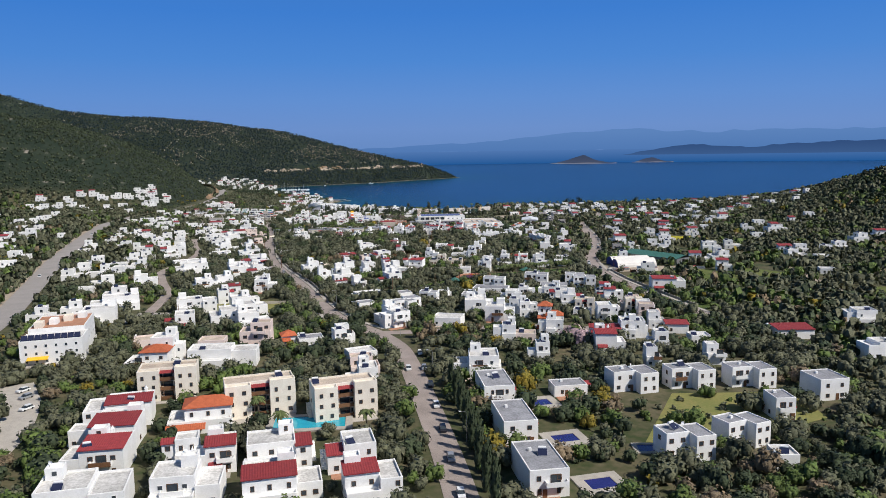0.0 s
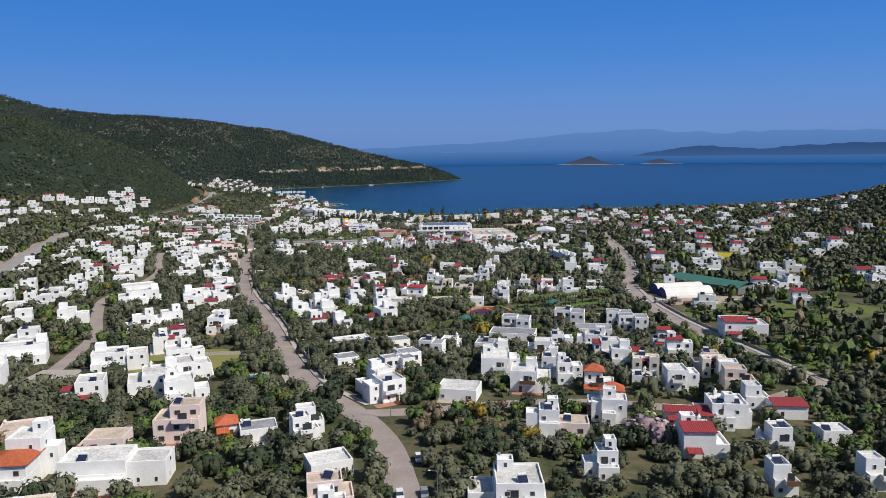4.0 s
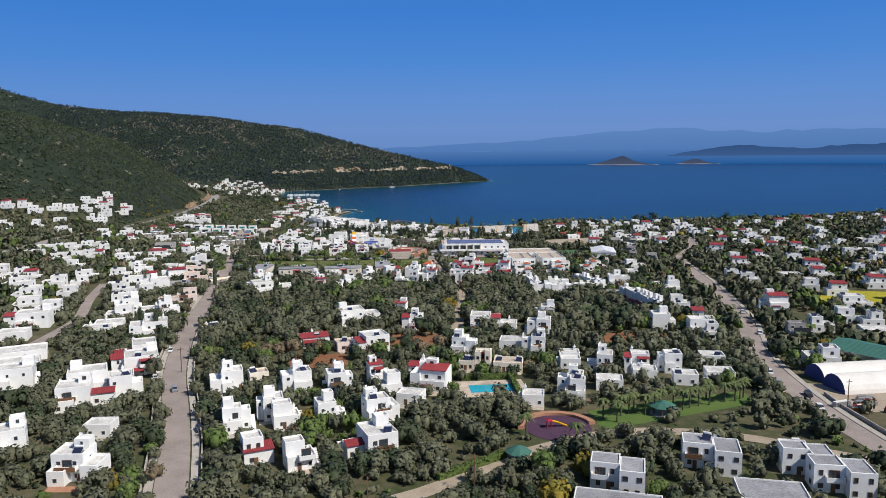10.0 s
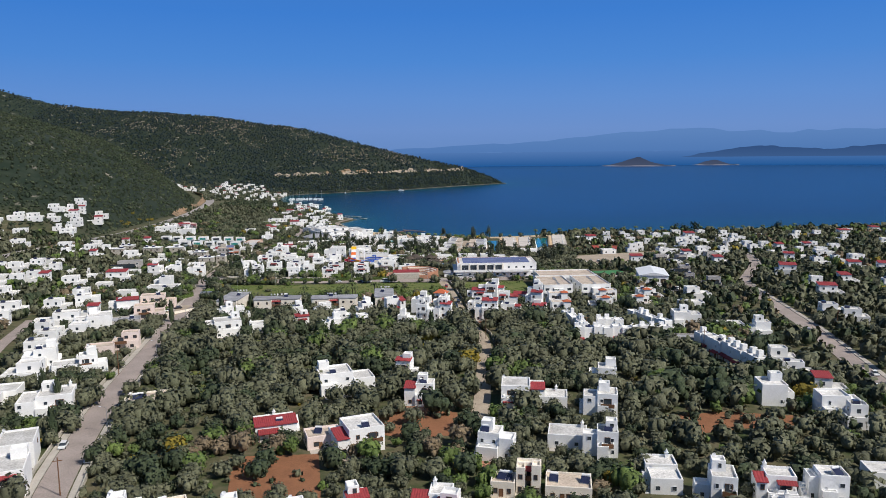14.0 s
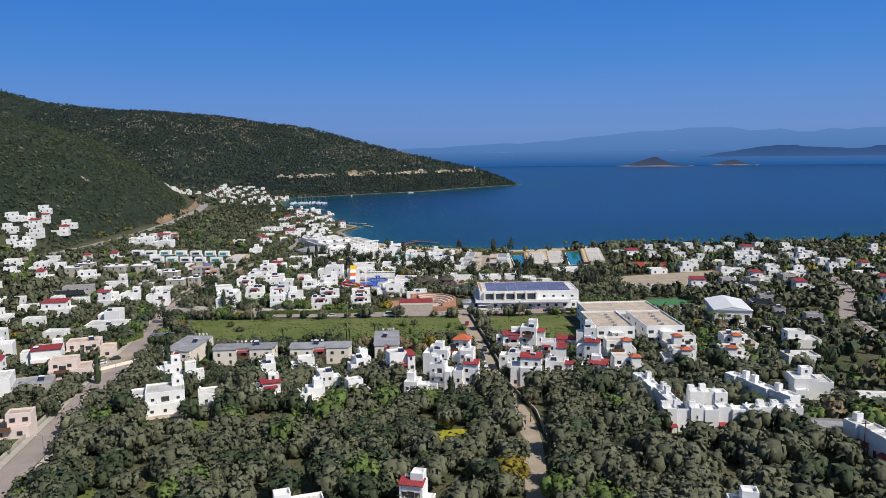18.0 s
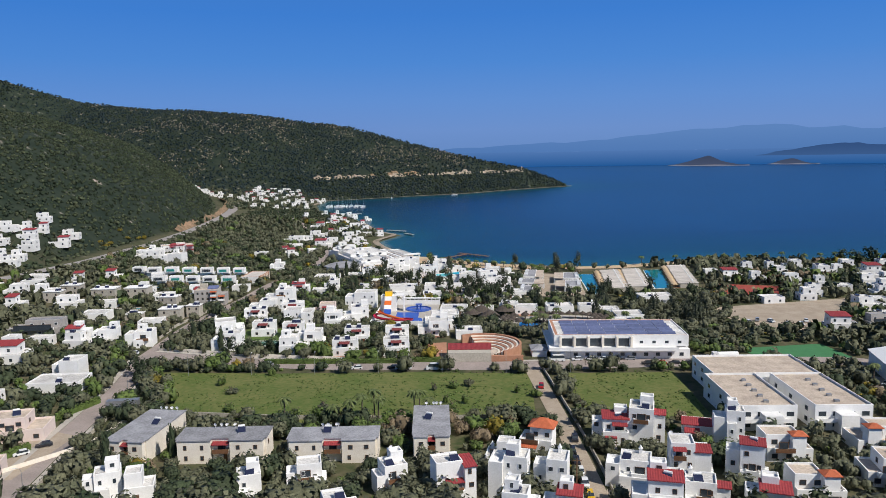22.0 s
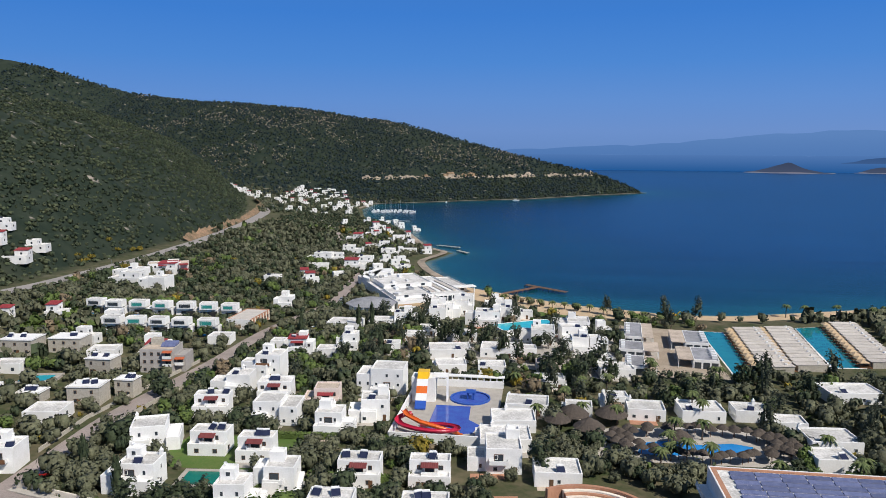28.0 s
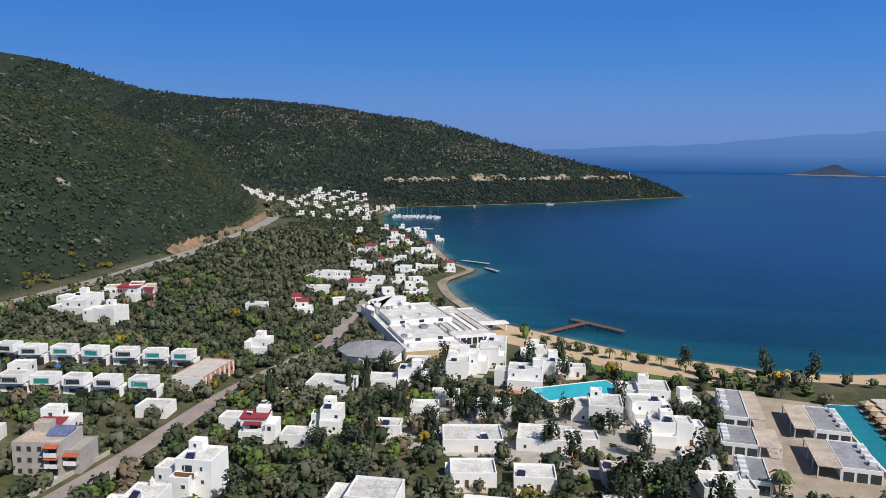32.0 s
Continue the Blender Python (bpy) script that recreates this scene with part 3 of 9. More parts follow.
TAKEN = []                                # what trees and fill houses keep clear of
MAIN = [(20, 60), (18.5, 161), (16.8, 198), (14.8, 229), (13.4, 250), (10.8, 278), (1, 303), (-9, 318), (-16, 332), (-20, 347), (-26, 367), (-36, 408), (-41, 428), (-51, 462), (-60, 490), (-66.5, 516), (-75.5, 560), (-82.5, 610), (-84, 624), (-90, 668), (-96, 707), (-101, 750), (-104, 778), (-112, 814)]
EAST = [(152, 300), (149, 330), (146, 370), (144.5, 407), (146, 443), (148, 455), (155, 493), (165, 521), (181.5, 560), (204.5, 646), (228, 763), (271, 835), (290, 885), (300, 990)]
HIGH = [(-125, 60), (-147, 220), (-173, 356), (-199, 452), (-222, 536), (-249, 660), (-278, 802), (-281, 920), (-258, 1055), (-254, 1155), (-258, 1256), (-265, 1334), (-276, 1426), (-291, 1510), (-320, 1619), (-360, 1694)]
CROSS = [(-114, 820), (-92, 814), (-66, 807), (-30, 801), (44, 799), (111, 802), (165, 802), (226, 780)]
TRACK = [(42, 535), (45, 552), (51, 600), (54.5, 625), (54.9, 648), (52.4, 662), (49.8, 678), (49.5, 706), (48.4, 738), (45, 795)]
COASTROAD = [(-113, 816), (-114, 849), (-116, 875), (-112, 912), (-109, 940), (-107.5, 970), (-106, 992), (-98, 1030), (-90, 1058), (-92, 1090), (-95, 1119), (-96, 1160), (-114, 1230), (-150, 1330), (-190, 1440), (-240, 1540)]
LANE = [(2, 299), (20, 297), (45, 302), (75, 300), (110, 285), (140, 300)]
WEST = [(-161, 690), (-150, 640), (-135, 592), (-134, 545), (-139, 493), (-126, 451), (-112, 412), (-109, 380), (-107, 345)]
PARKLANE = [(-29, 380), (0, 385), (25, 395), (48, 415), (80, 430), (110, 425), (141, 400)]
for nm, pts, wd, mt, lab in (("road_main", MAIN, 7.8, ASPHALT, "worn sunlit asphalt street between garden walls"), ("road_east", EAST, 7.6, ASPHALT, "worn asphalt street past the sheds"),
                             ("road_highway", HIGH, 13, HIGHWAY, "grey two-lane highway along the wooded hill"), ("road_cross", CROSS, 11, ASPHALT, "wide asphalt street along the meadow"),
                             ("road_track", TRACK, 5.5, DIRT, "pale dirt track between olive groves"), ("road_coast", COASTROAD, 7, ASPHALT, "street that leads down to the shore"),
                             ("road_lane", LANE, 6, ASPHALT, "narrow side lane"), ("road_west", WEST, 5.5, ASPHALT, "narrow side street between white houses"),
                             ("road_park", PARKLANE, 5, DIRT, "pale lane along the park")):
    tagged(strip(nm, pts, wd, mt), lab, "road")
    TAKEN.append(("line", pts, wd / 2 + 1.5))
for nm, pts, sd in (("pavement_main", MAIN[6:], 5.3), ("pavement_west", MAIN[8:], -5.1), ("pavement_east", EAST, 5.0), ("pavement_cross", CROSS[:6], -6.9)):
    tagged(strip(nm, pts, 2.0, PAVING, 0.24, sd, 1), "pale concrete kerb and pavement", "pavement")
tagged(strip("highway_line", HIGH, 0.3, WFRAME, 0.17), "white centre line", "road marking")
tagged(strip("road_shoulder", HIGH[1:7], 6, DIRT, 0.05, -9.2), "bare earth shoulder", "ground")


def bank(name, pts, run, rise, mat, label, seed):
    """A rough cut face that climbs from a line on the ground to the uphill side."""
    r = random.Random(seed)
    line = []
    for (ax, ay), (bx, by) in zip(pts, pts[1:]):
        k = max(1, int(math.hypot(bx - ax, by - ay) / 4))
        line += [(ax + (bx - ax) * i / k, ay + (by - ay) * i / k) for i in range(k)]
    v, f = [], []
    for i, (x, y) in enumerate(line):
        ax, ay = line[max(i - 1, 0)]
        bx, by = line[min(i + 1, len(line) - 1)]
        dl = math.hypot(bx - ax, by - ay)
        nx, ny = -(by - ay) / dl, (bx - ax) / dl
        z = ground_at(x, y)
        top = rise * (0.35 + 0.9 * float(value_noise(np.array([x]), np.array([y]), 22.0)[0])) * r.uniform(0.6, 1.3)
        for k in range(5):
            t = k / 4
            j = r.uniform(-0.5, 0.5) * (0 < k < 4)
            v.append((x + nx * (run * t + j), y + ny * (run * t + j), max(z - 0.4, -1) + (top + 0.4) * t + r.uniform(-0.3, 0.3)))
    for i in range(len(line) - 1):
        for k in range(4):
            f.append((i * 5 + k, i * 5 + k + 1, i * 5 + k + 6, i * 5 + k + 5))
    return tagged(new(name, mesh_of(name, v, f, mat)), label, "rock", kind="structure")


def contour(z, x0, x1, n):
    """A line across the front of the ridge at one height."""
    out = []
    for i in range(n + 1):
        x, a, b = x0 + (x1 - x0) * i / n, 1880.0, 2400.0
        for _ in range(22):
            m = (a + b) / 2
            a, b = (m, b) if ground_at(x, m) < z else (a, m)
        out.append((x, a))
    return out


bank("road_cutting", [(x - 7.0, y) for x, y in HIGH[10:]], 6.0, 5.5, ROCK, "ochre rock cutting beside the highway", 3)
bank("cape_cutting", contour(36, -270, 215, 26), 7.0, 7.5, SHORE_ROCK, "pale track cut into the wooded cape", 4)
bank("cape_quarry", contour(38.5, -165, -60, 10), 9.0, 11.0, ROCK, "pinkish rock scar above the cape track", 5)
tagged(strip("beach", [(x - 8.5, y - 12.0) for x, y in reversed(COAST[5:11])], 27, SAND, 0.10), "pale gold sand beach", "beach")
tagged(strip("shore_rocks", [(x - 4, y - 2) for x, y in COAST[18:25]], 7, SHORE_ROCK, 0.5), "pale rocky waterline under the wooded cape", "shore")

tagged(strip("shore_rocks", [(x - 3, y) for x, y in COAST[10:16]], 6, SHORE_ROCK, 0.5), "pale boulders along the waterline", "shore")
plot("meadow", [(-99, 795), (-73, 746), (-20, 738), (41, 742), (44, 789), (0, 792), (-50, 792)], MEADOW, "open green meadow below the street")
plot("meadow_east", [(54, 789), (56, 748), (95, 740), (97, 789)], MEADOW, "green meadow with bushes")
plot("meadow_north", [(145, 403), (207, 392), (260, 400), (240, 440), (163, 432)], MEADOW, "green meadow beside the street", 0.07, False)
plot("meadow_east", [(228, 499), (263, 499), (276, 533), (246, 530)], MEADOW, "yellow-green field among olive trees", 0.2, False)
plot("meadow_east", [(257, 338), (266, 360), (280, 357), (262, 334)], MEADOW, "green field beside a dirt lane", 0.2, False)
tagged(strip("road_dirt_lane", [(268, 440), (260, 407), (253, 374), (243, 341), (241, 322), (246, 300)], 4.5, DIRT, 0.16), "pale dirt lane between fields", "road")
TAKEN.append(("line", [(268, 440), (260, 407), (253, 374), (243, 341), (241, 322), (246, 300)], 2.5))
plot("side_car_park", [(-116, 338), (-94, 338), (-92, 358), (-112, 360)], PAVING, "pale paved car park behind a white hall", 0.16)
plot("palm_car_park", [(158, 772), (166, 782), (190, 752), (181, 741)], ASPHALT, "asphalt car park lined with palms", 0.12)
plot("lawn", [(68, 170), (92, 208), (130, 204), (126, 182), (98, 172)], DRYGRASS, "mown yellow-green lawn between villas", 0.07, False)
plot("vineyard", [(158, 356), (215, 345), (200, 308), (150, 322)], LEAF_GREEN, "green orchard rows", 0.1, False)
plot("green_field", [(232, 588), (267, 582), (295, 618), (262, 630)], FLOWERS, "yellow-green flowering field")
plot("flower_meadow", [(22, 614), (36, 616), (37, 636), (24, 636)], FLOWERS, "yellow flower patch in the olive grove")
plot("red_soil_north", [(15, 556), (26, 555), (37, 549), (39, 531), (24, 529), (9, 534)], REDSOIL, "bare red garden soil", 0.07, False)
plot("red_soil_east", [(100, 541), (118, 543), (141, 537), (138, 527), (120, 529), (104, 526)], REDSOIL, "bare red garden soil", 0.07, False)
plot("red_soil_west", [(-25, 520), (-2, 520), (2, 492), (-20, 495)], REDSOIL, "bare red orchard soil", 0.07, False)
plot("bare_lot", [(150, 905), (232, 926), (190, 850), (151, 855)], DIRT, "bare sandy lot with parked cars")
plot("hotel_lawn", [(-8, 1085), (38, 1056), (60, 1040), (40, 1030), (0, 1062)], LAWN, "green lawn behind the beach")
plot("resort_paths", [(-44, 960), (14, 948), (50, 934), (56, 1004), (34, 1006), (4, 996), (-40, 1004)], PAVING, "pale paved courtyards between the resort bungalows", 0.09, False)
plot("court_red", [(178, 976), (213, 966), (198, 932), (173, 942)], COURT_RED, "red clay tennis courts")
plot("court_green", [(134, 822), (170, 828), (172, 806), (136, 804)], COURT_GREEN, "green sports pitch")
plot("parking_mall", [(52, 802), (118, 804), (118, 811), (52, 811)], ASPHALT, "asphalt car park in front of the market", 0.2)
plot("car_park", [(-110, 700), (-97, 700), (-96, 730), (-108, 735)], DIRT, "dirt parking strip", 0.16)
plot("yard", [(140, 470), (212, 450), (216, 430), (150, 438)], DIRT, "dirt builder's yard with stacked material")
plot("grove_clearing", [(-61, 646), (-52, 650), (-43, 648), (-38, 630), (-33, 604), (-45, 601), (-48, 622)], MEADOW, "sunny grass clearing in the olive grove", 0.07, False)
plot("grove_clearing", [(-60, 601), (-54, 603), (-47, 583), (-40, 581), (-37, 572), (-52, 570), (-66, 573), (-66, 585), (-56, 584)], MEADOW, "sunny grass clearing in the olive grove", 0.07, False)
plot("hillside_car_park", [(-124, 246), (-114, 250), (-102, 228), (-95, 205), (-93, 186), (-103, 190), (-108, 214)], PAVING, "pale paved car park among trees", 0.12)
plot("garden_patch", [(-85, 385), (-45, 380), (-42, 350), (-80, 352)], DRYGRASS, "dry grass building plot")


# ---- houses ----
CACHE = {}


def window_mesh(w, h, dark):
    """A window in one piece: a frame that stands proud of the wall and a recessed pane; it looks towards -y, its foot at z = 0."""
    key = ("window", round(w, 1), round(h, 1), dark)
    if key not in CACHE:
        t, v = 0.11, []
        for ins, y in ((0.0, 0.05), (0.0, -0.08), (t, -0.08), (t, -0.005)):
            v += [(-w / 2 + ins, y, ins), (w / 2 - ins, y, ins), (w / 2 - ins, y, h - ins), (-w / 2 + ins, y, h - ins)]
        f = [(r * 4 + k, r * 4 + (k + 1) % 4, r * 4 + 4 + (k + 1) % 4, r * 4 + 4 + k) for r in range(3) for k in range(4)] + [(12, 13, 14, 15)]
        CACHE[key] = mesh_of("window", v, f, [FRAME if dark else WFRAME, GLASS], [0] * 12 + [1])
    return CACHE[key]


def door_mesh(w, h, mat):
    key = ("door", w, h, mat.name)
    if key not in CACHE:
        a = boxes((-w / 2, -0.08, 0, -w / 2 + 0.1, 0.04, h), (w / 2 - 0.1, -0.08, 0, w / 2, 0.04, h), (-w / 2, -0.08, h - 0.1, w / 2, 0.04, h), (-w / 2 + 0.1, -0.03, 0, w / 2 - 0.1, 0.04, h - 0.1),
                  (w / 2 - 0.3, -0.09, 0.95, w / 2 - 0.16, -0.03, 1.0))
        CACHE[key] = mesh_of("door", a[0], a[1], mat)
    return CACHE[key]


def solar_heater(parent, m):
    """A solar water heater: a tilted collector with its tank behind it."""
    if "heater" not in CACHE:
        v = [(-1.05, -0.9, 0.25), (1.05, -0.9, 0.25), (1.05, 0.7, 1.25), (-1.05, 0.7, 1.25), (-1.05, -0.9, 0.0), (1.05, -0.9, 0.0), (1.05, 0.7, 0.0), (-1.05, 0.7, 0.0)]
        f = [(0, 1, 2, 3), (4, 7, 6, 5), (4, 5, 1, 0), (5, 6, 2, 1), (6, 7, 3, 2), (7, 4, 0, 3)]
        CACHE["heater"] = mesh_of("solar_heater", v, f, [PANEL, STEEL], [0, 1, 1, 1, 1, 1])
        n = 10
        tv = [(x, 0.95 + 0.32 * math.cos(2 * math.pi * i / n), 1.42 + 0.32 * math.sin(2 * math.pi * i / n)) for x in (-0.9, 0.9) for i in range(n)]
        tf = [(i, (i + 1) % n, n + (i + 1) % n, n + i) for i in range(n)] + [tuple(range(n - 1, -1, -1)), tuple(range(n, 2 * n))]
        CACHE["tank"] = mesh_of("tank", tv, tf, TANK)
    ob = shared("solar_heater", CACHE["heater"], parent, m)
    shared("tank", CACHE["tank"], ob, Matrix())["label"] = "white enamelled water tank"
    return ob


def dish_mesh():
    if "dish" not in CACHE:
        v, f = lathe([(0.0, 0.0), (0.25, 0.03), (0.45, 0.12), (0.47, 0.13)], 12)
        v = [(x, -z * 0.85 - 0.1 * y, y * 0.9 + 0.95 + z * 0.4) for x, y, z in v]
        b = boxes((-0.04, 0.0, 0, 0.04, 0.08, 0.95))
        v, f = join((v, f), b)
        CACHE["dish"] = mesh_of("satellite_dish", v, f, TANK)
    return CACHE["dish"]


def chimney_mesh():
    if "chimney" not in CACHE:
        v, f = join(boxes((-0.4, -0.4, 0, 0.4, 0.4, 1.3), (-0.5, -0.5, 1.3, 0.5, 0.5, 1.42)), lathe([(0.45, 1.42), (0.28, 1.8), (0.1, 2.2), (0.0, 2.25)], 8))
        CACHE["chimney"] = mesh_of("chimney", v, f, WHITE)
    return CACHE["chimney"]


def glazed_door_mesh(door):
    key = ("glazed", round(door, 1))
    if key not in CACHE:
        t, h, v = 0.12, 2.2, []
        for ins, y in ((0.0, 0.03), (0.0, -0.09), (t, -0.09), (t, -0.02)):
            v += [(-door / 2 + ins, y, ins), (door / 2 - ins, y, ins), (door / 2 - ins, y, h - ins), (-door / 2 + ins, y, h - ins)]
        f = [(r * 4 + k, r * 4 + (k + 1) % 4, r * 4 + 4 + (k + 1) % 4, r * 4 + 4 + k) for r in range(3) for k in range(4)] + [(12, 13, 14, 15)]
        CACHE[key] = mesh_of("glazed_door", v, f, [FRAME, GLASS], [0] * 12 + [1])
    return CACHE[key]


def add_balcony(root, w, wall, rail, shade, door, m):
    """A balcony with its glazed door behind it and, now and then, a small tiled roof over it."""
    ob = shared("balcony", balcony_mesh(w, wall, rail), root, m)
    shared("glazed_door", glazed_door_mesh(door), ob, Matrix())
    if shade:
        part("shade_roof", tiled_slope(-w / 2 - 0.1, -1.8, w / 2 + 0.1, -0.1, 2.3, 2.75, 0.1), shade, ob)
    return ob


def balcony_mesh(w, wall, rail):
    """A balcony: a tray of slab, cheeks and front rail; it looks towards -y, its floor at z = 0."""
    key = ("balcony", round(w, 1), wall.name, rail.name)
    if key not in CACHE:
        h, d, k = w / 2, 1.5, 0.12
        o = [(-h, -d), (h, -d), (h, 0.02), (-h, 0.02)]
        i = [(-h + k, -d + k), (h - k, -d + k), (h - k, 0.01), (-h + k, 0.01)]
        v = [(x, y, -0.2) for x, y in o] + [(x, y, 0.95) for x, y in o] + [(x, y, 0.95) for x, y in i] + [(x, y, 0.0) for x, y in i]
        f = [(3, 2, 1, 0), (0, 1, 5, 4), (1, 2, 6, 5), (3, 0, 4, 7), (4, 5, 9, 8), (5, 6, 10, 9), (7, 4, 8, 11), (8, 9, 13, 12), (9, 10, 14, 13), (11, 8, 12, 15), (12, 13, 14, 15)]
        CACHE[key] = mesh_of("balcony", v, f, [wall, rail], [0, 1, 0, 0, 1, 0, 0, 1, 0, 0, 0])
    return CACHE[key]


def walled_block(x0, y0, z0, x1, y1, z1, rim=0.28, up=0.55):
    """A storey block whose walls rise into a parapet round the sunken roof."""
    a, b = z1 + up, z1
    o = [(x0, y0), (x1, y0), (x1, y1), (x0, y1)]
    i = [(x0 + rim, y0 + rim), (x1 - rim, y0 + rim), (x1 - rim, y1 - rim), (x0 + rim, y1 - rim)]
    c = 0.06
    m = [(x0 + c, y0 + c), (x1 - c, y0 + c), (x1 - c, y1 - c), (x0 + c, y1 - c)]
    v = [(x, y, z0) for x, y in o] + [(x, y, a - c) for x, y in o] + [(x, y, a) for x, y in m] + [(x, y, a) for x, y in i] + [(x, y, b - 0.1) for x, y in i]
    f = [(3, 2, 1, 0)]
    for r in range(4):
        for k in range(4):
            n = (k + 1) % 4
            f.append((r * 4 + k, r * 4 + n, r * 4 + 4 + n, r * 4 + 4 + k))
    f.append((16, 17, 18, 19))
    return v, f


def tiled_slope(x0, y0, x1, y1, zf, zb, thick=0.18):
    """A tiled lean-to roof that falls towards -y, with its courses as ribs."""
    v, f = [], []
    n = max(4, int((x1 - x0) / 0.55))
    for i in range(2 * n + 1):
        x = x0 + (x1 - x0) * i / (2 * n)
        up = 0.07 if i % 2 else 0.0
        v += [(x, y0, zf + up), (x, y1, zb + up), (x, y0, zf - thick), (x, y1, zb - thick)]
    for i in range(2 * n):
        k = i * 4
        f += [(k, k + 4, k + 5, k + 1), (k + 2, k + 3, k + 7, k + 6), (k, k + 2, k + 6, k + 4), (k + 1, k + 5, k + 7, k + 3)]
    e = 8 * n
    f += [(0, 1, 3, 2), (e, e + 2, e + 3, e + 1)]
    return v, f


def hip_roof(x0, y0, x1, y1, z, h, o=0.6):
    x0, y0, x1, y1 = x0 - o, y0 - o, x1 + o, y1 + o
    ins = min(x1 - x0, y1 - y0) / 2
    if x1 - x0 > y1 - y0:
        r = [(x0 + ins, (y0 + y1) / 2), (x1 - ins, (y0 + y1) / 2)]
        f = [(4, 5, 9, 8), (5, 6, 9), (6, 7, 8, 9), (7, 4, 8)]
    else:
        r = [((x0 + x1) / 2, y0 + ins), ((x0 + x1) / 2, y1 - ins)]
        f = [(4, 5, 8), (5, 6, 9, 8), (6, 7, 9), (7, 4, 8, 9)]
    c = [(x0, y0), (x1, y0), (x1, y1), (x0, y1)]
    v = [(x, y, z - 0.15) for x, y in c] + [(x, y, z) for x, y in c] + [(x, y, z + h) for x, y in r]
    return v, f + [(3, 2, 1, 0), (0, 1, 5, 4), (1, 2, 6, 5), (2, 3, 7, 6), (3, 0, 4, 7)]


STYLES = {  # wall, roof, brown frames, label
    "W": (WHITE, ROOF_W, False, "whitewashed cubic house with flat roof terraces among olive trees", "house"),
    "R": (WHITE, ROOF_W, True, "whitewashed cubic house with oxblood tiled lean-to roofs", "house"),
    "O": (WHITE, ROOF_W, True, "white house with an orange clay tiled hip roof", "house"),
    "G": (WHITE, ROOF_G, True, "white flat-roofed villa with a grey membrane roof", "villa"),
    "C": (CREAM, ROOF_B, True, "cream apartment house with brown timber balconies", "apartment house"),
    "S": (CREAM, ROOF_G, True, "cream stone terrace with grey roof, water heaters and dishes", "house"),
    "V": (WHITE, ROOF_W, True, "white holiday cottage with maroon awnings and a hedge", "cottage"),
    "K": (WHITE, ROOF_B, True, "white cube villa with an orange tiled stair tower", "villa"),
    "T": (WHITE, ROOF_W, False, "narrow white stepped terrace house with slit windows", "terrace house"),
    "A": (GREYWALL, ROOF_G, False, "grey rendered apartment house with glazed balconies", "apartment house"),
    "D": (STONE, ROOF_W, True, "pale stone two-storey villa with a corniced flat roof", "villa"),
    "P": (PINK, ROOF_B, True, "pale pink two-storey house with balconies", "house"),
    "N": (WHITE, ROOF_W, False, "modern white box villa with a teal window and pool", "villa"),
    "F": (WHITE, ROOF_W, False, "small white cubic house on the far edge of town", "house"),
}
GROUPS = {"T": "white terrace row", "V": "cottages with maroon awnings", "K": "cube villas with orange towers", "N": "modern box villas", "S": "stone terraces", "G": "grey-roofed villas"}
HOUSES = []
PLANS = []                                # house footprints: x, y, yaw, width, depth
FAR_V, FAR_F, FAR_S = [], [], []


def far_house(x, y, yaw, w, d, floors, rng):
    """One of the many small houses on the far edge of town: stepped blocks with parapets, windows and now and then a tiled roof."""
    m = pose(x, y, ground_at(x, y), 0, 0, yaw)
    W2, D2, S = w / 2, d / 2, 3.0
    low = max(1, floors - 1)
    k = rng.choice((-1, 1))
    uw, ud = w * rng.uniform(0.5, 0.8), d * rng.uniform(0.6, 0.85)
    x0 = -W2 + 0.03 if k < 0 else W2 - uw - 0.03
    blocks = [(-W2, -D2, -1.5, W2, D2, S * low + 0.15)]
    if floors > 1:
        blocks.append((x0, D2 - ud, S * low + 0.1, x0 + uw, D2 - 0.03, S * floors + 0.1))
    bits = []
    for q in blocks:
        v, f = walled_block(*q)
        bits.append((v, f, [0] * (len(f) - 1) + [1]))
        zz = max(q[2], 0.0) + 0.95
        while zz + 1.3 < q[5] + 0.3:
            n = 2 if q[3] - q[0] > 8 else 1
            for i in range(n):
                px = q[0] + (q[3] - q[0]) * (i + 0.5) / n + rng.uniform(-0.4, 0.4)
                v, f = boxes((px - 0.55, q[1] - 0.04, zz, px + 0.55, q[1] + 0.02, zz + 1.25))
                bits.append((v, f, [2] * 6))
            for px in (q[0], q[3]):
                py = (q[1] + q[4]) / 2
                v, f = boxes((px - 0.04, py - 0.5, zz, px + 0.04, py + 0.5, zz + 1.25))
                bits.append((v, f, [2] * 6))
            zz += S
    if rng.random() < 0.2 and floors > 1:
        q = blocks[1]
        v, f = tiled_slope(q[0] - 0.3, q[1] - 0.4, q[3] + 0.3, q[4], q[5] + 0.6, q[5] + 1.4)
        bits.append((v, f, [3] * len(f)))
    elif rng.random() < 0.5:
        q = blocks[-1]
        v, f = boxes((q[0] + 1, q[4] - 2.6, q[5] + 0.1, q[0] + 3, q[4] - 1.2, q[5] + 1.1))
        bits.append((v, f, [4] * 6))
    for v, f, s in bits:
        n = len(FAR_V)
        FAR_V.extend(tuple(m @ Vector(p)) for p in v)
        FAR_F.extend(tuple(i + n for i in q) for q in f)
        FAR_S.extend(s)
    HOUSES.append((x, y, max(w, d) / 2 + 1.0))
    PLANS.append((x, y, yaw, w, d))


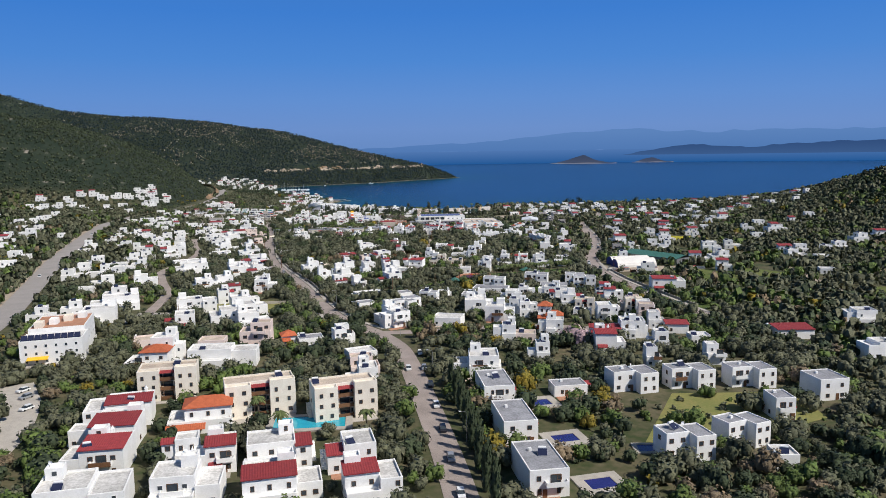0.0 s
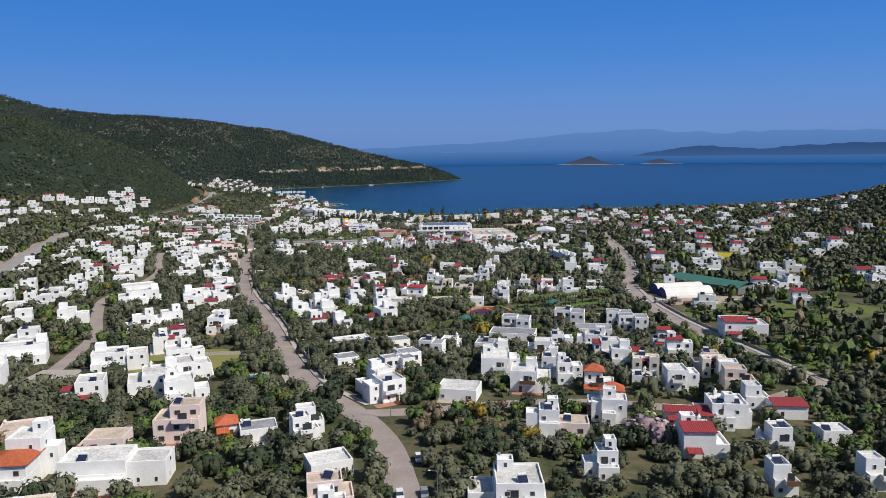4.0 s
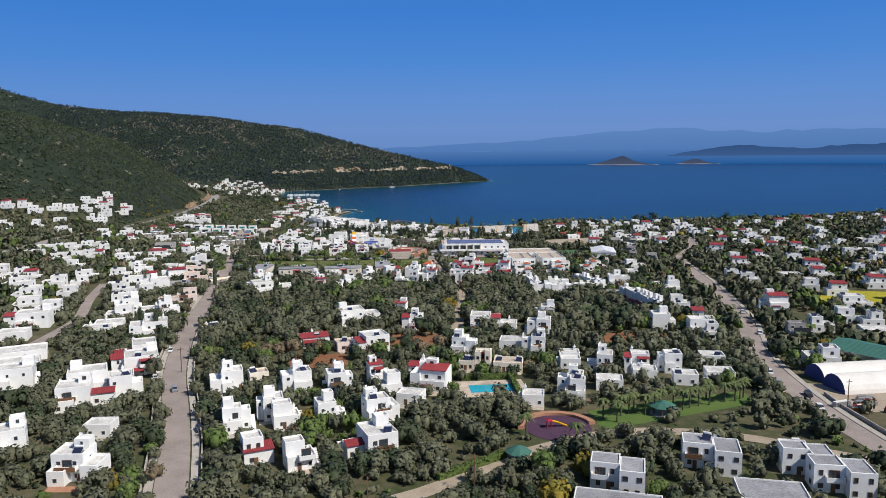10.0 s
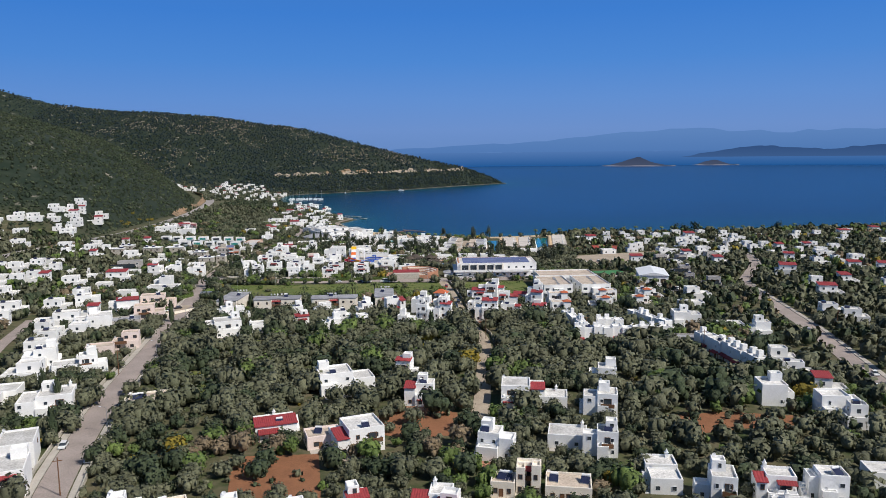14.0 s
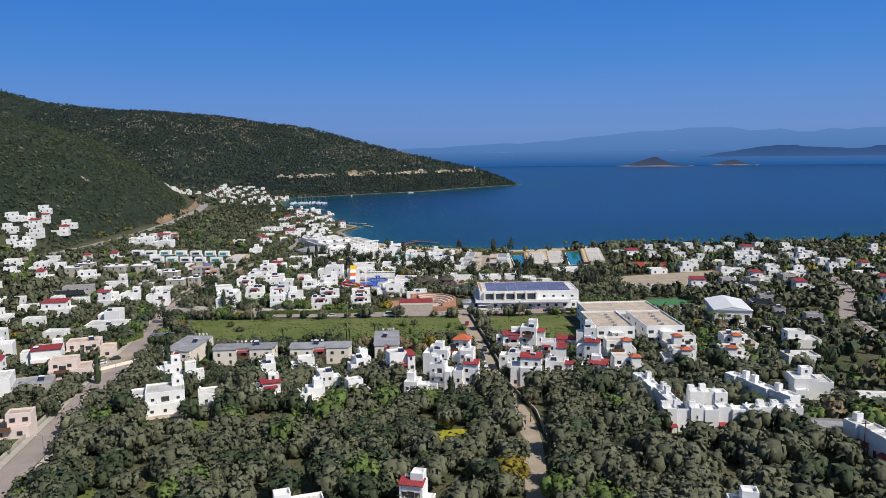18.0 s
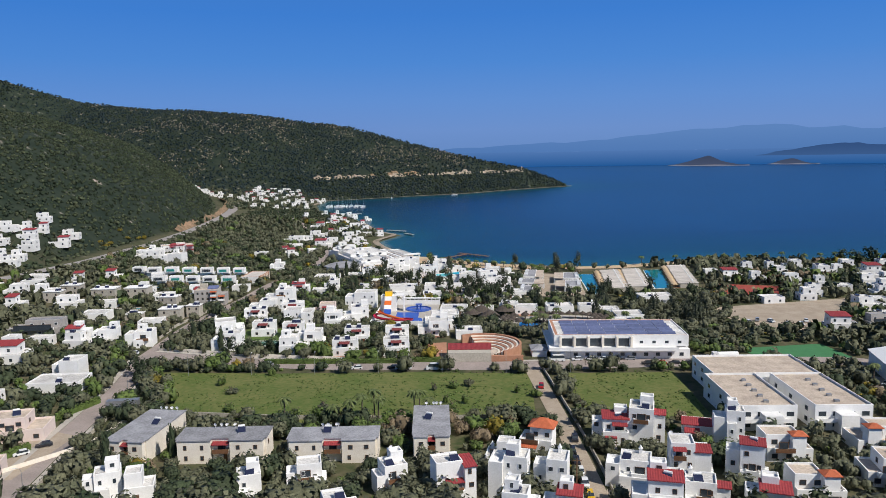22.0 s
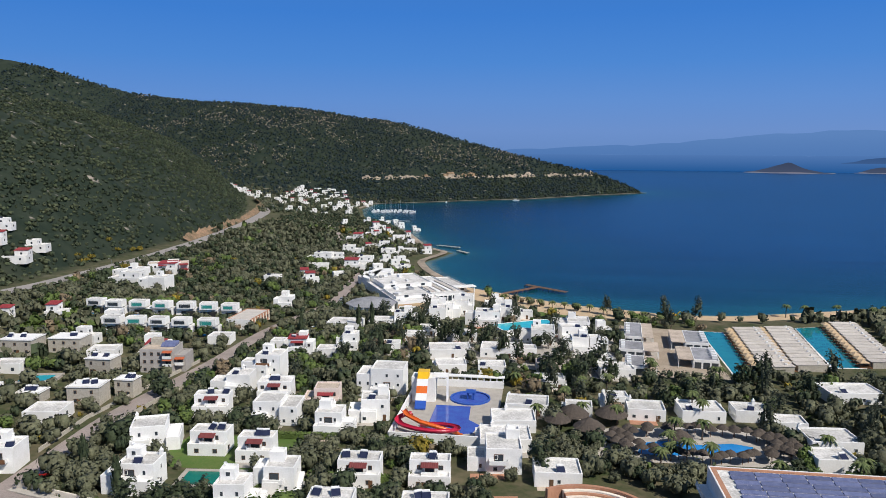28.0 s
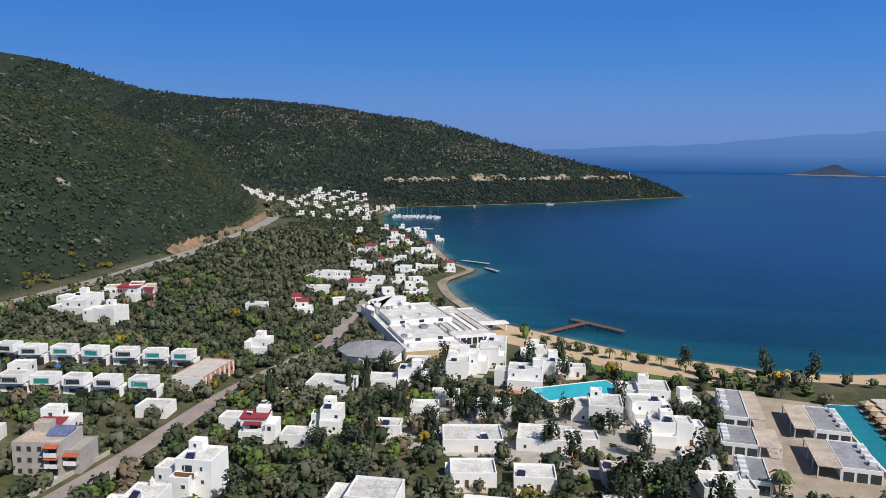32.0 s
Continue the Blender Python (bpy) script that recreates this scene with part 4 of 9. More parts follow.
def house(x, y, yaw, w, d, floors, style):
    rng = random.Random(int(x * 71 + y * 37 + 9000))
    if style in "WR":
        w, d = w * 1.06, d * 1.12
    wall, roofm, brown, label, cat = STYLES[style]
    z = ground_at(x, y)
    root = new({"villa": "villa", "cottage": "cottage", "apartment house": "apartment_house", "terrace house": "terrace_house"}.get(cat, "house"))
    root.matrix_world = pose(x, y, z, 0, 0, yaw)
    tagged(root, label, cat, GROUPS.get(style, ""))
    HOUSES.append((x, y, max(w, d) / 2 + 1.0))
    PLANS.append((x, y, yaw, w, d))
    far = style == "F"
    S = 2.9 if style in "SDV" else 3.2 if style in "WR" else 3.05
    W2, D2 = w / 2, d / 2
    b = -1.2
    blocks = []                                   # x0, y0, z0, x1, y1, z1
    if floors == 1 or style in "GD":
        blocks.append((-W2, -D2, b, W2, D2, S * floors + 0.2))
        if style == "G" and floors > 1 and w > d:
            # two blocks: the one beside the garden door stands forward
            blocks[0] = (-W2, -D2 + d * 0.34, b, w * 0.04, D2, S * floors + 0.2)
            blocks.append((w * 0.04 + 0.03, -D2, b, W2, D2 - d * 0.12, S * floors + 0.05))
    elif style in "SC":
        fd = 3.0 if style == "C" else 1.6
        blocks.append((-W2, -D2 + fd, b, W2, D2, S * floors + 0.2))
        for s in (-1, 1):
            cx = s * w * (0.315 if style == "C" else 0.29)
            blocks.append((cx - w * 0.183, -D2, b, cx + w * 0.183, -D2 + fd - 0.02, S * floors + (0.9 if style == "C" and s > 0 else 0.2)))
    elif style == "T":
        blocks.append((-W2, -D2, b, W2, D2 * 0.2, S * 2 + rng.choice((0.2, 0.2, 0.7))))
        blocks.append((-W2, D2 * 0.2 + 0.02, b, W2, D2, S + 0.2))
        if rng.random() < 0.5:
            blocks.append((-W2 + 0.05, -D2 * 0.35, S * 2 + 0.1, -W2 + 1.9, D2 * 0.15, S * 2 + 1.9))
    elif style == "N":
        blocks.append((-W2, -D2 * 0.5, b, W2, D2, S))
        blocks.append((-W2 * 0.85, -D2, S + 0.55, W2 * 0.85, D2 * 0.7, S * 2 + 0.4))
    else:
        low = floors - 1
        k = rng.choice((-1, 1))
        if style in "WR" and w > 7.5:
            # a cubist pile: a tall block, a lower one beside it, a porch wing in front, a stair head on top
            mw = w * rng.uniform(0.58, 0.76)
            x0 = -W2 if k > 0 else W2 - mw
            f0 = -D2 + d * rng.choice((0.0, 0.12, 0.22))
            blocks.append((x0, f0, b, x0 + mw, D2, S * floors + 0.1))
            x1 = x0 + mw + 0.03 if k > 0 else -W2
            blocks.append((x1, -D2 + d * rng.choice((0.0, 0.15, 0.3)), b, x1 + w - mw - 0.03, D2 - d * rng.choice((0.0, 0.2)), S * low + rng.choice((0.2, 1.2, S - 0.9, S - 0.9))))
            if f0 > -D2 + 0.5:
                blocks.append((x0 + 0.05, -D2 - 0.6, b, x0 + mw * rng.choice((0.55, 1.0)) - 0.05, f0 - 0.03, S * rng.choice((1, 1, max(1, low))) + 0.1))
            if rng.random() < 0.7:
                tw = min(mw * 0.55, 3.6)
                tx = x0 + (mw - tw - 0.4) * rng.choice((0.08, 1.0))
                blocks.append((tx + 0.2, D2 - 3.4, S * floors + 0.05, tx + tw + 0.2, D2 - 0.3, S * floors + 2.3))
        else:
            blocks.append((-W2, -D2, b, W2, D2, S * low + 0.15))
            uw = w * rng.uniform(0.6, 0.8) if style != "V" else w
            ud = d * rng.uniform(0.6, 0.85)
            x0 = -W2 + 0.02 if k < 0 else W2 - uw - 0.02
            blocks.append((x0 + 0.02, D2 - ud, S * low + 0.1, x0 + uw - 0.04, D2 - 0.02, S * floors + 0.1))
    up = 0.3 if style in "GNDS" else 0.55
    for q in blocks:
        ob = part("wall", walled_block(*q, up=up), wall, root)
        if min(q[3] - q[0], q[4] - q[1]) > 3.9:
            part("roof", boxes((q[0] + 0.29, q[1] + 0.29, q[5] - 0.08, q[3] - 0.29, q[4] - 0.29, q[5] + 0.02)), roofm, root)
    # windows on the seen sides
    for bi, (x0, y0, z0, x1, y1, z1) in enumerate(blocks):
        wide, deep = x1 - x0, y1 - y0
        base = max(z0, 0.0)
        levels = max(1, round((z1 - base) / S))
        if z1 - base < 1.9:
            continue
        for lv in range(levels):
            zz = base + lv * S + 0.95
            if zz + 1.3 > z1 + 0.3:
                continue
            n = 1 if far or wide < 4.5 or style == "T" else (2 if wide < 9 or (wide < 11 and style != "C") else 3 if wide < 17 else 4)
            ww, hh = (1.5, 1.3) if style in "AKPN" else (0.6, 1.2) if style == "T" else rng.choice(((1.0, 1.2), (1.2, 1.2), (0.9, 1.3)))
            if style == "N":
                ww, hh = min(wide * 0.7, 5.0), 1.7
                n = 1
            for i in range(n):
                if not far and style in "WRT" and rng.random() < (0.46 if abs(x) < 125 and y < 960 else 0.75):
                    continue
                px = x0 + wide * (i + 0.5) / n + rng.uniform(-0.25, 0.25)
                shared("window", window_mesh(ww, hh, brown), root, pose(px, y0, zz - (0.4 if style == "N" else 0)))
            if deep > 4.5 and not far:
                for s, px in ((-90, x0), (90, x1)):
                    if rng.random() < (0.22 if abs(x) < 125 and y < 960 else 0.04):
                        shared("window", window_mesh(min(ww, 1.2), min(hh, 1.3), brown), root, pose(px, (y0 + y1) / 2 + rng.uniform(-1, 1) * deep * 0.2, zz, 0, 0, s))
    x0, y0, z0, x1, y1, z1 = blocks[0]
    if abs(x) < 60 or style in "TGNDS":
        shared("door", door_mesh(1.0, 2.1, WOOD if brown else FRAME), root, pose(x0 + (x1 - x0) * rng.choice((0.28, 0.5, 0.72)) + 0.9, y0 - 0.01, 0.0))
    if style in "WRGCPVK" and abs(x) < 66:
        py0 = min(q[1] for q in blocks)
        part("patio", boxes((-W2 * 0.9, py0 - rng.uniform(2.0, 3.6), -0.8, W2 * rng.uniform(0.3, 1.0), py0 - 0.03, 0.16)), rng.choice((PAVING, PAVING, TERRACOTTA, ROOF_B)), root, "paved patio")
    tx0, ty0, tz0, tx1, ty1, tz1 = blocks[1] if len(blocks) > 1 and style in "VPAO" else blocks[0]
    beside_path = abs(x) < 125 and y < 960
    if style == "R":
        q = rng.choice(blocks[:2]) if len(blocks) > 1 else blocks[0]
        part("tile_roof", tiled_slope(q[0] - 0.25, q[1] - 0.4, q[3] + 0.25, q[1] + (q[4] - q[1]) * rng.uniform(0.5, 0.8), q[5] + 0.6, q[5] + 1.35), RED_TILE, root, "oxblood tiled lean-to roof")
        if rng.random() < 0.6:
            part("porch_roof", tiled_slope(x0 + 0.6, y0 - 2.4, x0 + (x1 - x0) * 0.55, y0 - 0.02, 2.4, 3.0), RED_TILE, root, "oxblood tiled porch roof")
            for px in (x0 + 0.8, x0 + (x1 - x0) * 0.53):
                part("porch_post", boxes((px - 0.08, y0 - 2.2, -0.8, px + 0.08, y0 - 2.04, 2.3)), WOOD, root)
    elif style == "O":
        part("tile_roof", hip_roof(tx0, ty0, tx1, ty1, tz1 + 0.6, 1.9), ORANGE_TILE, root, "orange clay tiled hip roof")
        part("porch_roof", tiled_slope(x0 - 0.3, y0 - 2.6, x0 + (x1 - x0) * 0.6, y0 - 0.02, 2.3, 3.1), ORANGE_TILE, root, "orange tiled porch roof")
    elif style == "K":
        kx = rng.choice((-1, 1)) * w * 0.18
        part("tower", boxes((kx - 1.7, -D2 - 0.5, -1, kx + 1.7, -D2 + 2.6, S * floors + 1.1)), WHITE, root)
        part("tile_roof", hip_roof(kx - 1.8, -D2 - 0.6, kx + 1.8, -D2 + 2.7, S * floors + 1.25, 0.9, 0.3), ORANGE_TILE, root, "small orange tiled roof")
    elif style == "V":
        add_balcony(root, 4.2, WHITE, WHITE, None, 2.4, pose(0, ty0, S + 0.1))
        part("awning", tiled_slope(-2.2, ty0 - 1.9, 2.2, ty0 - 0.03, S + 2.35, S + 3.0, 0.08), MAROON, root, "maroon fabric awning")
        for px in (-1.95, 1.95):
            part("post", boxes((px - 0.15, ty0 - 1.5, -0.8, px + 0.15, ty0 - 1.2, S - 0.1)), WHITE, root)
    elif style == "C":
        for lv in range(floors):
            add_balcony(root, w * 0.255, WOOD, WOOD, RED_TILE if lv == floors - 1 else None, w * 0.16, pose(0, -D2 + 2.98, lv * S + 0.2))["label"] = "brown timber balcony"
    elif style == "A":
        for lv in range(1, floors + 1):
            if lv < floors:
                add_balcony(root, w * 0.8, WHITE, GLASS, None, w * 0.7, pose(0, -D2, lv * S))
    elif style == "G" and y < 230:
        # a maroon lean-to along the garden side
        part("lean_to_roof", tiled_slope(W2 + 0.03, -D2 * 0.1, W2 + 2.3, D2 * 0.55, 2.5, 3.0), RED_TILE, root, "small oxblood tiled lean-to")
        for py in (-D2 * 0.05, D2 * 0.5):
            part("lean_to_post", boxes((W2 + 1.95, py, -0.8, W2 + 2.13, py + 0.18, 2.5)), WHITE, root)
        part("roof_vent", boxes((-W2 * 0.4, D2 * 0.3, z1 - 0.02, -W2 * 0.4 + 0.8, D2 * 0.3 + 0.8, z1 + 0.7)), WHITE, root)
    elif style == "T" and rng.random() < 0.35:
        part("porch_roof", tiled_slope(-W2 + 0.1, -D2 - 1.7, W2 - 0.1, -D2 - 0.02, 2.3, 2.8), RED_TILE, root, "oxblood tiled porch roof")
        part("porch_post", boxes((-W2 + 0.2, -D2 - 1.6, -0.8, -W2 + 0.36, -D2 - 1.44, 2.28)), WOOD, root)
        part("porch_post", boxes((W2 - 0.36, -D2 - 1.6, -0.8, W2 - 0.2, -D2 - 1.44, 2.28)), WOOD, root)
    elif style == "D":
        part("cornice", boxes((-W2 - 0.3, -D2 - 0.3, z1 + 0.05, W2 + 0.3, D2 + 0.3, z1 + 0.28)), WHITE, root)
    elif style == "N":
        part("pool", boxes((-W2, -D2 - 4.0, -0.3, W2 * 0.2, -D2 - 0.6, 0.12)), POOL_BLUE, root, "small blue plunge pool")
        part("window_band", boxes((-W2 * 0.6, -D2 - 0.06, S + 1.0, W2 * 0.5, -D2 - 0.005, S * 2 - 0.1)), TEAL if rng.random() < 0.5 else GLASS, root, "wide tinted window")
        part("dark_wall", boxes((W2 * 0.25, -D2 - 0.5, -0.5, W2 * 0.95, -D2 * 0.5 - 0.02, 2.4)), RUBBER, root, "black slatted screen wall")
    if style in "PGKWRO" and floors > 1 and (beside_path or style in "PGK") and rng.random() < (0.6 if style in "WR" else 0.9):
        bw = round(min((x1 - x0) * 0.6, 5.0))
        if (y0 > -D2 - 0.1 or style in "PGK") and bw >= 3:
            lv = rng.choice((1, floors - 1))
            add_balcony(root, bw, wall, wall if rng.random() < 0.5 else WOOD, rng.choice((None, None, RED_TILE if style in "RP" else None)), 2.4 if bw > 3.4 else 1.6, pose(x0 + (x1 - x0) * rng.choice((0.35, 0.5, 0.65)), y0, lv * S + 0.15))
    if style in "WRKC" and beside_path and rng.random() < 0.4:
        # an outer stair up the side, under a solid cheek
        k = rng.choice((-1, 1))
        sx = max(q[3] for q in blocks) if k > 0 else min(q[0] for q in blocks)
        pts = [(D2 - 1.0, -0.8), (D2 - 6.0, -0.8)] + [p for i in range(9, -1, -1) for p in ((D2 - 1.0 - (i + 1) * 0.5, S * (10 - i) / 10), (D2 - 1.0 - i * 0.5, S * (10 - i) / 10))]
        v = [(xx, a, z) for xx in (sx + k * 0.02, sx + k * 1.2) for a, z in pts]
        n = len(pts)
        part("outer_stair", (v, [(i, (i + 1) % n, n + (i + 1) % n, n + i) for i in range(n)] + [tuple(range(n)), tuple(range(2 * n - 1, n - 1, -1))]), wall, root)
    if style in "S":
        part("overhang", join(boxes((-W2 - 0.25, -D2 + 1.35, z1 + 0.32, W2 + 0.25, D2 + 0.25, z1 + 0.55)), *[boxes((s * w * 0.29 - w * 0.183 - 0.25, -D2 - 0.25, z1 + 0.32, s * w * 0.29 + w * 0.183 + 0.25, -D2 + 1.33, z1 + 0.55)) for s in (-1, 1)]), ROOF_G, root, "grey flat roof with wide eaves")
        add_balcony(root, w * 0.18, CREAM, WOOD, RED_TILE, 2.0, pose(0, -D2 + 1.6, S))
        for i in range(4):
            shared("satellite_dish", dish_mesh(), root, pose(-W2 * 0.3 + i * 1.7 * rng.uniform(0.8, 1.3), D2 - 0.6, z1 + 0.55, 0, 0, rng.uniform(-30, 30)))
    if not far:
        top = [q for q in blocks if q[5] > S * floors - 0.5 and q[3] - q[0] > 2.5]
        many = 3 if style in "SC" else 2 if style in "VD" else 1
        for i in range(many):
            if style not in "ON" and (many > 1 or rng.random() < (0.25 if style == "T" else 0.45)):
                q = top[i % len(top)] if top else blocks[0]
                if style == "R":
                    q = blocks[0]
                if min(q[3] - q[0], q[4] - q[1]) < 3.0:
                    continue
                yy = (q[1] + 0.5 * (q[4] - q[1])) if style not in "WR" else q[1] + 1.6
                solar_heater(root, pose(q[0] + 1.3 + (q[3] - q[0] - 2.6) * rng.random(), yy, q[5] + (0.56 if style == "S" else 0.02), 0, 0, rng.uniform(-25, 25)))
        if rng.random() < 0.35 and style != "O" and beside_path:
            q = blocks[-1] if style in "WG" else blocks[0]
            shared("satellite_dish", dish_mesh(), root, pose(q[0] + 0.7, q[4] - 0.8, q[5] + 0.02, 0, 0, rng.uniform(-40, 40)))
        if style in "WR" and rng.random() < 0.4 and beside_path:
            q = blocks[0]
            shared("chimney", chimney_mesh(), root, pose(q[0] + 0.5 + rng.random() * (q[3] - q[0] - 1.2), q[4] - 0.6, q[5]))
        if style in "W" and rng.random() < 0.3 and 9.8 < w < 10.4 and len(blocks) > 1:
            q = blocks[0]
            bars = [(q[0] + 0.6 + i * 0.6, q[1] + 0.4, q[5] + 2.2, q[0] + 0.7 + i * 0.6, q[1] + 2.2, q[5] + 2.3) for i in range(6)]
            for bar in bars:
                part("pergola_beam", boxes(bar), WOOD, root)
            for px in (q[0] + 0.5, q[0] + 3.7):
                part("pergola_post", boxes((px, q[1] + 0.45, q[5], px + 0.1, q[1] + 0.55, q[5] + 2.2)), WOOD, root)
    return root


# ---- the town, plot by plot ----
house(-0.9, 152.5, 8, 11.6, 8.7, 2, "R")
house(37.3, 154.7, 3, 9.0, 16.4, 2, "G")
house(-3.7, 230.5, 6, 9.7, 7.3, 2, "W")
house(-20.4, 154.7, 8, 16.1, 10.5, 2, "R")
house(7.7, 320.9, 23, 11.0, 8.3, 2, "W")
house(58.0, 315.9, -14, 12.0, 9.0, 2, "W")
house(79.0, 310.0, -16, 9.3, 7.0, 2, "O")
house(-41.1, 156.3, 3, 13.8, 10.4, 2, "W")
house(15.8, 469.2, 18, 6.8, 5.5, 2, "W")
house(35.0, 238.8, -6, 15.2, 10.5, 2, "W")
house(69.2, 394.4, -19, 12.3, 9.2, 2, "G")
house(75.0, 463.6, -16, 7.7, 5.7, 2, "W")
house(-62.1, 154.3, 8, 16.8, 10.5, 2, "W")
house(72.3, 321.0, -9, 7.8, 5.8, 2, "W")
house(-0.8, 473.5, 13, 7.9, 5.9, 2, "W")
house(-6.0, 169.8, 8, 11.0, 8.3, 2, "R")
house(51.1, 332.8, -9, 12.6, 9.4, 2, "W")
house(-15.3, 475.6, 16, 9.1, 6.8, 2, "W")
house(15.6, 337.3, 20, 10.3, 7.7, 2, "G")
house(-23.2, 172.3, 8, 14.3, 10.5, 2, "R")
house(66.1, 330.2, -16, 8.8, 6.6, 2, "W")
house(12.4, 481.2, 16, 7.2, 5.5, 2, "R")
house(27.2, 482.1, -9, 8.1, 6.1, 2, "R")
house(-38.9, 173.0, 8, 9.9, 7.5, 2, "R")
house(76.1, 164.1, 8, 11.5, 9.5, 2, "G")
house(-6.2, 413.6, 20, 6.8, 5.5, 2, "W")
house(-38.7, 477.7, 16, 10.1, 7.5, 2, "W")
house(19.6, 344.5, 20, 7.3, 7.5, 2, "G")
house(99.7, 324.0, -19, 8.8, 6.6, 2, "C")
house(2.1, 940.6, 4, 10.0, 7.5, 1, "W")
house(59.9, 250.0, -8, 7.4, 5.6, 2, "W")
house(-13.8, 941.0, 9, 11.1, 8.3, 1, "W")
house(-64.7, 330.5, 16, 14.6, 10.5, 2, "W")
house(21.9, 847.7, 2, 11.2, 8.4, 1, "W")
house(11.0, 419.4, 20, 12.0, 9.0, 2, "R")
house(95.4, 403.7, -19, 13.3, 10.0, 2, "G")
house(-81.9, 922.1, -1, 14.4, 10.5, 3, "W")
house(-4.1, 260.5, 18, 9.6, 7.2, 1, "W")
house(-47.4, 176.0, 8, 8.1, 6.1, 2, "R")
house(96.7, 155.3, -8, 5.0, 5.5, 1, "W")
house(-12.2, 658.2, 18, 7.7, 5.7, 2, "W")
house(97.7, 237.8, -8, 5.0, 5.5, 2, "W")
house(37.3, 183.7, 2, 9.0, 16.5, 2, "G")
house(-17.5, 418.0, 20, 7.0, 5.5, 2, "R")
house(124.8, 313.5, -16, 7.9, 5.9, 2, "W")
house(58.9, 491.7, -12, 10.5, 7.9, 1, "C")
house(-30.0, 487.0, 20, 6.5, 5.5, 1, "C")
house(5.6, 854.6, 4, 13.4, 10.1, 2, "W")
house(-66.9, 176.2, 3, 13.6, 10.2, 2, "R")
house(21.9, 663.5, -14, 7.1, 5.5, 2, "W")
house(44.1, 494.3, -12, 5.6, 5.5, 1, "C")
house(-2.8, 352.3, 18, 8.1, 7.5, 1, "G")
house(116.5, 398.5, -14, 10.8, 8.1, 2, "G")
house(50.1, 494.5, -12, 5.7, 5.5, 2, "C")
house(96.6, 335.5, -12, 9.5, 7.1, 2, "R")
house(-56.1, 343.3, 20, 12.4, 9.3, 2, "W")
house(93.6, 169.3, 18, 11.0, 9.0, 2, "G")
house(2.0, 665.7, 23, 6.8, 5.5, 2, "W")
house(-58.5, 411.6, -3, 11.1, 8.4, 2, "W")
house(91.4, 487.2, -16, 8.4, 6.3, 2, "W")
house(29.3, 357.7, -19, 9.6, 7.5, 2, "G")
house(-71.5, 477.9, 20, 9.5, 7.1, 2, "W")
house(69.4, 351.1, -14, 8.5, 6.4, 2, "W")
house(-27.9, 664.7, 16, 8.2, 6.1, 2, "R")
house(82.0, 493.1, -9, 6.9, 5.5, 1, "W")
house(104.1, 485.1, -14, 8.2, 6.1, 2, "R")
house(122.4, 326.7, -14, 8.6, 6.4, 2, "P")
house(30.2, 671.4, -14, 7.1, 5.5, 3, "W")
house(38.9, 671.1, -14, 7.7, 5.8, 3, "R")
house(120.2, 237.5, -6, 5.9, 5.5, 2, "W")
house(-61.8, 660.1, 18, 15.3, 10.5, 2, "W")
house(93.9, 347.7, -9, 9.2, 6.9, 2, "R")
house(89.7, 260.1, -10, 10.6, 7.9, 2, "R")
house(116.1, 484.7, -12, 7.6, 5.7, 2, "W")
house(-79.3, 261.4, 0, 14.4, 10.5, 2, "O")
house(8.3, 869.2, 4, 13.7, 10.2, 1, "W")
house(-46.2, 667.3, 18, 9.1, 6.8, 1, "W")
house(45.2, 957.0, 9, 8.0, 6.0, 1, "W")
house(-70.5, 191.7, 3, 16.4, 10.5, 2, "R")
house(-8.9, 677.1, 20, 7.3, 5.5, 2, "W")
house(-16.3, 964.0, 9, 16.2, 10.5, 1, "W")
house(51.9, 365.6, -19, 8.8, 7.5, 1, "G")
house(-8.7, 205.7, 13, 18.1, 10.5, 3, "C")
house(-48.1, 200.5, 8, 16.7, 10.5, 2, "O")
house(-11.5, 281.5, 18, 6.6, 5.5, 2, "W")
house(60.7, 679.0, -12, 10.1, 7.6, 3, "R")
house(79.9, 359.2, -9, 7.7, 5.8, 2, "W")
house(4.5, 967.3, -1, 14.7, 10.5, 1, "W")
house(-61.4, 274.2, 0, 12.8, 9.6, 2, "P")
house(53.0, 278.9, -12, 8.5, 6.4, 2, "W")
house(60.8, 277.2, -12, 9.0, 6.8, 1, "P")
house(-61.6, 359.4, 20, 12.7, 9.5, 2, "W")
house(45.2, 515.2, -19, 8.9, 6.7, 2, "W")
house(91.4, 358.6, -19, 10.1, 7.6, 2, "W")
house(108.1, 258.4, -8, 6.8, 5.5, 2, "W")
house(13.5, 445.2, 18, 9.0, 6.8, 2, "W")
house(120.6, 344.3, -14, 8.8, 6.6, 2, "R")
house(37.8, 371.9, -19, 5.8, 5.5, 1, "W")
house(-1.5, 444.2, 18, 7.2, 5.5, 2, "W")
house(-24.3, 285.1, 13, 9.8, 7.5, 1, "G")
house(-13.9, 442.7, 16, 7.0, 5.5, 2, "W")
house(-0.5, 375.3, 18, 13.5, 10.2, 1, "W")
house(-66.3, 956.8, 4, 8.3, 6.2, 1, "W")
house(-27.4, 440.5, 16, 7.4, 5.5, 2, "W")
house(16.8, 375.2, 18, 8.5, 7.5, 1, "G")
house(15.8, 688.4, 18, 8.6, 6.4, 3, "R")
house(72.4, 514.2, -14, 8.6, 6.4, 2, "W")
house(-33.4, 211.1, 13, 19.9, 10.5, 3, "C")
house(85.1, 679.2, -19, 8.7, 6.5, 2, "R")
house(73.2, 683.1, -16, 9.1, 6.8, 2, "R")
house(-8.6, 820.0, 3, 10.7, 8.0, 2, "V")
house(29.2, 691.0, -14, 8.4, 6.3, 3, "W")
house(-78.1, 958.4, 6, 10.0, 7.5, 2, "R")
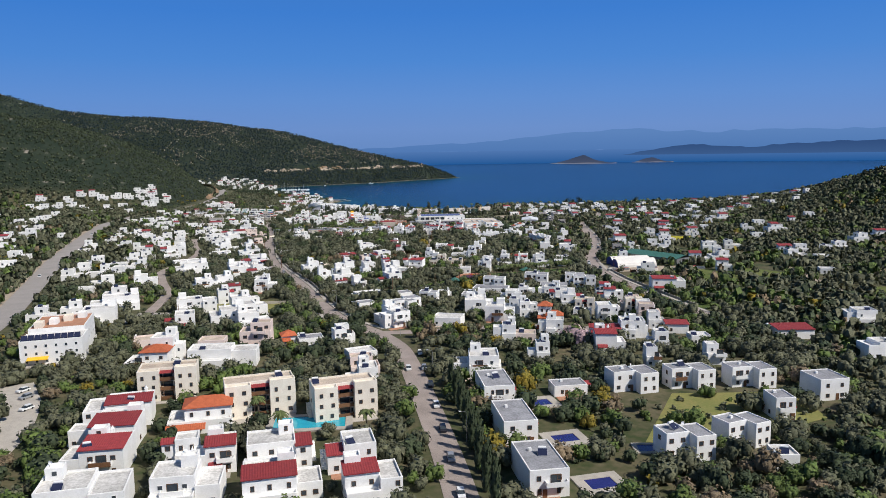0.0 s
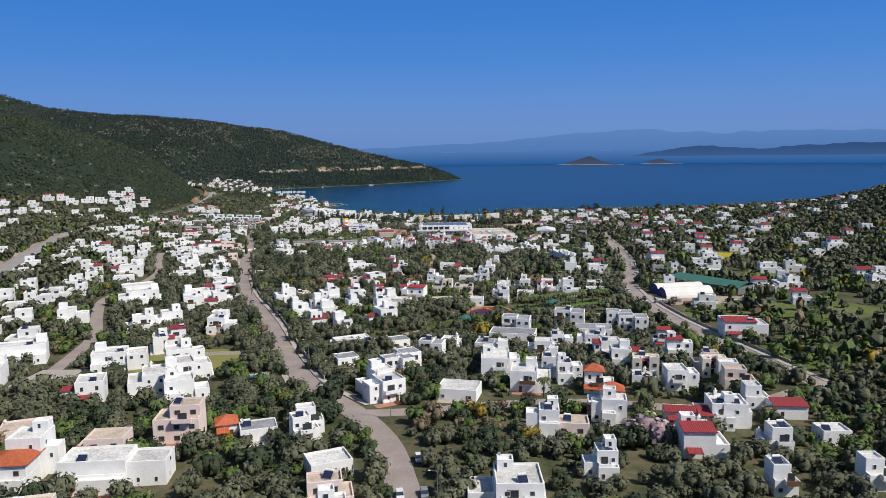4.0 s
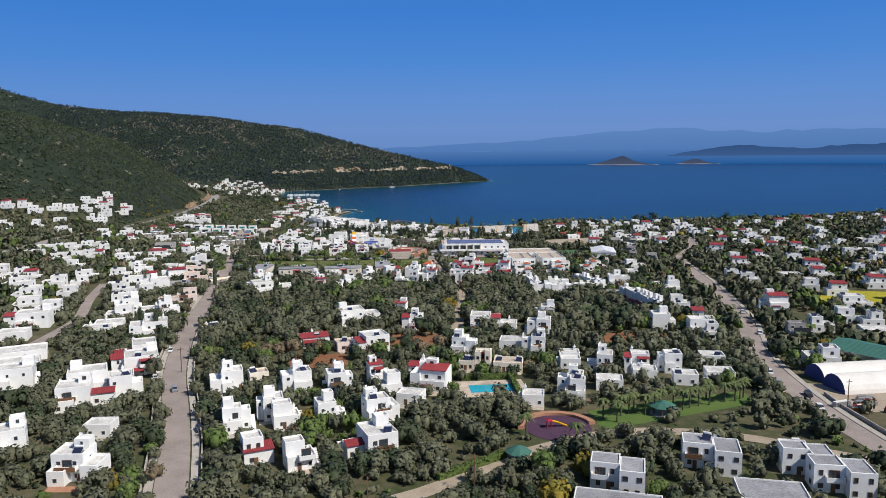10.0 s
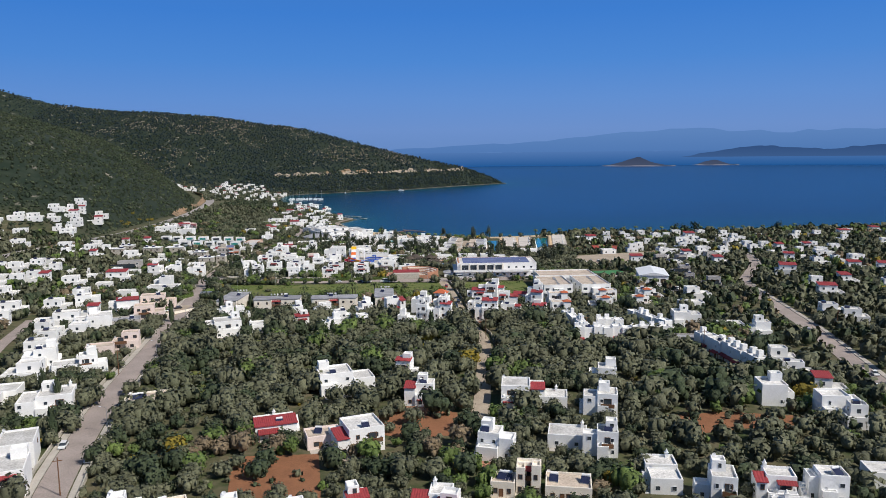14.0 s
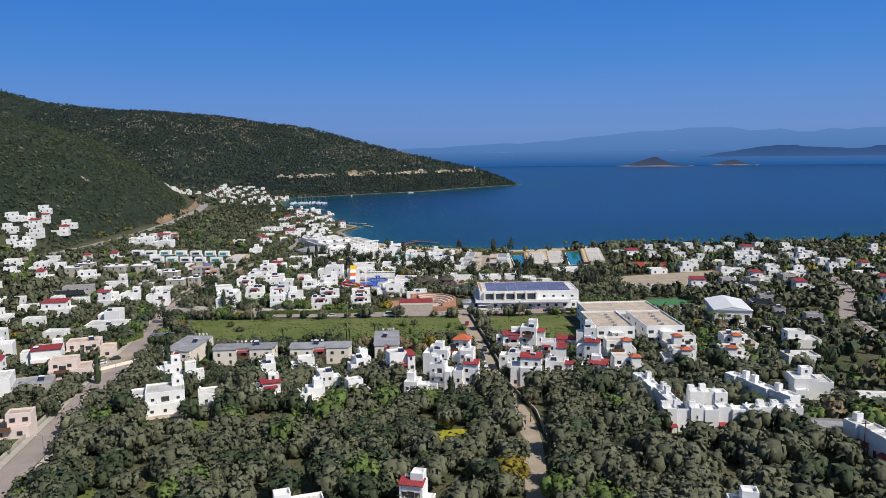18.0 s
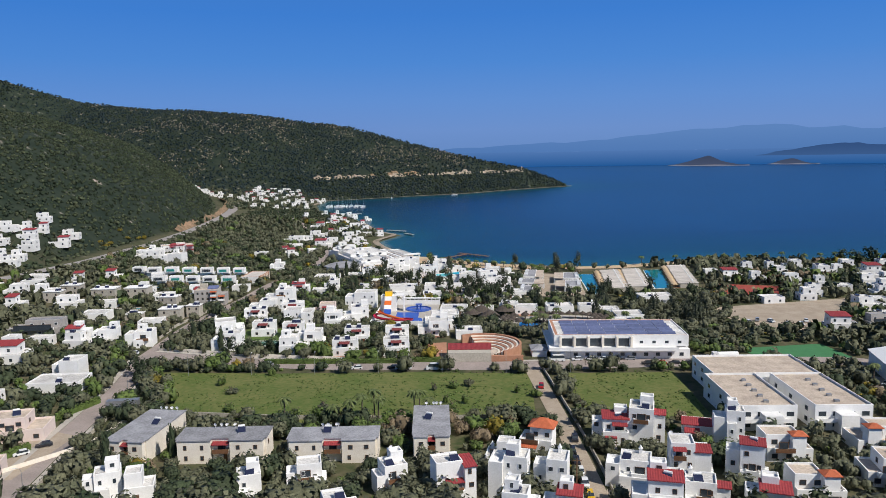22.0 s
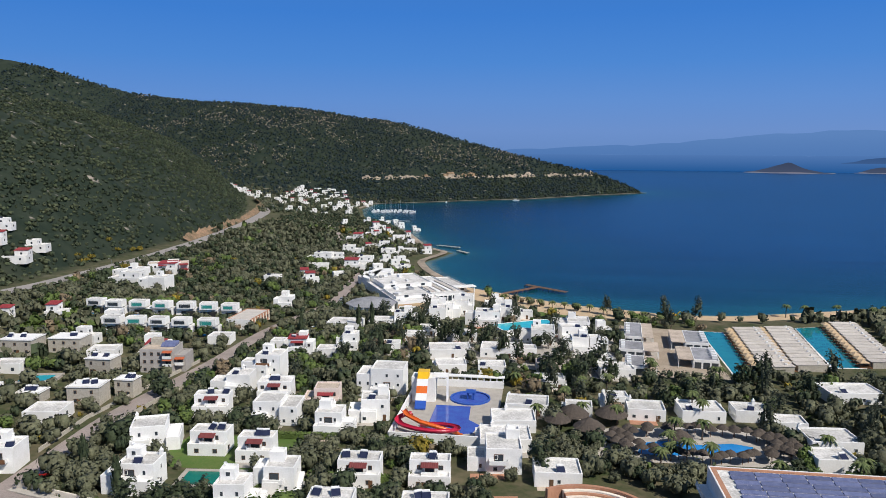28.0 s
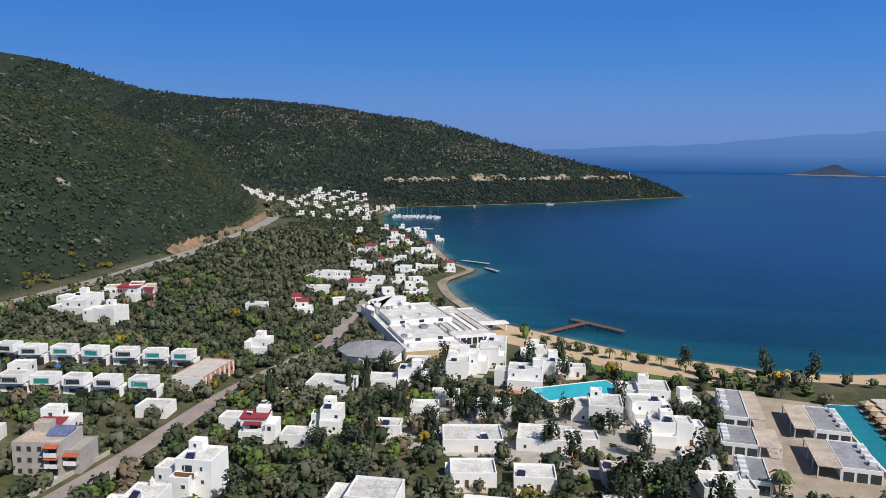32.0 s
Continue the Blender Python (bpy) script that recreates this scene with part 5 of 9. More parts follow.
house(39.0, 690.2, -14, 7.6, 5.7, 3, "W")
house(-33.2, 288.0, 13, 5.1, 5.5, 1, "O")
house(-45.3, 287.1, 0, 11.9, 8.9, 3, "P")
house(7.8, 524.3, 20, 12.2, 9.1, 2, "R")
house(37.1, 212.2, 1, 9.2, 16.6, 2, "G")
house(95.5, 863.8, 4, 10.2, 7.7, 1, "W")
house(134.9, 492.2, -12, 8.1, 6.0, 1, "W")
house(-29.9, 819.8, 3, 10.4, 7.8, 2, "V")
house(-19.5, 449.2, 13, 7.3, 5.5, 2, "W")
house(10.5, 884.1, 4, 12.6, 9.5, 1, "W")
house(73.4, 283.9, -16, 9.2, 6.9, 2, "W")
house(36.7, 974.4, 4, 10.0, 7.5, 2, "W")
house(-85.8, 427.7, 23, 11.2, 8.4, 2, "W")
house(-71.8, 207.2, 10, 16.5, 10.5, 2, "R")
house(65.5, 522.3, -14, 9.8, 7.3, 1, "W")
house(113.6, 185.5, -3, 5.6, 7.5, 2, "G")
house(-34.0, 688.2, 18, 8.3, 6.2, 2, "W")
house(0.1, 694.3, 23, 7.3, 5.5, 2, "W")
house(-61.3, 969.5, 4, 8.9, 6.7, 2, "W")
house(-1.6, 527.2, 16, 9.6, 7.2, 1, "P")
house(65.1, 380.9, -19, 18.6, 10.5, 1, "G")
house(46.3, 975.9, 2, 7.4, 5.6, 2, "W")
house(92.6, 280.8, -16, 7.7, 5.8, 1, "R")
house(-65.1, 440.3, -3, 7.1, 5.5, 1, "W")
house(126.3, 262.6, -6, 7.0, 5.5, 1, "W")
house(-20.6, 694.4, 13, 8.0, 6.0, 2, "W")
house(60.9, 454.1, -12, 6.4, 5.5, 1, "W")
house(58.6, 696.2, -16, 10.0, 7.5, 2, "W")
house(120.0, 360.0, -12, 6.7, 5.5, 2, "R")
house(22.9, 458.7, -19, 7.4, 5.6, 1, "W")
house(60.5, 213.5, 2, 10.5, 7.0, 1, "G")
house(99.7, 688.3, -3, 11.0, 8.3, 2, "K")
house(81.1, 213.8, 8, 13.5, 10.1, 2, "G")
house(-53.0, 823.8, 3, 9.2, 6.9, 2, "W")
house(-90.6, 966.3, 2, 5.7, 5.5, 1, "W")
house(74.0, 698.6, -9, 9.0, 6.7, 3, "R")
house(74.9, 456.9, -16, 5.9, 5.5, 2, "W")
house(103.5, 278.3, -12, 12.3, 9.2, 2, "R")
house(20.7, 989.6, -1, 14.8, 10.5, 2, "W")
house(-59.3, 690.5, 18, 6.2, 5.5, 2, "W")
house(33.9, 310.4, -19, 11.9, 8.9, 1, "W")
house(100.7, 877.9, 2, 13.3, 10.0, 1, "W")
house(87.2, 697.5, -19, 8.2, 6.1, 3, "R")
house(28.0, 707.3, -12, 6.8, 5.5, 2, "W")
house(-16.5, 537.1, 16, 10.9, 8.2, 1, "R")
house(-68.1, 689.8, 23, 8.0, 6.0, 2, "W")
house(100.0, 214.0, 6, 13.2, 9.6, 2, "G")
house(10.0, 311.7, 23, 10.9, 8.2, 2, "W")
house(100.4, 383.5, -16, 14.6, 10.5, 1, "G")
house(-87.8, 292.5, 16, 12.2, 9.1, 1, "P")
house(-74.9, 380.0, 18, 7.5, 5.6, 2, "R")
house(-83.0, 519.8, 20, 14.1, 10.5, 2, "R")
house(37.8, 993.3, 9, 12.3, 9.2, 2, "W")
house(-47.5, 834.5, 3, 9.9, 7.4, 2, "W")
house(-10.1, 841.8, 3, 10.4, 7.8, 2, "V")
house(125.4, 281.7, -12, 8.6, 6.5, 1, "R")
house(-64.0, 229.4, 8, 17.3, 10.5, 3, "C")
house(29.9, 473.9, -19, 11.2, 8.4, 2, "R")
house(-27.9, 841.1, 3, 10.8, 8.1, 2, "V")
house(119.4, 212.6, 4, 13.2, 9.6, 2, "G")
house(69.9, 899.4, 2, 12.7, 9.5, 1, "W")
house(121.8, 697.2, -9, 12.2, 9.2, 2, "K")
house(89.0, 467.2, -14, 8.2, 6.2, 1, "W")
house(120.2, 289.7, -12, 6.5, 5.5, 2, "W")
house(38.9, 718.5, -19, 8.9, 6.7, 2, "O")
house(136.7, 200.1, 3, 9.4, 9.8, 2, "G")
house(-2.7, 242.6, 6, 9.9, 7.4, 2, "P")
house(80.8, 545.4, -14, 9.6, 7.2, 2, "W")
house(-82.8, 831.8, 3, 11.5, 8.6, 2, "W")
house(-118.8, 971.9, 4, 9.4, 7.1, 1, "W")
house(44.5, 908.2, 4, 7.6, 5.7, 1, "W")
house(85.5, 900.2, -1, 10.1, 7.6, 1, "W")
house(119.3, 388.9, -14, 12.2, 9.2, 2, "G")
house(-80.1, 466.9, 16, 15.7, 10.5, 2, "R")
house(138.8, 623.6, -12, 9.7, 7.2, 1, "A")
house(37.1, 1007.6, -1, 15.9, 10.5, 2, "W")
house(-51.7, 320.5, 16, 12.6, 9.5, 2, "W")
house(103.4, 712.5, -3, 11.6, 8.7, 2, "K")
house(58.6, 556.0, -9, 12.8, 9.6, 2, "R")
house(67.3, 554.0, -12, 9.6, 7.2, 1, "W")
house(51.8, 1005.0, 9, 6.0, 5.5, 2, "W")
house(60.0, 724.9, -9, 9.4, 7.0, 2, "R")
house(25.8, 559.3, -9, 8.5, 6.4, 2, "R")
house(160.4, 372.7, -12, 16.3, 10.5, 2, "R")
house(143.9, 697.3, -9, 11.6, 8.7, 2, "K")
house(70.3, 724.2, -16, 9.2, 6.9, 3, "R")
house(105.7, 309.5, -9, 9.4, 7.1, 2, "W")
house(95.6, 314.2, -19, 7.6, 5.7, 1, "W")
house(116.0, 470.3, -14, 7.6, 5.7, 1, "W")
house(-70.4, 1004.9, -1, 15.0, 10.5, 1, "W")
house(91.9, 721.1, -14, 7.5, 5.6, 3, "W")
house(104.1, 476.6, -14, 7.6, 5.7, 1, "W")
house(-58.9, 852.2, 3, 9.7, 7.5, 2, "V")
house(-108.5, 701.4, 16, 14.4, 10.5, 2, "P")
house(124.0, 306.9, -16, 9.4, 7.1, 2, "P")
house(-5.0, 1021.0, -1, 16.4, 10.5, 2, "W")
house(85.8, 728.0, -16, 8.2, 6.1, 1, "R")
house(23.5, 925.7, 4, 9.7, 7.3, 1, "W")
house(-104.4, 631.3, 18, 10.8, 8.1, 1, "P")
house(128.7, 472.0, -12, 8.7, 6.5, 1, "W")
house(-83.9, 323.7, 13, 11.7, 8.7, 2, "R")
house(150.4, 536.7, -9, 10.5, 7.9, 2, "W")
house(-73.3, 855.4, 3, 10.4, 7.8, 2, "V")
house(129.8, 717.6, -3, 12.3, 9.2, 2, "K")
house(118.9, 407.2, -14, 6.6, 7.5, 1, "G")
house(-97.4, 640.8, 13, 10.6, 8.0, 2, "P")
house(-53.2, 260.4, 0, 22.4, 10.5, 2, "W")
house(-60.6, 562.3, 20, 12.8, 9.6, 1, "C")
house(0.4, 576.4, 16, 17.4, 10.5, 2, "W")
house(52.9, 341.5, -9, 11.2, 8.4, 2, "W")
house(-126.1, 776.2, 4, 17.0, 10.5, 1, "W")
house(138.3, 550.4, -9, 10.0, 7.5, 2, "W")
house(-123.7, 837.7, 9, 11.0, 8.2, 2, "W")
house(121.7, 320.2, -14, 7.6, 5.7, 2, "C")
house(-90.2, 857.8, 20, 12.5, 9.4, 2, "W")
house(-42.1, 873.1, 2, 11.0, 8.2, 2, "W")
house(88.9, 572.5, -14, 8.6, 6.5, 2, "W")
house(83.5, 501.0, -9, 7.2, 5.5, 1, "W")
house(-90.8, 558.8, 16, 14.6, 10.5, 2, "W")
house(7.0, 1034.2, 6, 11.7, 8.8, 2, "W")
house(154.0, 717.1, -3, 13.1, 9.8, 2, "K")
house(173.9, 633.1, -9, 8.3, 6.3, 2, "W")
house(-23.4, 1035.9, -1, 11.2, 8.4, 2, "W")
house(15.9, 1036.9, 2, 7.3, 5.5, 1, "W")
house(-139.5, 838.7, 9, 9.7, 7.3, 2, "W")
house(21.8, 585.9, -16, 7.1, 5.5, 2, "R")
house(166.1, 645.1, -9, 11.5, 8.6, 1, "W")
house(-74.3, 269.2, 0, 10.1, 7.6, 3, "W")
house(126.2, 924.4, 4, 17.4, 10.5, 1, "W")
house(-96.0, 419.5, 18, 11.8, 8.9, 2, "W")
house(-34.8, 887.2, 9, 12.0, 9.0, 2, "W")
house(151.3, 657.4, -9, 11.6, 8.7, 2, "W")
house(-62.6, 881.9, 3, 13.2, 9.9, 2, "W")
house(-16.5, 1044.2, -1, 10.3, 7.7, 2, "W")
house(-130.8, 791.0, 4, 10.3, 7.7, 2, "W")
house(-151.3, 838.1, 9, 9.0, 6.8, 2, "R")
house(-113.6, 730.1, 13, 17.8, 10.5, 2, "P")
house(-0.2, 1050.0, 6, 9.7, 7.3, 2, "W")
house(-10.7, 287.9, 13, 6.8, 5.5, 2, "W")
house(-115.3, 564.4, 13, 11.4, 8.6, 1, "W")
house(-27.8, 1051.0, -1, 8.5, 6.3, 1, "W")
house(-84.5, 358.7, 13, 17.4, 10.5, 2, "W")
house(177.5, 232.8, -3, 8.7, 6.6, 2, "W")
house(-85.5, 884.8, 9, 11.1, 8.3, 2, "V")
house(-52.5, 896.2, 6, 11.8, 8.9, 2, "P")
house(106.7, 275.2, -12, 7.3, 5.5, 2, "W")
house(-113.8, 574.7, 13, 11.6, 8.7, 1, "W")
house(-17.9, 1060.6, -1, 11.5, 8.6, 2, "W")
house(74.8, 291.3, -16, 10.2, 7.6, 2, "O")
house(-122.6, 508.9, 23, 14.8, 10.5, 1, "W")
house(-35.1, 910.8, -1, 15.4, 10.5, 3, "W")
house(-70.3, 902.2, 6, 11.4, 8.5, 2, "V")
house(-113.8, 1044.7, 2, 9.3, 7.0, 2, "W")
house(-114.6, 682.9, 20, 15.4, 10.5, 1, "A")
house(-126.5, 678.0, 20, 15.2, 10.5, 2, "W")
house(-87.4, 906.6, 4, 12.8, 9.6, 2, "W")
house(166.9, 267.8, -6, 13.6, 10.2, 1, "R")
house(-130.6, 889.9, 6, 10.7, 8.0, 2, "D")
house(-127.4, 372.2, 18, 21.1, 10.5, 2, "W")
house(-96.2, 605.5, 23, 9.0, 6.8, 2, "W")
house(-121.7, 898.7, -1, 6.8, 5.5, 2, "D")
house(-105.3, 605.2, 23, 10.4, 7.8, 1, "W")
house(-148.0, 886.2, 4, 8.0, 6.0, 1, "D")
house(-73.7, 392.8, 18, 7.6, 5.7, 2, "R")
house(-166.0, 883.2, 4, 12.1, 9.0, 1, "W")
house(-82.2, 484.4, 20, 19.4, 10.5, 2, "W")
house(207.4, 585.2, -9, 12.4, 9.3, 2, "R")
house(187.6, 525.2, -14, 9.4, 7.1, 2, "A")
house(194.8, 766.7, -9, 8.7, 6.5, 2, "A")
house(-120.7, 615.7, 20, 11.1, 8.3, 2, "W")
house(-126.9, 716.5, 18, 13.8, 10.3, 2, "R")
house(-116.8, 487.2, 18, 19.1, 10.5, 2, "W")
house(205.1, 279.2, -12, 11.2, 8.4, 2, "W")
house(-77.3, 502.8, 20, 15.0, 10.5, 2, "R")
house(-143.0, 919.6, -1, 9.9, 7.4, 2, "D")
house(-176.9, 849.5, 9, 23.3, 10.5, 2, "A")
house(-146.5, 555.0, 13, 11.0, 8.3, 1, "W")
house(-149.1, 725.7, 18, 11.2, 8.4, 2, "W")
house(203.5, 800.3, -9, 11.6, 8.7, 2, "A")
house(-199.6, 1070.8, -1, 15.1, 10.5, 2, "W")
house(-151.6, 578.4, 13, 17.5, 10.5, 2, "R")
house(-170.5, 942.0, 4, 12.9, 9.7, 2, "D")
house(-185.7, 934.2, 4, 13.2, 9.9, 2, "D")
house(-207.3, 918.6, 4, 9.1, 6.8, 2, "D")
house(-129.1, 526.0, 23, 16.8, 10.5, 1, "W")
house(-225.3, 1088.6, -1, 18.2, 10.5, 2, "W")
house(-208.0, 939.9, 4, 10.6, 7.9, 2, "D")
house(-132.5, 441.1, 16, 12.4, 8.4, 2, "W")
house(-127.1, 342.5, 13, 18.0, 11.0, 2, "W")
house(203.5, 752.9, -9, 11.4, 7.7, 2, "A")
house(208.6, 855.3, 4, 10.9, 7.4, 2, "A")
house(222.5, 853.8, 9, 10.8, 7.4, 2, "A")
house(253.3, 865.3, 4, 12.5, 8.5, 2, "A")
house(-187.7, 1006.6, 6, 9.7, 6.8, 2, "N")
house(-177.4, 1010.5, 4, 9.8, 6.8, 2, "N")
house(-166.1, 1012.6, 2, 9.8, 6.8, 2, "N")
house(-155.1, 1015.3, 9, 9.8, 6.8, 2, "N")
house(-144.5, 1017.8, 9, 9.5, 6.8, 2, "N")
house(-134.1, 1020.2, 2, 9.1, 6.8, 2, "N")
house(-197.6, 1006.6, -1, 9.1, 6.8, 2, "N")
house(-172.2, 977.3, 6, 9.9, 6.8, 2, "N")
house(-162.4, 979.6, 9, 9.4, 6.8, 2, "N")
house(-152.6, 981.9, 4, 9.0, 6.8, 2, "N")
house(-142.7, 984.2, 4, 9.1, 6.8, 2, "N")
house(-131.3, 987.0, 4, 10.0, 6.8, 2, "N")
house(-70.8, 721.5, -6, 11.0, 24.0, 2, "S")
house(-46.5, 714.5, 2, 24.0, 9.5, 2, "S")
house(-16.5, 714.0, 2, 24.0, 9.5, 2, "S")
house(9.5, 723.5, 2, 10.0, 24.0, 2, "S")
house(-41.8, 967.9, 4, 7.2, 6.0, 1, "W")
house(-42.2, 1013.5, 4, 10.8, 8.1, 2, "W")
house(-33.9, 985.8, 4, 8.5, 6.4, 1, "W")
house(-28.8, 998.4, 4, 8.8, 6.6, 1, "W")
house(-29.8, 1027.7, 4, 11.3, 8.5, 2, "W")
house(-54.1, 1011.4, 4, 10.8, 8.1, 1, "W")
house(-11.8, 990.2, 4, 10.5, 7.9, 1, "W")
house(23.6, 946.9, 4, 8.8, 6.6, 1, "P")
house(15.2, 967.1, 4, 8.6, 6.5, 1, "W")
house(49.2, 943.0, 4, 12.3, 9.0, 1, "W")
house(-44.9, 1036.4, 4, 8.8, 6.6, 1, "W")
house(52.6, 898.2, -3, 11.1, 8.4, 1, "W")
house(31.5, 897.1, -3, 8.0, 6.0, 1, "W")
house(93.7, 890.3, -3, 9.1, 6.8, 1, "W")
house(15.1, 898.9, -3, 13.0, 9.0, 1, "W")
rng_far = random.Random(55)
for q in (
    (-163.5, 805.8, 6, 15.2, 10.4, 2), (182.8, 238.9, -3, 8.7, 6.8, 1), 
    (157.5, 572.0, -16, 10.6, 7.2, 2), (158.4, 554.4, -14, 9.8, 6.8, 2), (150.7, 528.6, -14, 6.2, 6.8, 2), 
    
    (-155.9, 437.2, 20, 12.8, 8.7, 2), 
    (259.5, 615.0, -14, 10.6, 7.2, 2), (248.4, 581.4, -9, 13.8, 9.4, 2), (-144.6, 680.6, 16, 19.7, 11, 2), (-175.3, 700.8, 18, 13.2, 9.0, 2),
    (162.5, 591.6, -14, 9.3, 6.8, 2), (182.5, 720.6, -3, 12.8, 8.7, 2),
    (169.2, 696.9, -3, 12.0, 8.1, 1), (-147.6, 830.6, -1, 10.8, 7.3, 2), (-221.7, 1078.3, -1, 18.4, 11, 2),
    (-219.3, 1114.8, 2, 22.2, 11, 2), (-139.5, 1212.2, -1, 19.0, 11, 2), (-146.3, 1121.2, 2, 10.3, 7.0, 1),
    (-132.0, 1177.3, 9, 15.5, 10.5, 1), (-129.3, 1216.4, -1, 12.9, 8.7, 2), (-126.7, 1264.9, 6, 14.9, 10.1, 2), (-108.2, 1295.8, 4, 15.8, 10.7, 2),
    (-101.6, 1343.0, 9, 16.3, 11, 2), (-142.2, 1344.0, 2, 15.1, 10.3, 2), (-132.5, 1387.2, 6, 15.9, 10.8, 2), (-90.4, 1248.4, 4, 16.3, 11, 2),
    (-103.4, 1202.8, 4, 14.6, 9.9, 2), (-78.6, 1273.5, 4, 11.6, 7.9, 1), (-105.8, 1184.0, 4, 15.4, 10.5, 2)):
    far_house(*q, rng_far)


def terrace(x0, y0, x1, y1, n, depth, flip=0):
    """A row of narrow houses that butt together, each a little before or behind the last."""
    L = math.hypot(x1 - x0, y1 - y0)
    ux, uy = (x1 - x0) / L, (y1 - y0) / L
    nx, ny = (-uy, ux)
    for i in range(n):
        s = L * (i + 0.5) / n
        off = depth / 2 + (0.0, 0.9, 0.3)[i % 3]
        house(round(x0 + ux * s + nx * off, 1), round(y0 + uy * s + ny * off, 1), math.degrees(math.atan2(uy, ux)), L / n - 0.04, depth, 2, "T")


terrace(92.6, 628.9, 132.4, 626.5, 10, 6.5)
terrace(94.6, 666, 97.0, 638, 7, 6.0)
terrace(106, 643.5, 117.6, 642.8, 3, 6.5)
terrace(125.5, 664, 133.5, 636.5, 6, 6.5)
terrace(139.5, 619, 145, 577, 9, 8.0)


# ---- larger buildings and landmarks ----
def thing(name, x, y, yaw, label, cat, group="", z=None):
    ob = new(name)
    ob.matrix_world = pose(x, y, ground_at(x, y) if z is None else z, 0, 0, yaw)
    return tagged(ob, label, cat, group)


def take(x, y, w, d, yaw, pad=1.0):
    m = pose(x, y, 0, 0, 0, yaw)
    TAKEN.append(("poly", [tuple((m @ Vector((sx * (w / 2 + pad), sy * (d / 2 + pad), 0)))[:2]) for sx, sy in ((-1, -1), (1, -1), (1, 1), (-1, 1))]))
    HOUSES.append((x, y, min(w, d) / 2))
    PLANS.append((x, y, yaw, w, d))


def window_row(root, x0, x1, y, z, n, w, h, turn=0, brown=False):
    for i in range(n):
        t = x0 + (x1 - x0) * (i + 0.5) / n
        shared("window", window_mesh(w, h, brown), root, pose(t, y, z) if not turn else pose(y, t, z, 0, 0, turn))


def pool(x, y, yaw, w, d, water, label, deck=PAVING, rim=1.6, lift=0.0):
    """A swimming pool: a paved deck round sunken water."""
    root = thing("swimming_pool", x, y, yaw, label, "swimming pool")
    W, D = w / 2, d / 2
    part("deck", boxes((-W - rim, -D - rim, -1, W + rim, -D, 0.35 + lift), (-W - rim, D, -1, W + rim, D + rim, 0.35 + lift), (-W - rim, -D, -1, -W, D, 0.35 + lift), (W, -D, -1, W + rim, D, 0.35 + lift)), deck, root)
    part("water", boxes((-W, -D, -1, W, D, 0.2 + lift)), water, root)
    take(x, y, w + 2 * rim, d + 2 * rim, yaw, 0.3)
    return root


pool(-18, 199, 0, 20, 9, POOL, "bright turquoise pool between cream apartment houses", PAVING, 2.0)
for px, py in ((49.6, 205.4), (49.8, 177.9), (50.9, 151.4)):
    TAKEN.append(("disc", px - 1, py - 7, 6))
    pool(px, py, 8, 6.5, 5, POOL_NAVY, "small navy tiled villa pool in a pale deck", PAVING, 2.4)
pool(69.2, 168.6, -8, 6, 4, POOL_NAVY, "small navy villa pool beside the lawn", PAVING, 1.2)
pool(50, 470, 2, 15, 8, POOL, "pale blue pool with a beige stone deck", ROOF_B, 4.0)
plot("cottage_lawn", [(-86, 844), (-50, 842.5), (-50, 868), (-84, 866)], LAWN, "mown cottage lawn round the pool")
pool(-66, 838, 4, 14, 7.5, POOL_GREEN, "dark green cottage pool on a lawn", PAVING, 1.2)
pool(16, 1011, 28, 30, 13, POOL_PALE, "raised turquoise infinity pool above the lawn", WHITE, 0.4, 2.4)
pool(-162, 905, 12, 15, 7, POOL, "turquoise villa pool with a pale deck", PAVING, 2.0)
pool(-33, 340, 18, 7, 5, POOL_BLUE, "round blue garden pool", PAVING, 1.5)
pool(-72, 690, 12, 8, 5, POOL, "small turquoise pool beside the street", PAVING, 1.2)
pool(-20, 728, 3, 9, 5, POOL, "turquoise garden pool behind the stone terraces", TERRACOTTA, 1.5)

# a blue garden wall beside the palm-lined car park
root = thing("garden_wall", 166.5, 745.5, -51.5, "long blue-painted garden wall with a white coping", "wall")
part("wall_panel", boxes((-13, -0.15, -1.5, 13, 0.15, 1.7)), PAINT_BLUE, root)
part("coping", boxes((-13.1, -0.25, 1.7, 13.1, 0.25, 1.9)), WHITE, root)
take(166.5, 745.5, 26, 2, -51.5)

# the resort pool with its thatched shades
root = thing("resort_pool", 62, 872, 6, "long curved blue resort pool", "swimming pool")
part("terrace", prism([(-30, -14), (28, -13), (31, 10), (10, 17), (-28, 15)], -1, 0.12), PAVING, root, "pinkish paved pool terrace")
outline = [(-17 + 0.0, -3), (-12, -5), (0, -4.5), (10, -5), (16, -3.5), (17, 1), (12, 3.5), (2, 2.5), (-6, 5.5), (-14, 4)]
part("deck", prism([(x * 1.25, y * 1.5) for x, y in outline], -1, 0.25), PAVING, root)
part("water", prism(outline, -0.5, 0.33), POOL_BLUE, root)
take(62, 872, 42, 16, 6, 0)


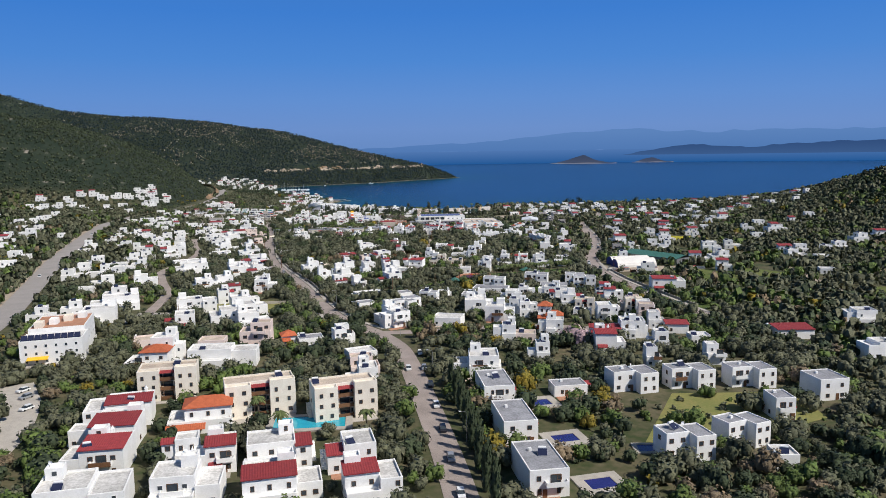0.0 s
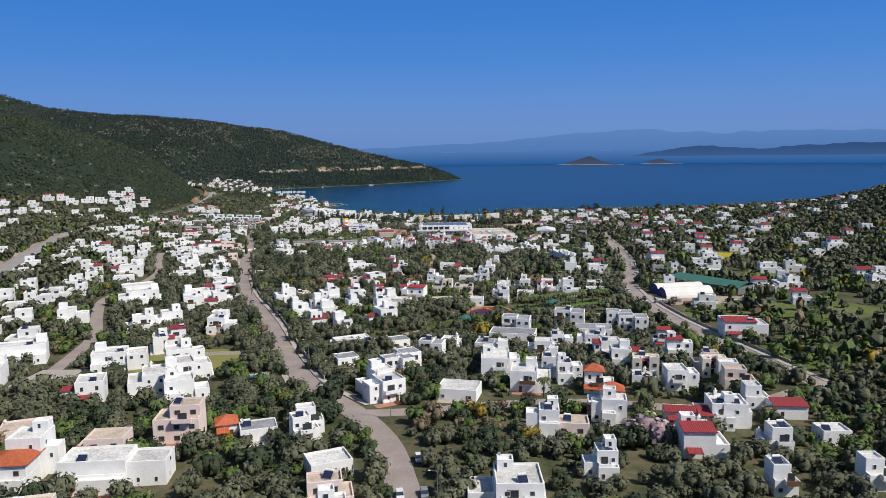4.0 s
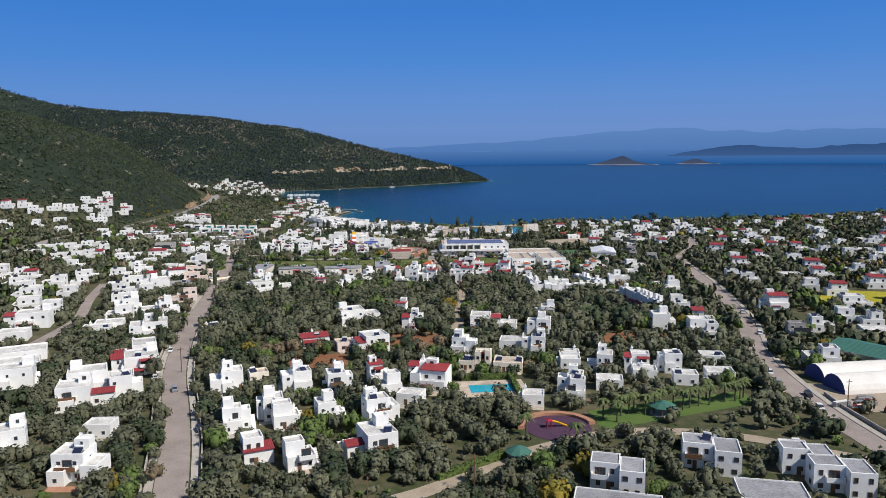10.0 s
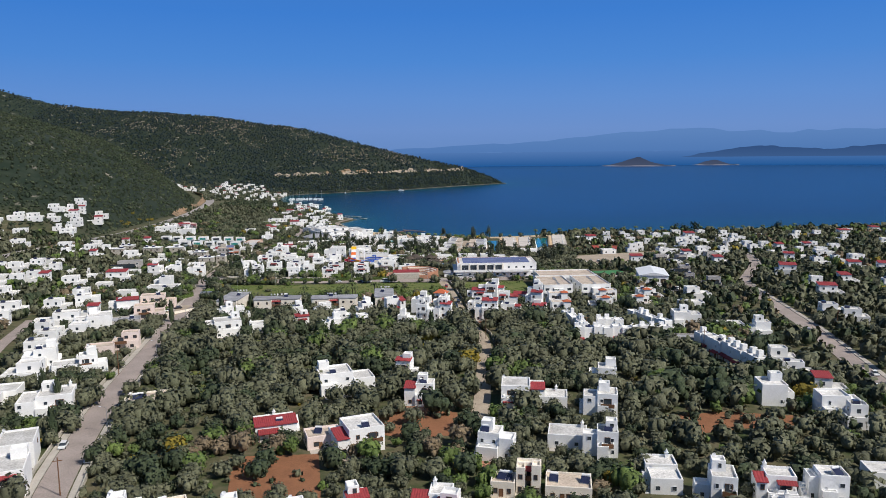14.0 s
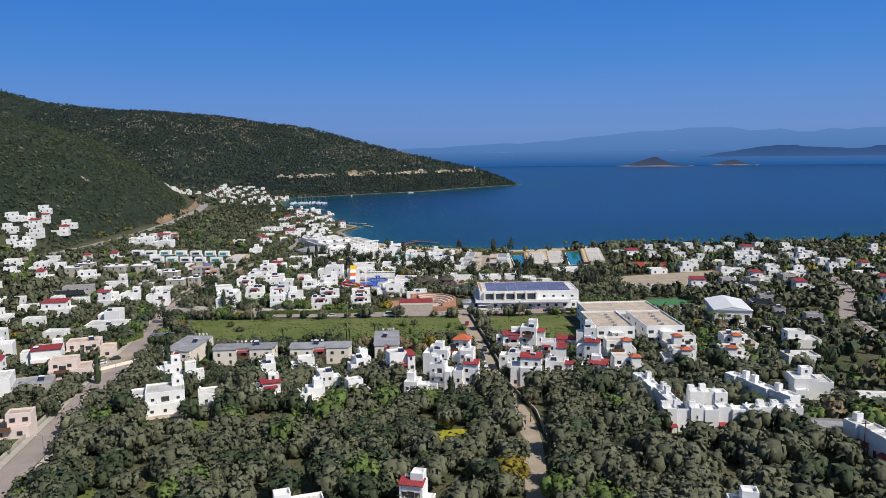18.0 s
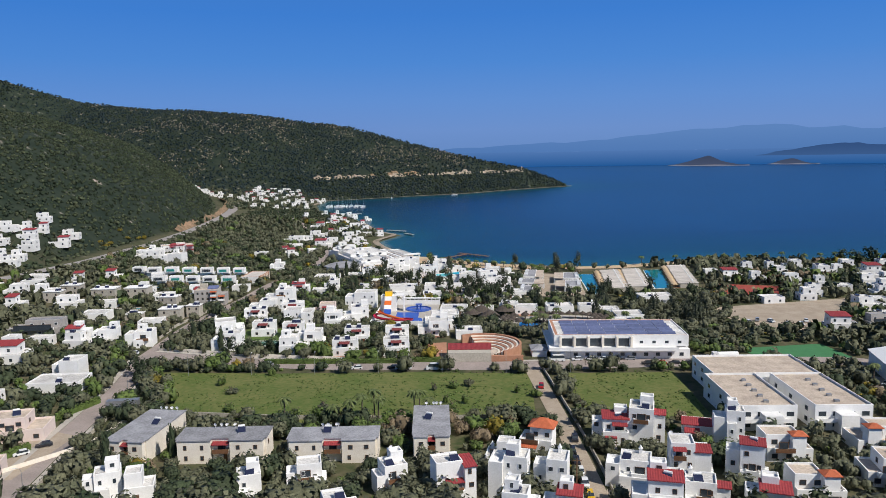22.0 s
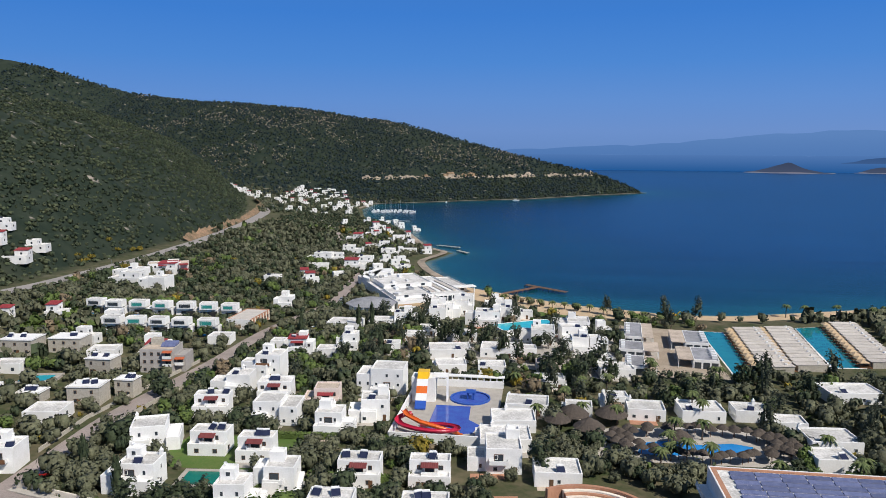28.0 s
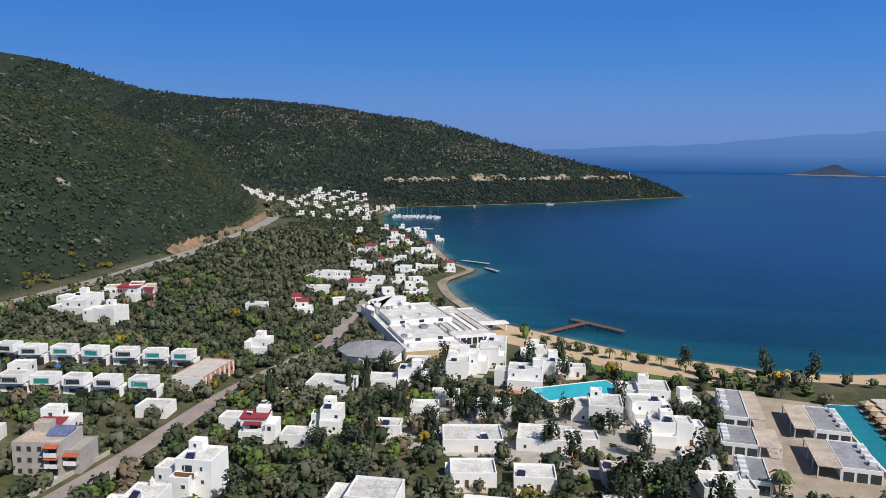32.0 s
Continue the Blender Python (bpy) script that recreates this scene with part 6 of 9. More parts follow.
def thatch_umbrella(x, y, r, h=2.6):
    root = thing("thatched_umbrella", x, y, 0, "dark thatched sunshade on a wooden pole", "sunshade", "thatched sunshades")
    key = ("thatch", r)
    if key not in CACHE:
        v, f = lathe([(r, 0.0), (r * 0.98, 0.12), (r * 0.55, 0.55 * r * 0.55 + 0.2), (0.12, r * 0.55 + 0.25), (0.0, r * 0.55 + 0.3)], 14)
        CACHE[key] = mesh_of("canopy", v, f, THATCH)
        v, f = lathe([(0.08, -0.5), (0.08, h + 0.2)], 6)
        CACHE["thatch_pole"] = mesh_of("pole", v, f, WOOD)
    shared("canopy", CACHE[key], root, pose(0, 0, h))
    shared("pole", CACHE["thatch_pole"], root, Matrix())


rng_u = random.Random(3)
for bx, by, r in ((29, 889, 5.2), (41, 890, 5.2), (33, 878, 4.8), (24, 883, 4.2), (58, 873, 3.8)):
    thatch_umbrella(bx, by, r, 3.2)
for i in range(57):
    a = 2 * math.pi * i / 57
    rr = (1.0, 1.22, 1.12)[i % 3]
    thatch_umbrella(64 + 21 * rr * math.cos(a) + rng_u.uniform(-0.7, 0.7), 873 + 9.5 * rr * math.sin(a) + rng_u.uniform(-0.6, 0.6), 1.9)
TAKEN.append(("disc", 64, 873, 24))
TAKEN.append(("disc", 33, 884, 11))

# market hall with the photovoltaic roof
root = thing("market_hall", 82, 821.5, -2, "long white two-storey market hall with a photovoltaic roof", "market hall")
part("ground_floor", boxes((-27, -14, -1, 27, 16, 4.2)), WHITE, root)
part("terrace_slab", boxes((-28.5, -17, 4.2, 22, 16, 4.7)), WHITE, root)
part("upper_wall", walled_block(-26, -11.5, 4.7, 27, 16, 9.0, 0.4, 0.4), WHITE, root)
part("roof", boxes((-25.5, -11, 8.95, 26.5, 15.5, 9.05)), ROOF_W, root)
part("roof_rim", boxes((-25.6, -11.1, 9.05, 26.6, -10.2, 9.3), (-25.6, 14.6, 9.05, 26.6, 15.6, 9.3), (-25.6, -10.2, 9.05, -24.4, 14.6, 9.3)), TERRACOTTA, root, "terracotta tiled rim")
part("terrace_rail", boxes((-28.4, -16.9, 4.7, 22, -16.8, 5.7), (-28.4, -16.9, 4.7, -28.3, 16, 5.7)), WHITE, root)
for i in range(6):
    part("pilaster", boxes((-24 + i * 5.6, -13.2, 4.7, -23.2 + i * 5.6, -11.5, 8.9)), CREAM, root)
for i in range(5):
    part("shop_window", boxes((-22.9 + i * 5.6, -11.62, 4.9, -18.7 + i * 5.6, -11.48, 8.0)), GLASS, root)
window_row(root, 6, 26, -11.5, 5.8, 4, 1.6, 1.3)
window_row(root, -20, 26, -14, 1.4, 10, 1.8, 1.6)
for r in range(10):
    for i in range(8):
        x0, y0 = -22 + i * 5.6 + 0.3 * (r % 2), -9.5 + r * 2.4
        v = [(x0, y0, 9.3), (x0 + 5.4, y0, 9.3), (x0 + 5.4, y0 + 1.4, 9.5), (x0, y0 + 1.4, 9.5), (x0, y0, 9.05), (x0 + 5.4, y0, 9.05), (x0 + 5.4, y0 + 1.4, 9.05), (x0, y0 + 1.4, 9.05)]
        part("solar_panel", (v, [(0, 1, 2, 3), (4, 5, 1, 0), (5, 6, 2, 1), (6, 7, 3, 2), (7, 4, 0, 3)]), PV, root)
take(82, 822, 58, 36, -2)

# amphitheatre
root = thing("amphitheatre", 27.5, 820.5, 0, "terracotta amphitheatre with curved seat steps and a stage house", "amphitheatre")
for r in range(9):
    r0, r1, z = 7 + r * 1.05, 8.05 + r * 1.05, 0.5 + r * 0.42
    n = 22
    pts = [(r1 * math.cos(radians(-55 + 165 * i / n)), r1 * math.sin(radians(-55 + 165 * i / n))) for i in range(n + 1)] + [(r0 * math.cos(radians(-55 + 165 * i / n)), r0 * math.sin(radians(-55 + 165 * i / n))) for i in range(n, -1, -1)]
    part("seat_step", prism(pts, -0.5, z), TERRACOTTA if r % 2 else CREAM, root)
n = 26
pts = [(17.6 * math.cos(radians(-60 + 185 * i / n)), 17.6 * math.sin(radians(-60 + 185 * i / n))) for i in range(n + 1)] + [(16.6 * math.cos(radians(-60 + 185 * i / n)), 16.6 * math.sin(radians(-60 + 185 * i / n))) for i in range(n, -1, -1)]
part("outer_wall", prism(pts, -0.5, 4.6), TERRACOTTA, root)
part("stage_house", boxes((-16, -17, -1, 3, -5, 4.4)), STONE, root)
part("stage_roof", tiled_slope(-16.3, -12, 3.3, -4.6, 4.6, 5.6), RED_TILE, root, "dark red stage roof")
part("side_wall", boxes((3.02, -17, -1, 17, -15.5, 3.0)), TERRACOTTA, root)
part("stage_floor", prism(disc(7.5, 20), -0.5, 0.3), ROOF_B, root)
root.matrix_world = root.matrix_world @ Matrix.Scale(0.9, 4)
take(28, 823, 38, 36, 0)
root = thing("kiosk", 50, 816, 0, "small white kiosk with a grey pitched roof", "kiosk")
part("wall", boxes((-3, -4, -0.5, 3, 4, 2.8)), WHITE, root)
part("roof", hip_roof(-3, -4, 3, 4, 2.9, 1.3, 0.5), ROOF_G, root)
take(50, 816, 7, 9, 0)

# school with two long wings
root = thing("school", 122, 747, 0, "white school with two wings and beige flat roofs", "school")
for q in ((-23.5, -17, -1, -7, 14, 7.2), (-2, -17, -1, 14.5, 14, 7.2), (-20, 15.05, -1, 15, 37, 6.8)):
    part("wall", walled_block(*q, up=0.7), WHITE, root)
    part("roof", boxes((q[0] + 0.3, q[1] + 0.3, q[5] - 0.08, q[3] - 0.3, q[4] - 0.3, q[5] + 0.02)), ROOF_B, root)
    for z in (1.2, 4.4):
        window_row(root, q[0], q[3], q[1], z, 4, 2.4, 1.6)
        window_row(root, q[1], q[4], q[3], z, 3, 2.2, 1.6, 90)
        window_row(root, q[1], q[4], q[0], z, 3, 2.2, 1.6, -90)
for px in (-15.2, 6.2):
    part("entrance_tower", boxes((px - 2.6, -21, -1, px + 2.6, -17.05, 6.0)), WHITE, root)
    for s0, s1 in ((-7.8, -2.65), (2.65, 7.0)):
        part("balcony", boxes((px + s0, -19.2, 3.3, px + s1, -17.1, 3.5), (px + s0, -19.2, 3.5, px + s1, -19.1, 4.5)), WHITE, root)
for i in range(5):
    part("roof_vent", boxes((-15 + i * 0.3, -13 + i * 5, 7.22, -13.6 + i * 0.3, -12 + i * 5, 7.9)), STEEL, root)
    part("roof_vent", boxes((5.6 + i * 0.3, -13 + i * 5, 7.22, 7.0 + i * 0.3, -12 + i * 5, 7.9)), STEEL, root)
take(118, 757, 42, 58, 0)

# sports hall
root = thing("sports_hall", 177, 780, -13, "white sports hall with a low gabled roof", "hall")
part("wall", boxes((-8.5, -14, -1, 8.5, 14, 6)), WHITE, root)
part("roof", ([(-9.1, -14.6, 6.0), (0, -14.6, 7.9), (9.1, -14.6, 6.0), (-9.1, 14.6, 6.0), (0, 14.6, 7.9), (9.1, 14.6, 6.0)], [(0, 1, 4, 3), (1, 2, 5, 4), (0, 2, 1), (3, 4, 5), (0, 3, 5, 2)]), TANK, root)
window_row(root, -8, 8, -14, 2.5, 4, 2.0, 1.5)
take(177, 780, 18, 29, -13)

# sheds and tents in the builders' yard
root = thing("green_shed", 200, 481, 30, "long green sheet-metal shed with a low pitched roof", "shed")
part("wall", boxes((-9, -22, -1, 9, 22, 4.2)), STEEL, root)
rv, rf = [], []
for i in range(46):
    y, up = -22.5 + i, 0.08 * (i % 2)
    rv += [(-10, y, 4.1 + up), (0, y, 6.1 + up), (10, y, 4.1 + up)]
for i in range(45):
    k = i * 3
    rf += [(k, k + 1, k + 4, k + 3), (k + 1, k + 2, k + 5, k + 4)]
part("roof", (rv, rf), SHEDGREEN, root)
take(200, 481, 19, 46, 30)
for i in range(2):
    root = thing("vaulted_tent", 174.5 + i * 0.5, 459.2 + i * 11.8, -86, "white vaulted storage tent with a dark blue end", "tent", "storage tents")
    n, tv, tf = 10, [], []
    for y in (-13.5, 13.5):
        tv += [(5.7 * math.cos(math.pi * k / n), y, -0.3 + 5.6 * math.sin(math.pi * k / n)) for k in range(n + 1)]
    tf = [(k, k + 1, n + 2 + k, n + 1 + k) for k in range(n)]
    part("vault", (tv, tf), CANVAS, root)
    part("end_wall", (tv[:n + 1] + [(p[0], p[1] + 0.3, p[2]) for p in tv[:n + 1]], [tuple(range(n + 1)), tuple(range(2 * n + 1, n, -1))]), CANVAS_BLUE, root, "dark blue canvas end")
    take(174.5 + i * 0.5, 459.2 + i * 11.8, 12, 27, -86)
rng_y = random.Random(8)
for i in range(22):
    px, py = rng_y.uniform(150, 212), rng_y.uniform(436, 447)
    root = thing("material_stack", px, py, rng_y.uniform(-20, 20), "stack of building material in the yard", "stack", "yard stacks")
    a = rng_y.uniform(1.2, 3.2)
    part("stack_body", boxes((-a, -0.8, -0.4, a, 0.8, rng_y.uniform(0.7, 1.6))), rng_y.choice((ORANGE_TILE, STEEL, CANVAS, WOOD)), root)
    part("cover", boxes((-a * 0.9, -0.7, 1.62, a * 0.9, 0.7, 1.7), (-a * 0.9, -0.7, 0.5, -a * 0.9 + 0.1, 0.7, 1.62)), rng_y.choice((CANVAS, RED_TILE, STEEL)), root)

# playground in the park
root = thing("playground", 64, 433, 0, "round dark purple playground with a terracotta rim", "playground")
part("floor", prism(disc(9.5, 28), -0.5, 0.18), PURPLE, root)
n = 24
pts = [(11.5 * math.cos(radians(10 + 170 * i / n)), 11.5 * math.sin(radians(10 + 170 * i / n))) for i in range(n + 1)] + [(9.6 * math.cos(radians(10 + 170 * i / n)), 9.6 * math.sin(radians(10 + 170 * i / n))) for i in range(n, -1, -1)]
part("rim", prism(pts, -0.5, 0.9), TERRACOTTA, root)
part("slide", tube([(-2, 0, 2.4), (0, 0.4, 1.8), (2, 0.8, 0.8), (3, 1, 0.4)], 0.5, 7, True), PAINT_YELLOW, root, "yellow slide")
part("climbing_frame", boxes((-3.2, -0.8, 0, -3.05, -0.65, 3), (-3.2, 0.65, 0, -3.05, 0.8, 3), (-2.0, -0.8, 0, -1.85, -0.65, 3), (-2.0, 0.65, 0, -1.85, 0.8, 3), (-3.3, -0.9, 2.2, -1.75, 0.9, 2.35)), PAINT_RED, root)
TAKEN.append(("disc", 64, 433, 13))
TAKEN.append(("poly", [(76, 428), (132, 446), (134, 462), (76, 446)]))
plot("park_lawn", [(76, 430), (130, 448), (131, 460), (76, 446)], LAWN, "green park lawn with palms")

# the white resort hotel on the shore
root = thing("resort_hotel", -52, 1096, 26, "sprawling white stepped resort hotel on the shore", "hotel")
for q in ((-22, -46, -1, 4, 44, 4.2), (4.05, -30, -1, 24, 30, 3.8), (-18, -4, 4.3, 12, 32, 6.2), (-20, -36, 4.3, 2, -8, 5.2), (24.05, -6, -1, 34, 26, 3.4)):
    part("wall", walled_block(*q, up=0.6), WHITE, root)
    part("roof", boxes((q[0] + 0.3, q[1] + 0.3, q[5] - 0.08, q[3] - 0.3, q[4] - 0.3, q[5] + 0.02)), ROOF_W, root)
    window_row(root, q[0] + 1, q[3] - 1, q[1], max(q[2], 0) + 0.7, max(2, int((q[3] - q[0]) / 8)), 2.6, 1.6)
    window_row(root, q[1] + 1, q[4] - 1, q[3], max(q[2], 0) + 0.7, max(2, int((q[4] - q[1]) / 10)), 3.2, 1.6, 90)
n = 16
for r, z in ((16, 6.8), (12, 8.0)):
    pts = [(r * math.cos(radians(60 + 150 * i / n)) - 4, r * math.sin(radians(60 + 150 * i / n)) + 36) for i in range(n + 1)] + [((r - 1.2) * math.cos(radians(60 + 150 * i / n)) - 8, (r - 1.2) * math.sin(radians(60 + 150 * i / n)) + 26) for i in range(n, -1, -1)]
    part("curved_wall", prism(pts, 0, z), WHITE, root)
part("portico", boxes((24, -12, 3.6, 38, -6.05, 4.2), (25, -11.5, -1, 25.5, -11, 3.6), (36.5, -11.5, -1, 37, -11, 3.6)), WHITE, root)
rh = random.Random(91)
for i in range(16):
    px, py = rh.uniform(-20, 2), rh.uniform(-44, 42)
    z = 6.25 if py > -4 else 5.25 if -36 < py < -8 and px < 1 else 4.25
    a, b = rh.uniform(0.6, 1.6), rh.uniform(0.6, 2.6)
    part("roof_unit", boxes((px - a, py - b, z - 0.1, px + a, py + b, z + rh.uniform(0.5, 1.3))), rh.choice((TANK, TANK, STEEL)), root)
for i in range(5):
    part("skylight", boxes((6 + i * 3.4, -20, 3.8, 8 + i * 3.4, 14, 4.5)), WHITE if i % 2 else PALE, root)
for i in range(7):
    part("glass_bay", boxes((4.8 + i * 2.7, -30.12, 0.3, 6.9 + i * 2.7, -29.98, 3.2)), GLASS, root)
part("beige_wall", boxes((-21.9, -46.3, -1, 3.9, -46.02, 3.6)), SAND, root, "sand-coloured front wall")
take(-48, 1096, 62, 96, 26, -2)
root = thing("restaurant", -66, 1046, 14, "white octagonal restaurant with a grey shingled roof", "restaurant")
part("wall", prism(disc(13, 8, 0, 0, math.pi / 8), -1, 4), WHITE, root)
part("roof", lathe([(14.2, 4.0), (14.0, 4.2), (6, 6.3), (0, 6.6)], 8), ROOF_G, root)
take(-66, 1046, 26, 24, 14)

# waterpark
root = thing("waterpark", -8, 893, -2, "white waterpark deck with purple-blue pools", "waterpark")
part("deck", boxes((-16, -26, -1, 14, 26, 0.5)), PAVING, root)
part("main_pool", prism([(-7, -16), (2, -18), (7, -17), (8.6, -10), (5, -6), (4.5, 6), (-7, 6)], 0, 0.62), SPLASH, root, "deep blue splash pool")
part("round_pool", prism(disc(6.2, 24, 3.5, 14), 0, 0.62), SPLASH, root, "round blue splash pool")
part("round_rim", lathe([(6.9, 0.3), (6.9, 1.0), (6.3, 1.0), (6.3, 0.3)], 24), PAINT_BLUE, root)
bpy.context.view_layer.update()
root.children[-1].location = (3.5, 14, 0)
part("splash_tower", boxes((2.5, 12.5, 0.6, 3.0, 13.0, 3), (4.4, 12.5, 0.6, 4.9, 13.0, 3), (4.4, 14.6, 0.6, 4.9, 15.1, 3), (2.5, 14.6, 0.6, 3.0, 15.1, 3), (2, 12, 3, 5.4, 15.6, 3.3)), PAINT_BLUE, root)
part("boundary_wall", boxes((-16.6, -26, -1, -16.05, 26, 3.2), (-16, 26.05, -1, 14, 26.6, 3.0), (-16, -26.6, -1, 14, -26.05, 3.5)), WHITE, root)
part("red_slide", tube([(-12 + 9 * math.cos(t) * 1.0 + 6, -19 + 5 * math.sin(t), 5.5 - 0.62 * (t - 2.2)) for t in np.linspace(2.2, 8.2, 34)], 0.95, 9, True), PAINT_RED, root, "crimson winding water slide")
part("orange_slide", tube([(-14, -16, 7), (-12, -19, 6.2), (-8, -21, 5.2), (-3, -21, 4.0), (2, -20, 2.4), (4, -18, 1.0)], 0.9, 9, True), PAINT_ORANGE, root, "orange water slide")
for i in range(10):
    part("arcade_post", boxes((-7 + i * 2.3, 29, -0.5, -6.6 + i * 2.3, 29.4, 3.2)), WHITE, root)
part("arcade_roof", boxes((-7.2, 28.8, 3.2, 14.4, 31.5, 3.5)), WHITE, root)
take(-8, 893, 32, 54, -2)
root = thing("slide_tower", -19.5, 905, 0, "white slide tower with a yellow, orange and blue slide", "water slide")
part("tower", boxes((-4, -3, -1, 4, 3, 9)), WHITE, root)
part("stair_head", boxes((3, -2.5, 9, 8, 2.5, 9.3), (3, -2.5, -1, 3.4, 2.5, 9), (7.6, -2.5, -1, 8, 2.5, 9)), WHITE, root)
for k, mt in enumerate((PAINT_YELLOW, TANK, PAINT_ORANGE, TANK, PAINT_BLUE)):
    z0, z1 = 11.0 - k * 1.9, 11.0 - (k + 1) * 1.9
    y0, y1 = -3.0 - k * 1.7, -3.0 - (k + 1) * 1.7
    part("slide_section", ([(-1.8, y0, z0), (1.8, y0, z0), (1.8, y1, z1), (-1.8, y1, z1), (-1.8, y0, z0 - 0.5), (1.8, y0, z0 - 0.5), (1.8, y1, z1 - 0.5), (-1.8, y1, z1 - 0.5)],
                           [(0, 3, 2, 1), (4, 5, 6, 7), (0, 1, 5, 4), (1, 2, 6, 5), (2, 3, 7, 6), (3, 0, 4, 7)]), mt, root)
part("slide_top", boxes((-1.9, -3.0, 9, 1.9, 0.5, 11.0)), PAINT_YELLOW, root, "yellow slide head")
take(-18, 905, 12, 12, 0)


def bungalow_row(x, y, yaw, n, label):
    """A terrace of pool bungalows that step along the water, each with a beige canopy."""
    for i in range(n):
        m = pose(x, y, 0, 0, 0, yaw) @ pose(0, i * 5.6, 0)
        px, py = m.translation.x, m.translation.y
        root = thing("pool_bungalow", px, py, yaw + 14, label, "bungalow", "pool bungalows")
        part("wall", boxes((-1.6, -1.9, -1, 9.6, 2.2, 2.7), (-3.0, 1.95, -1, -1.6, 2.2, 2.4)), STONE, root)
        part("roof", ([(-2.6, -2.1, 2.95), (10, -2.1, 2.95), (10, 2.1, 3.1), (-2.6, 2.1, 3.1), (-2.6, -2.1, 2.7), (10, -2.1, 2.7), (10, 2.1, 2.7), (-2.6, 2.1, 2.7)], [(0, 1, 2, 3), (4, 7, 6, 5), (4, 5, 1, 0), (5, 6, 2, 1), (6, 7, 3, 2), (7, 4, 0, 3)]), PALE, root)
        part("roof_unit", boxes((6.6, -0.4, 2.95, 7.4, 0.3, 3.7)), TANK, root, "white air conditioner")
        cv, cf = [(-6.6, -2.1, 2.3), (-2.9, -2.1, 2.3), (-2.9, 1.7, 2.3), (-6.6, 1.7, 2.3), (-4.75, -0.2, 3.4), (-6.6, -2.1, 2.1), (-2.9, -2.1, 2.1), (-2.9, 1.7, 2.1), (-6.6, 1.7, 2.1)], [(0, 1, 4), (1, 2, 4), (2, 3, 4), (3, 0, 4), (5, 6, 1, 0), (6, 7, 2, 1), (7, 8, 3, 2), (8, 5, 0, 3)]
        part("canopy", (cv, cf), SAND, root, "sand-coloured canvas canopy")
        part("post", boxes(*[(a - 0.07, c - 0.07, -0.8, a + 0.07, c + 0.07, 2.15) for a in (-6.4, -3.1) for c in (-1.9, 1.5)]), WOOD, root)
        part("sun_deck", boxes((-6.8, -2.2, -0.6, -1.65, 1.9, 0.42)), WOOD, root, "dark timber bathing deck")
    return n


# two long lagoons, bungalows along them
for pts, nm in (([(95, 949), (104, 948), (109, 1017), (99, 1017)], "lagoon_pool"), ([(137, 963), (150, 964), (161, 1034), (147, 1030)], "lagoon_pool")):
    root = thing(nm, 0, 0, 0, "long turquoise lagoon pool between bungalow terraces", "swimming pool", "lagoon pools", 0)
    z = ground_at(*pts[0])
    part("water", prism(pts, z - 0.6, z + 0.22), LAGOON, root)
    cx, cy = sum(p[0] for p in pts) / 4, sum(p[1] for p in pts) / 4
    ring = [(cx + (p[0] - cx) * 1.10, cy + (p[1] - cy) * 1.02) for p in pts]
    part("coping", prism(ring, z - 0.7, z + 0.16), WHITE, root)
    TAKEN.append(("poly", ring))
bungalow_row(109, 954, -6.5, 12, "stone pool bungalow with a beige roof beside the lagoon")
bungalow_row(122.5, 958, -8.5, 12, "stone pool bungalow with a beige roof between the lagoons")
bungalow_row(154, 966, -10.5, 13, "stone pool bungalow with a beige roof beside the far lagoon")
TAKEN.append(("poly", [(92, 944), (165, 950), (182, 1042), (100, 1034)]))
HOUSES.append((128, 990, 30))


def pavilion(x, y, yaw, w, d, side, h=3.5):
    """A beach restaurant: a grey flat roof over a glazed room, a beige canopy on posts along one side, roof plant along the other."""
    root = thing("beach_pavilion", x, y, yaw, "beach restaurant with a grey flat roof and a beige canopy", "pavilion", "beach pavilions")
    W2, D2, k = w / 2, d / 2, side
    cw = w * 0.38
    lo, hi = sorted((k * W2, k * (W2 - cw)))
    part("canopy_roof", boxes((lo, -D2, h, hi, D2, h + 0.22)), ROOF_B, root, "beige fabric canopy")
    r0, r1 = sorted((k * (W2 - cw - 0.03), -k * W2))
    part("room", walled_block(r0, -D2 + 0.4, -1, r1, D2, h, 0.25, 0.35), WHITE, root)
    part("roof", boxes((r0 + 0.26, -D2 + 0.66, h - 0.08, r1 - 0.26, D2 - 0.26, h + 0.05)), ROOF_G, root, "grey roof membrane")
    n = max(2, int((r1 - r0) / 2.6))
    for i in range(n):
        a = r0 + (r1 - r0) * (i + 0.12) / n
        part("glass_front", boxes((a, -D2 + 0.32, 0.2, a + (r1 - r0) / n * 0.78, -D2 + 0.42, 2.7)), GLASS, root)
    for py in (-D2 + 0.3, -D2 / 3, D2 / 3, D2 - 0.3):
        for px in (lo + 0.25, hi - 0.25):
            part("post", boxes((px - 0.12, py - 0.12, -1, px + 0.12, py + 0.12, h)), WHITE, root)
    for i in range(4):
        py = -D2 * 0.5 + i * d * 0.2
        px = -k * (W2 - 1.5)
        part("roof_unit", boxes((px - 0.9, py - 0.9, h + 0.05, px + 0.9, py + 0.9, h + 1.1)), TANK, root, "white roof plant unit")
    part("floor", boxes((-W2 - 0.5, -D2 - 0.5, -0.9, W2 + 0.5, D2 + 0.3, 0.16)), PAVING, root)
    take(x, y, w, d, yaw)


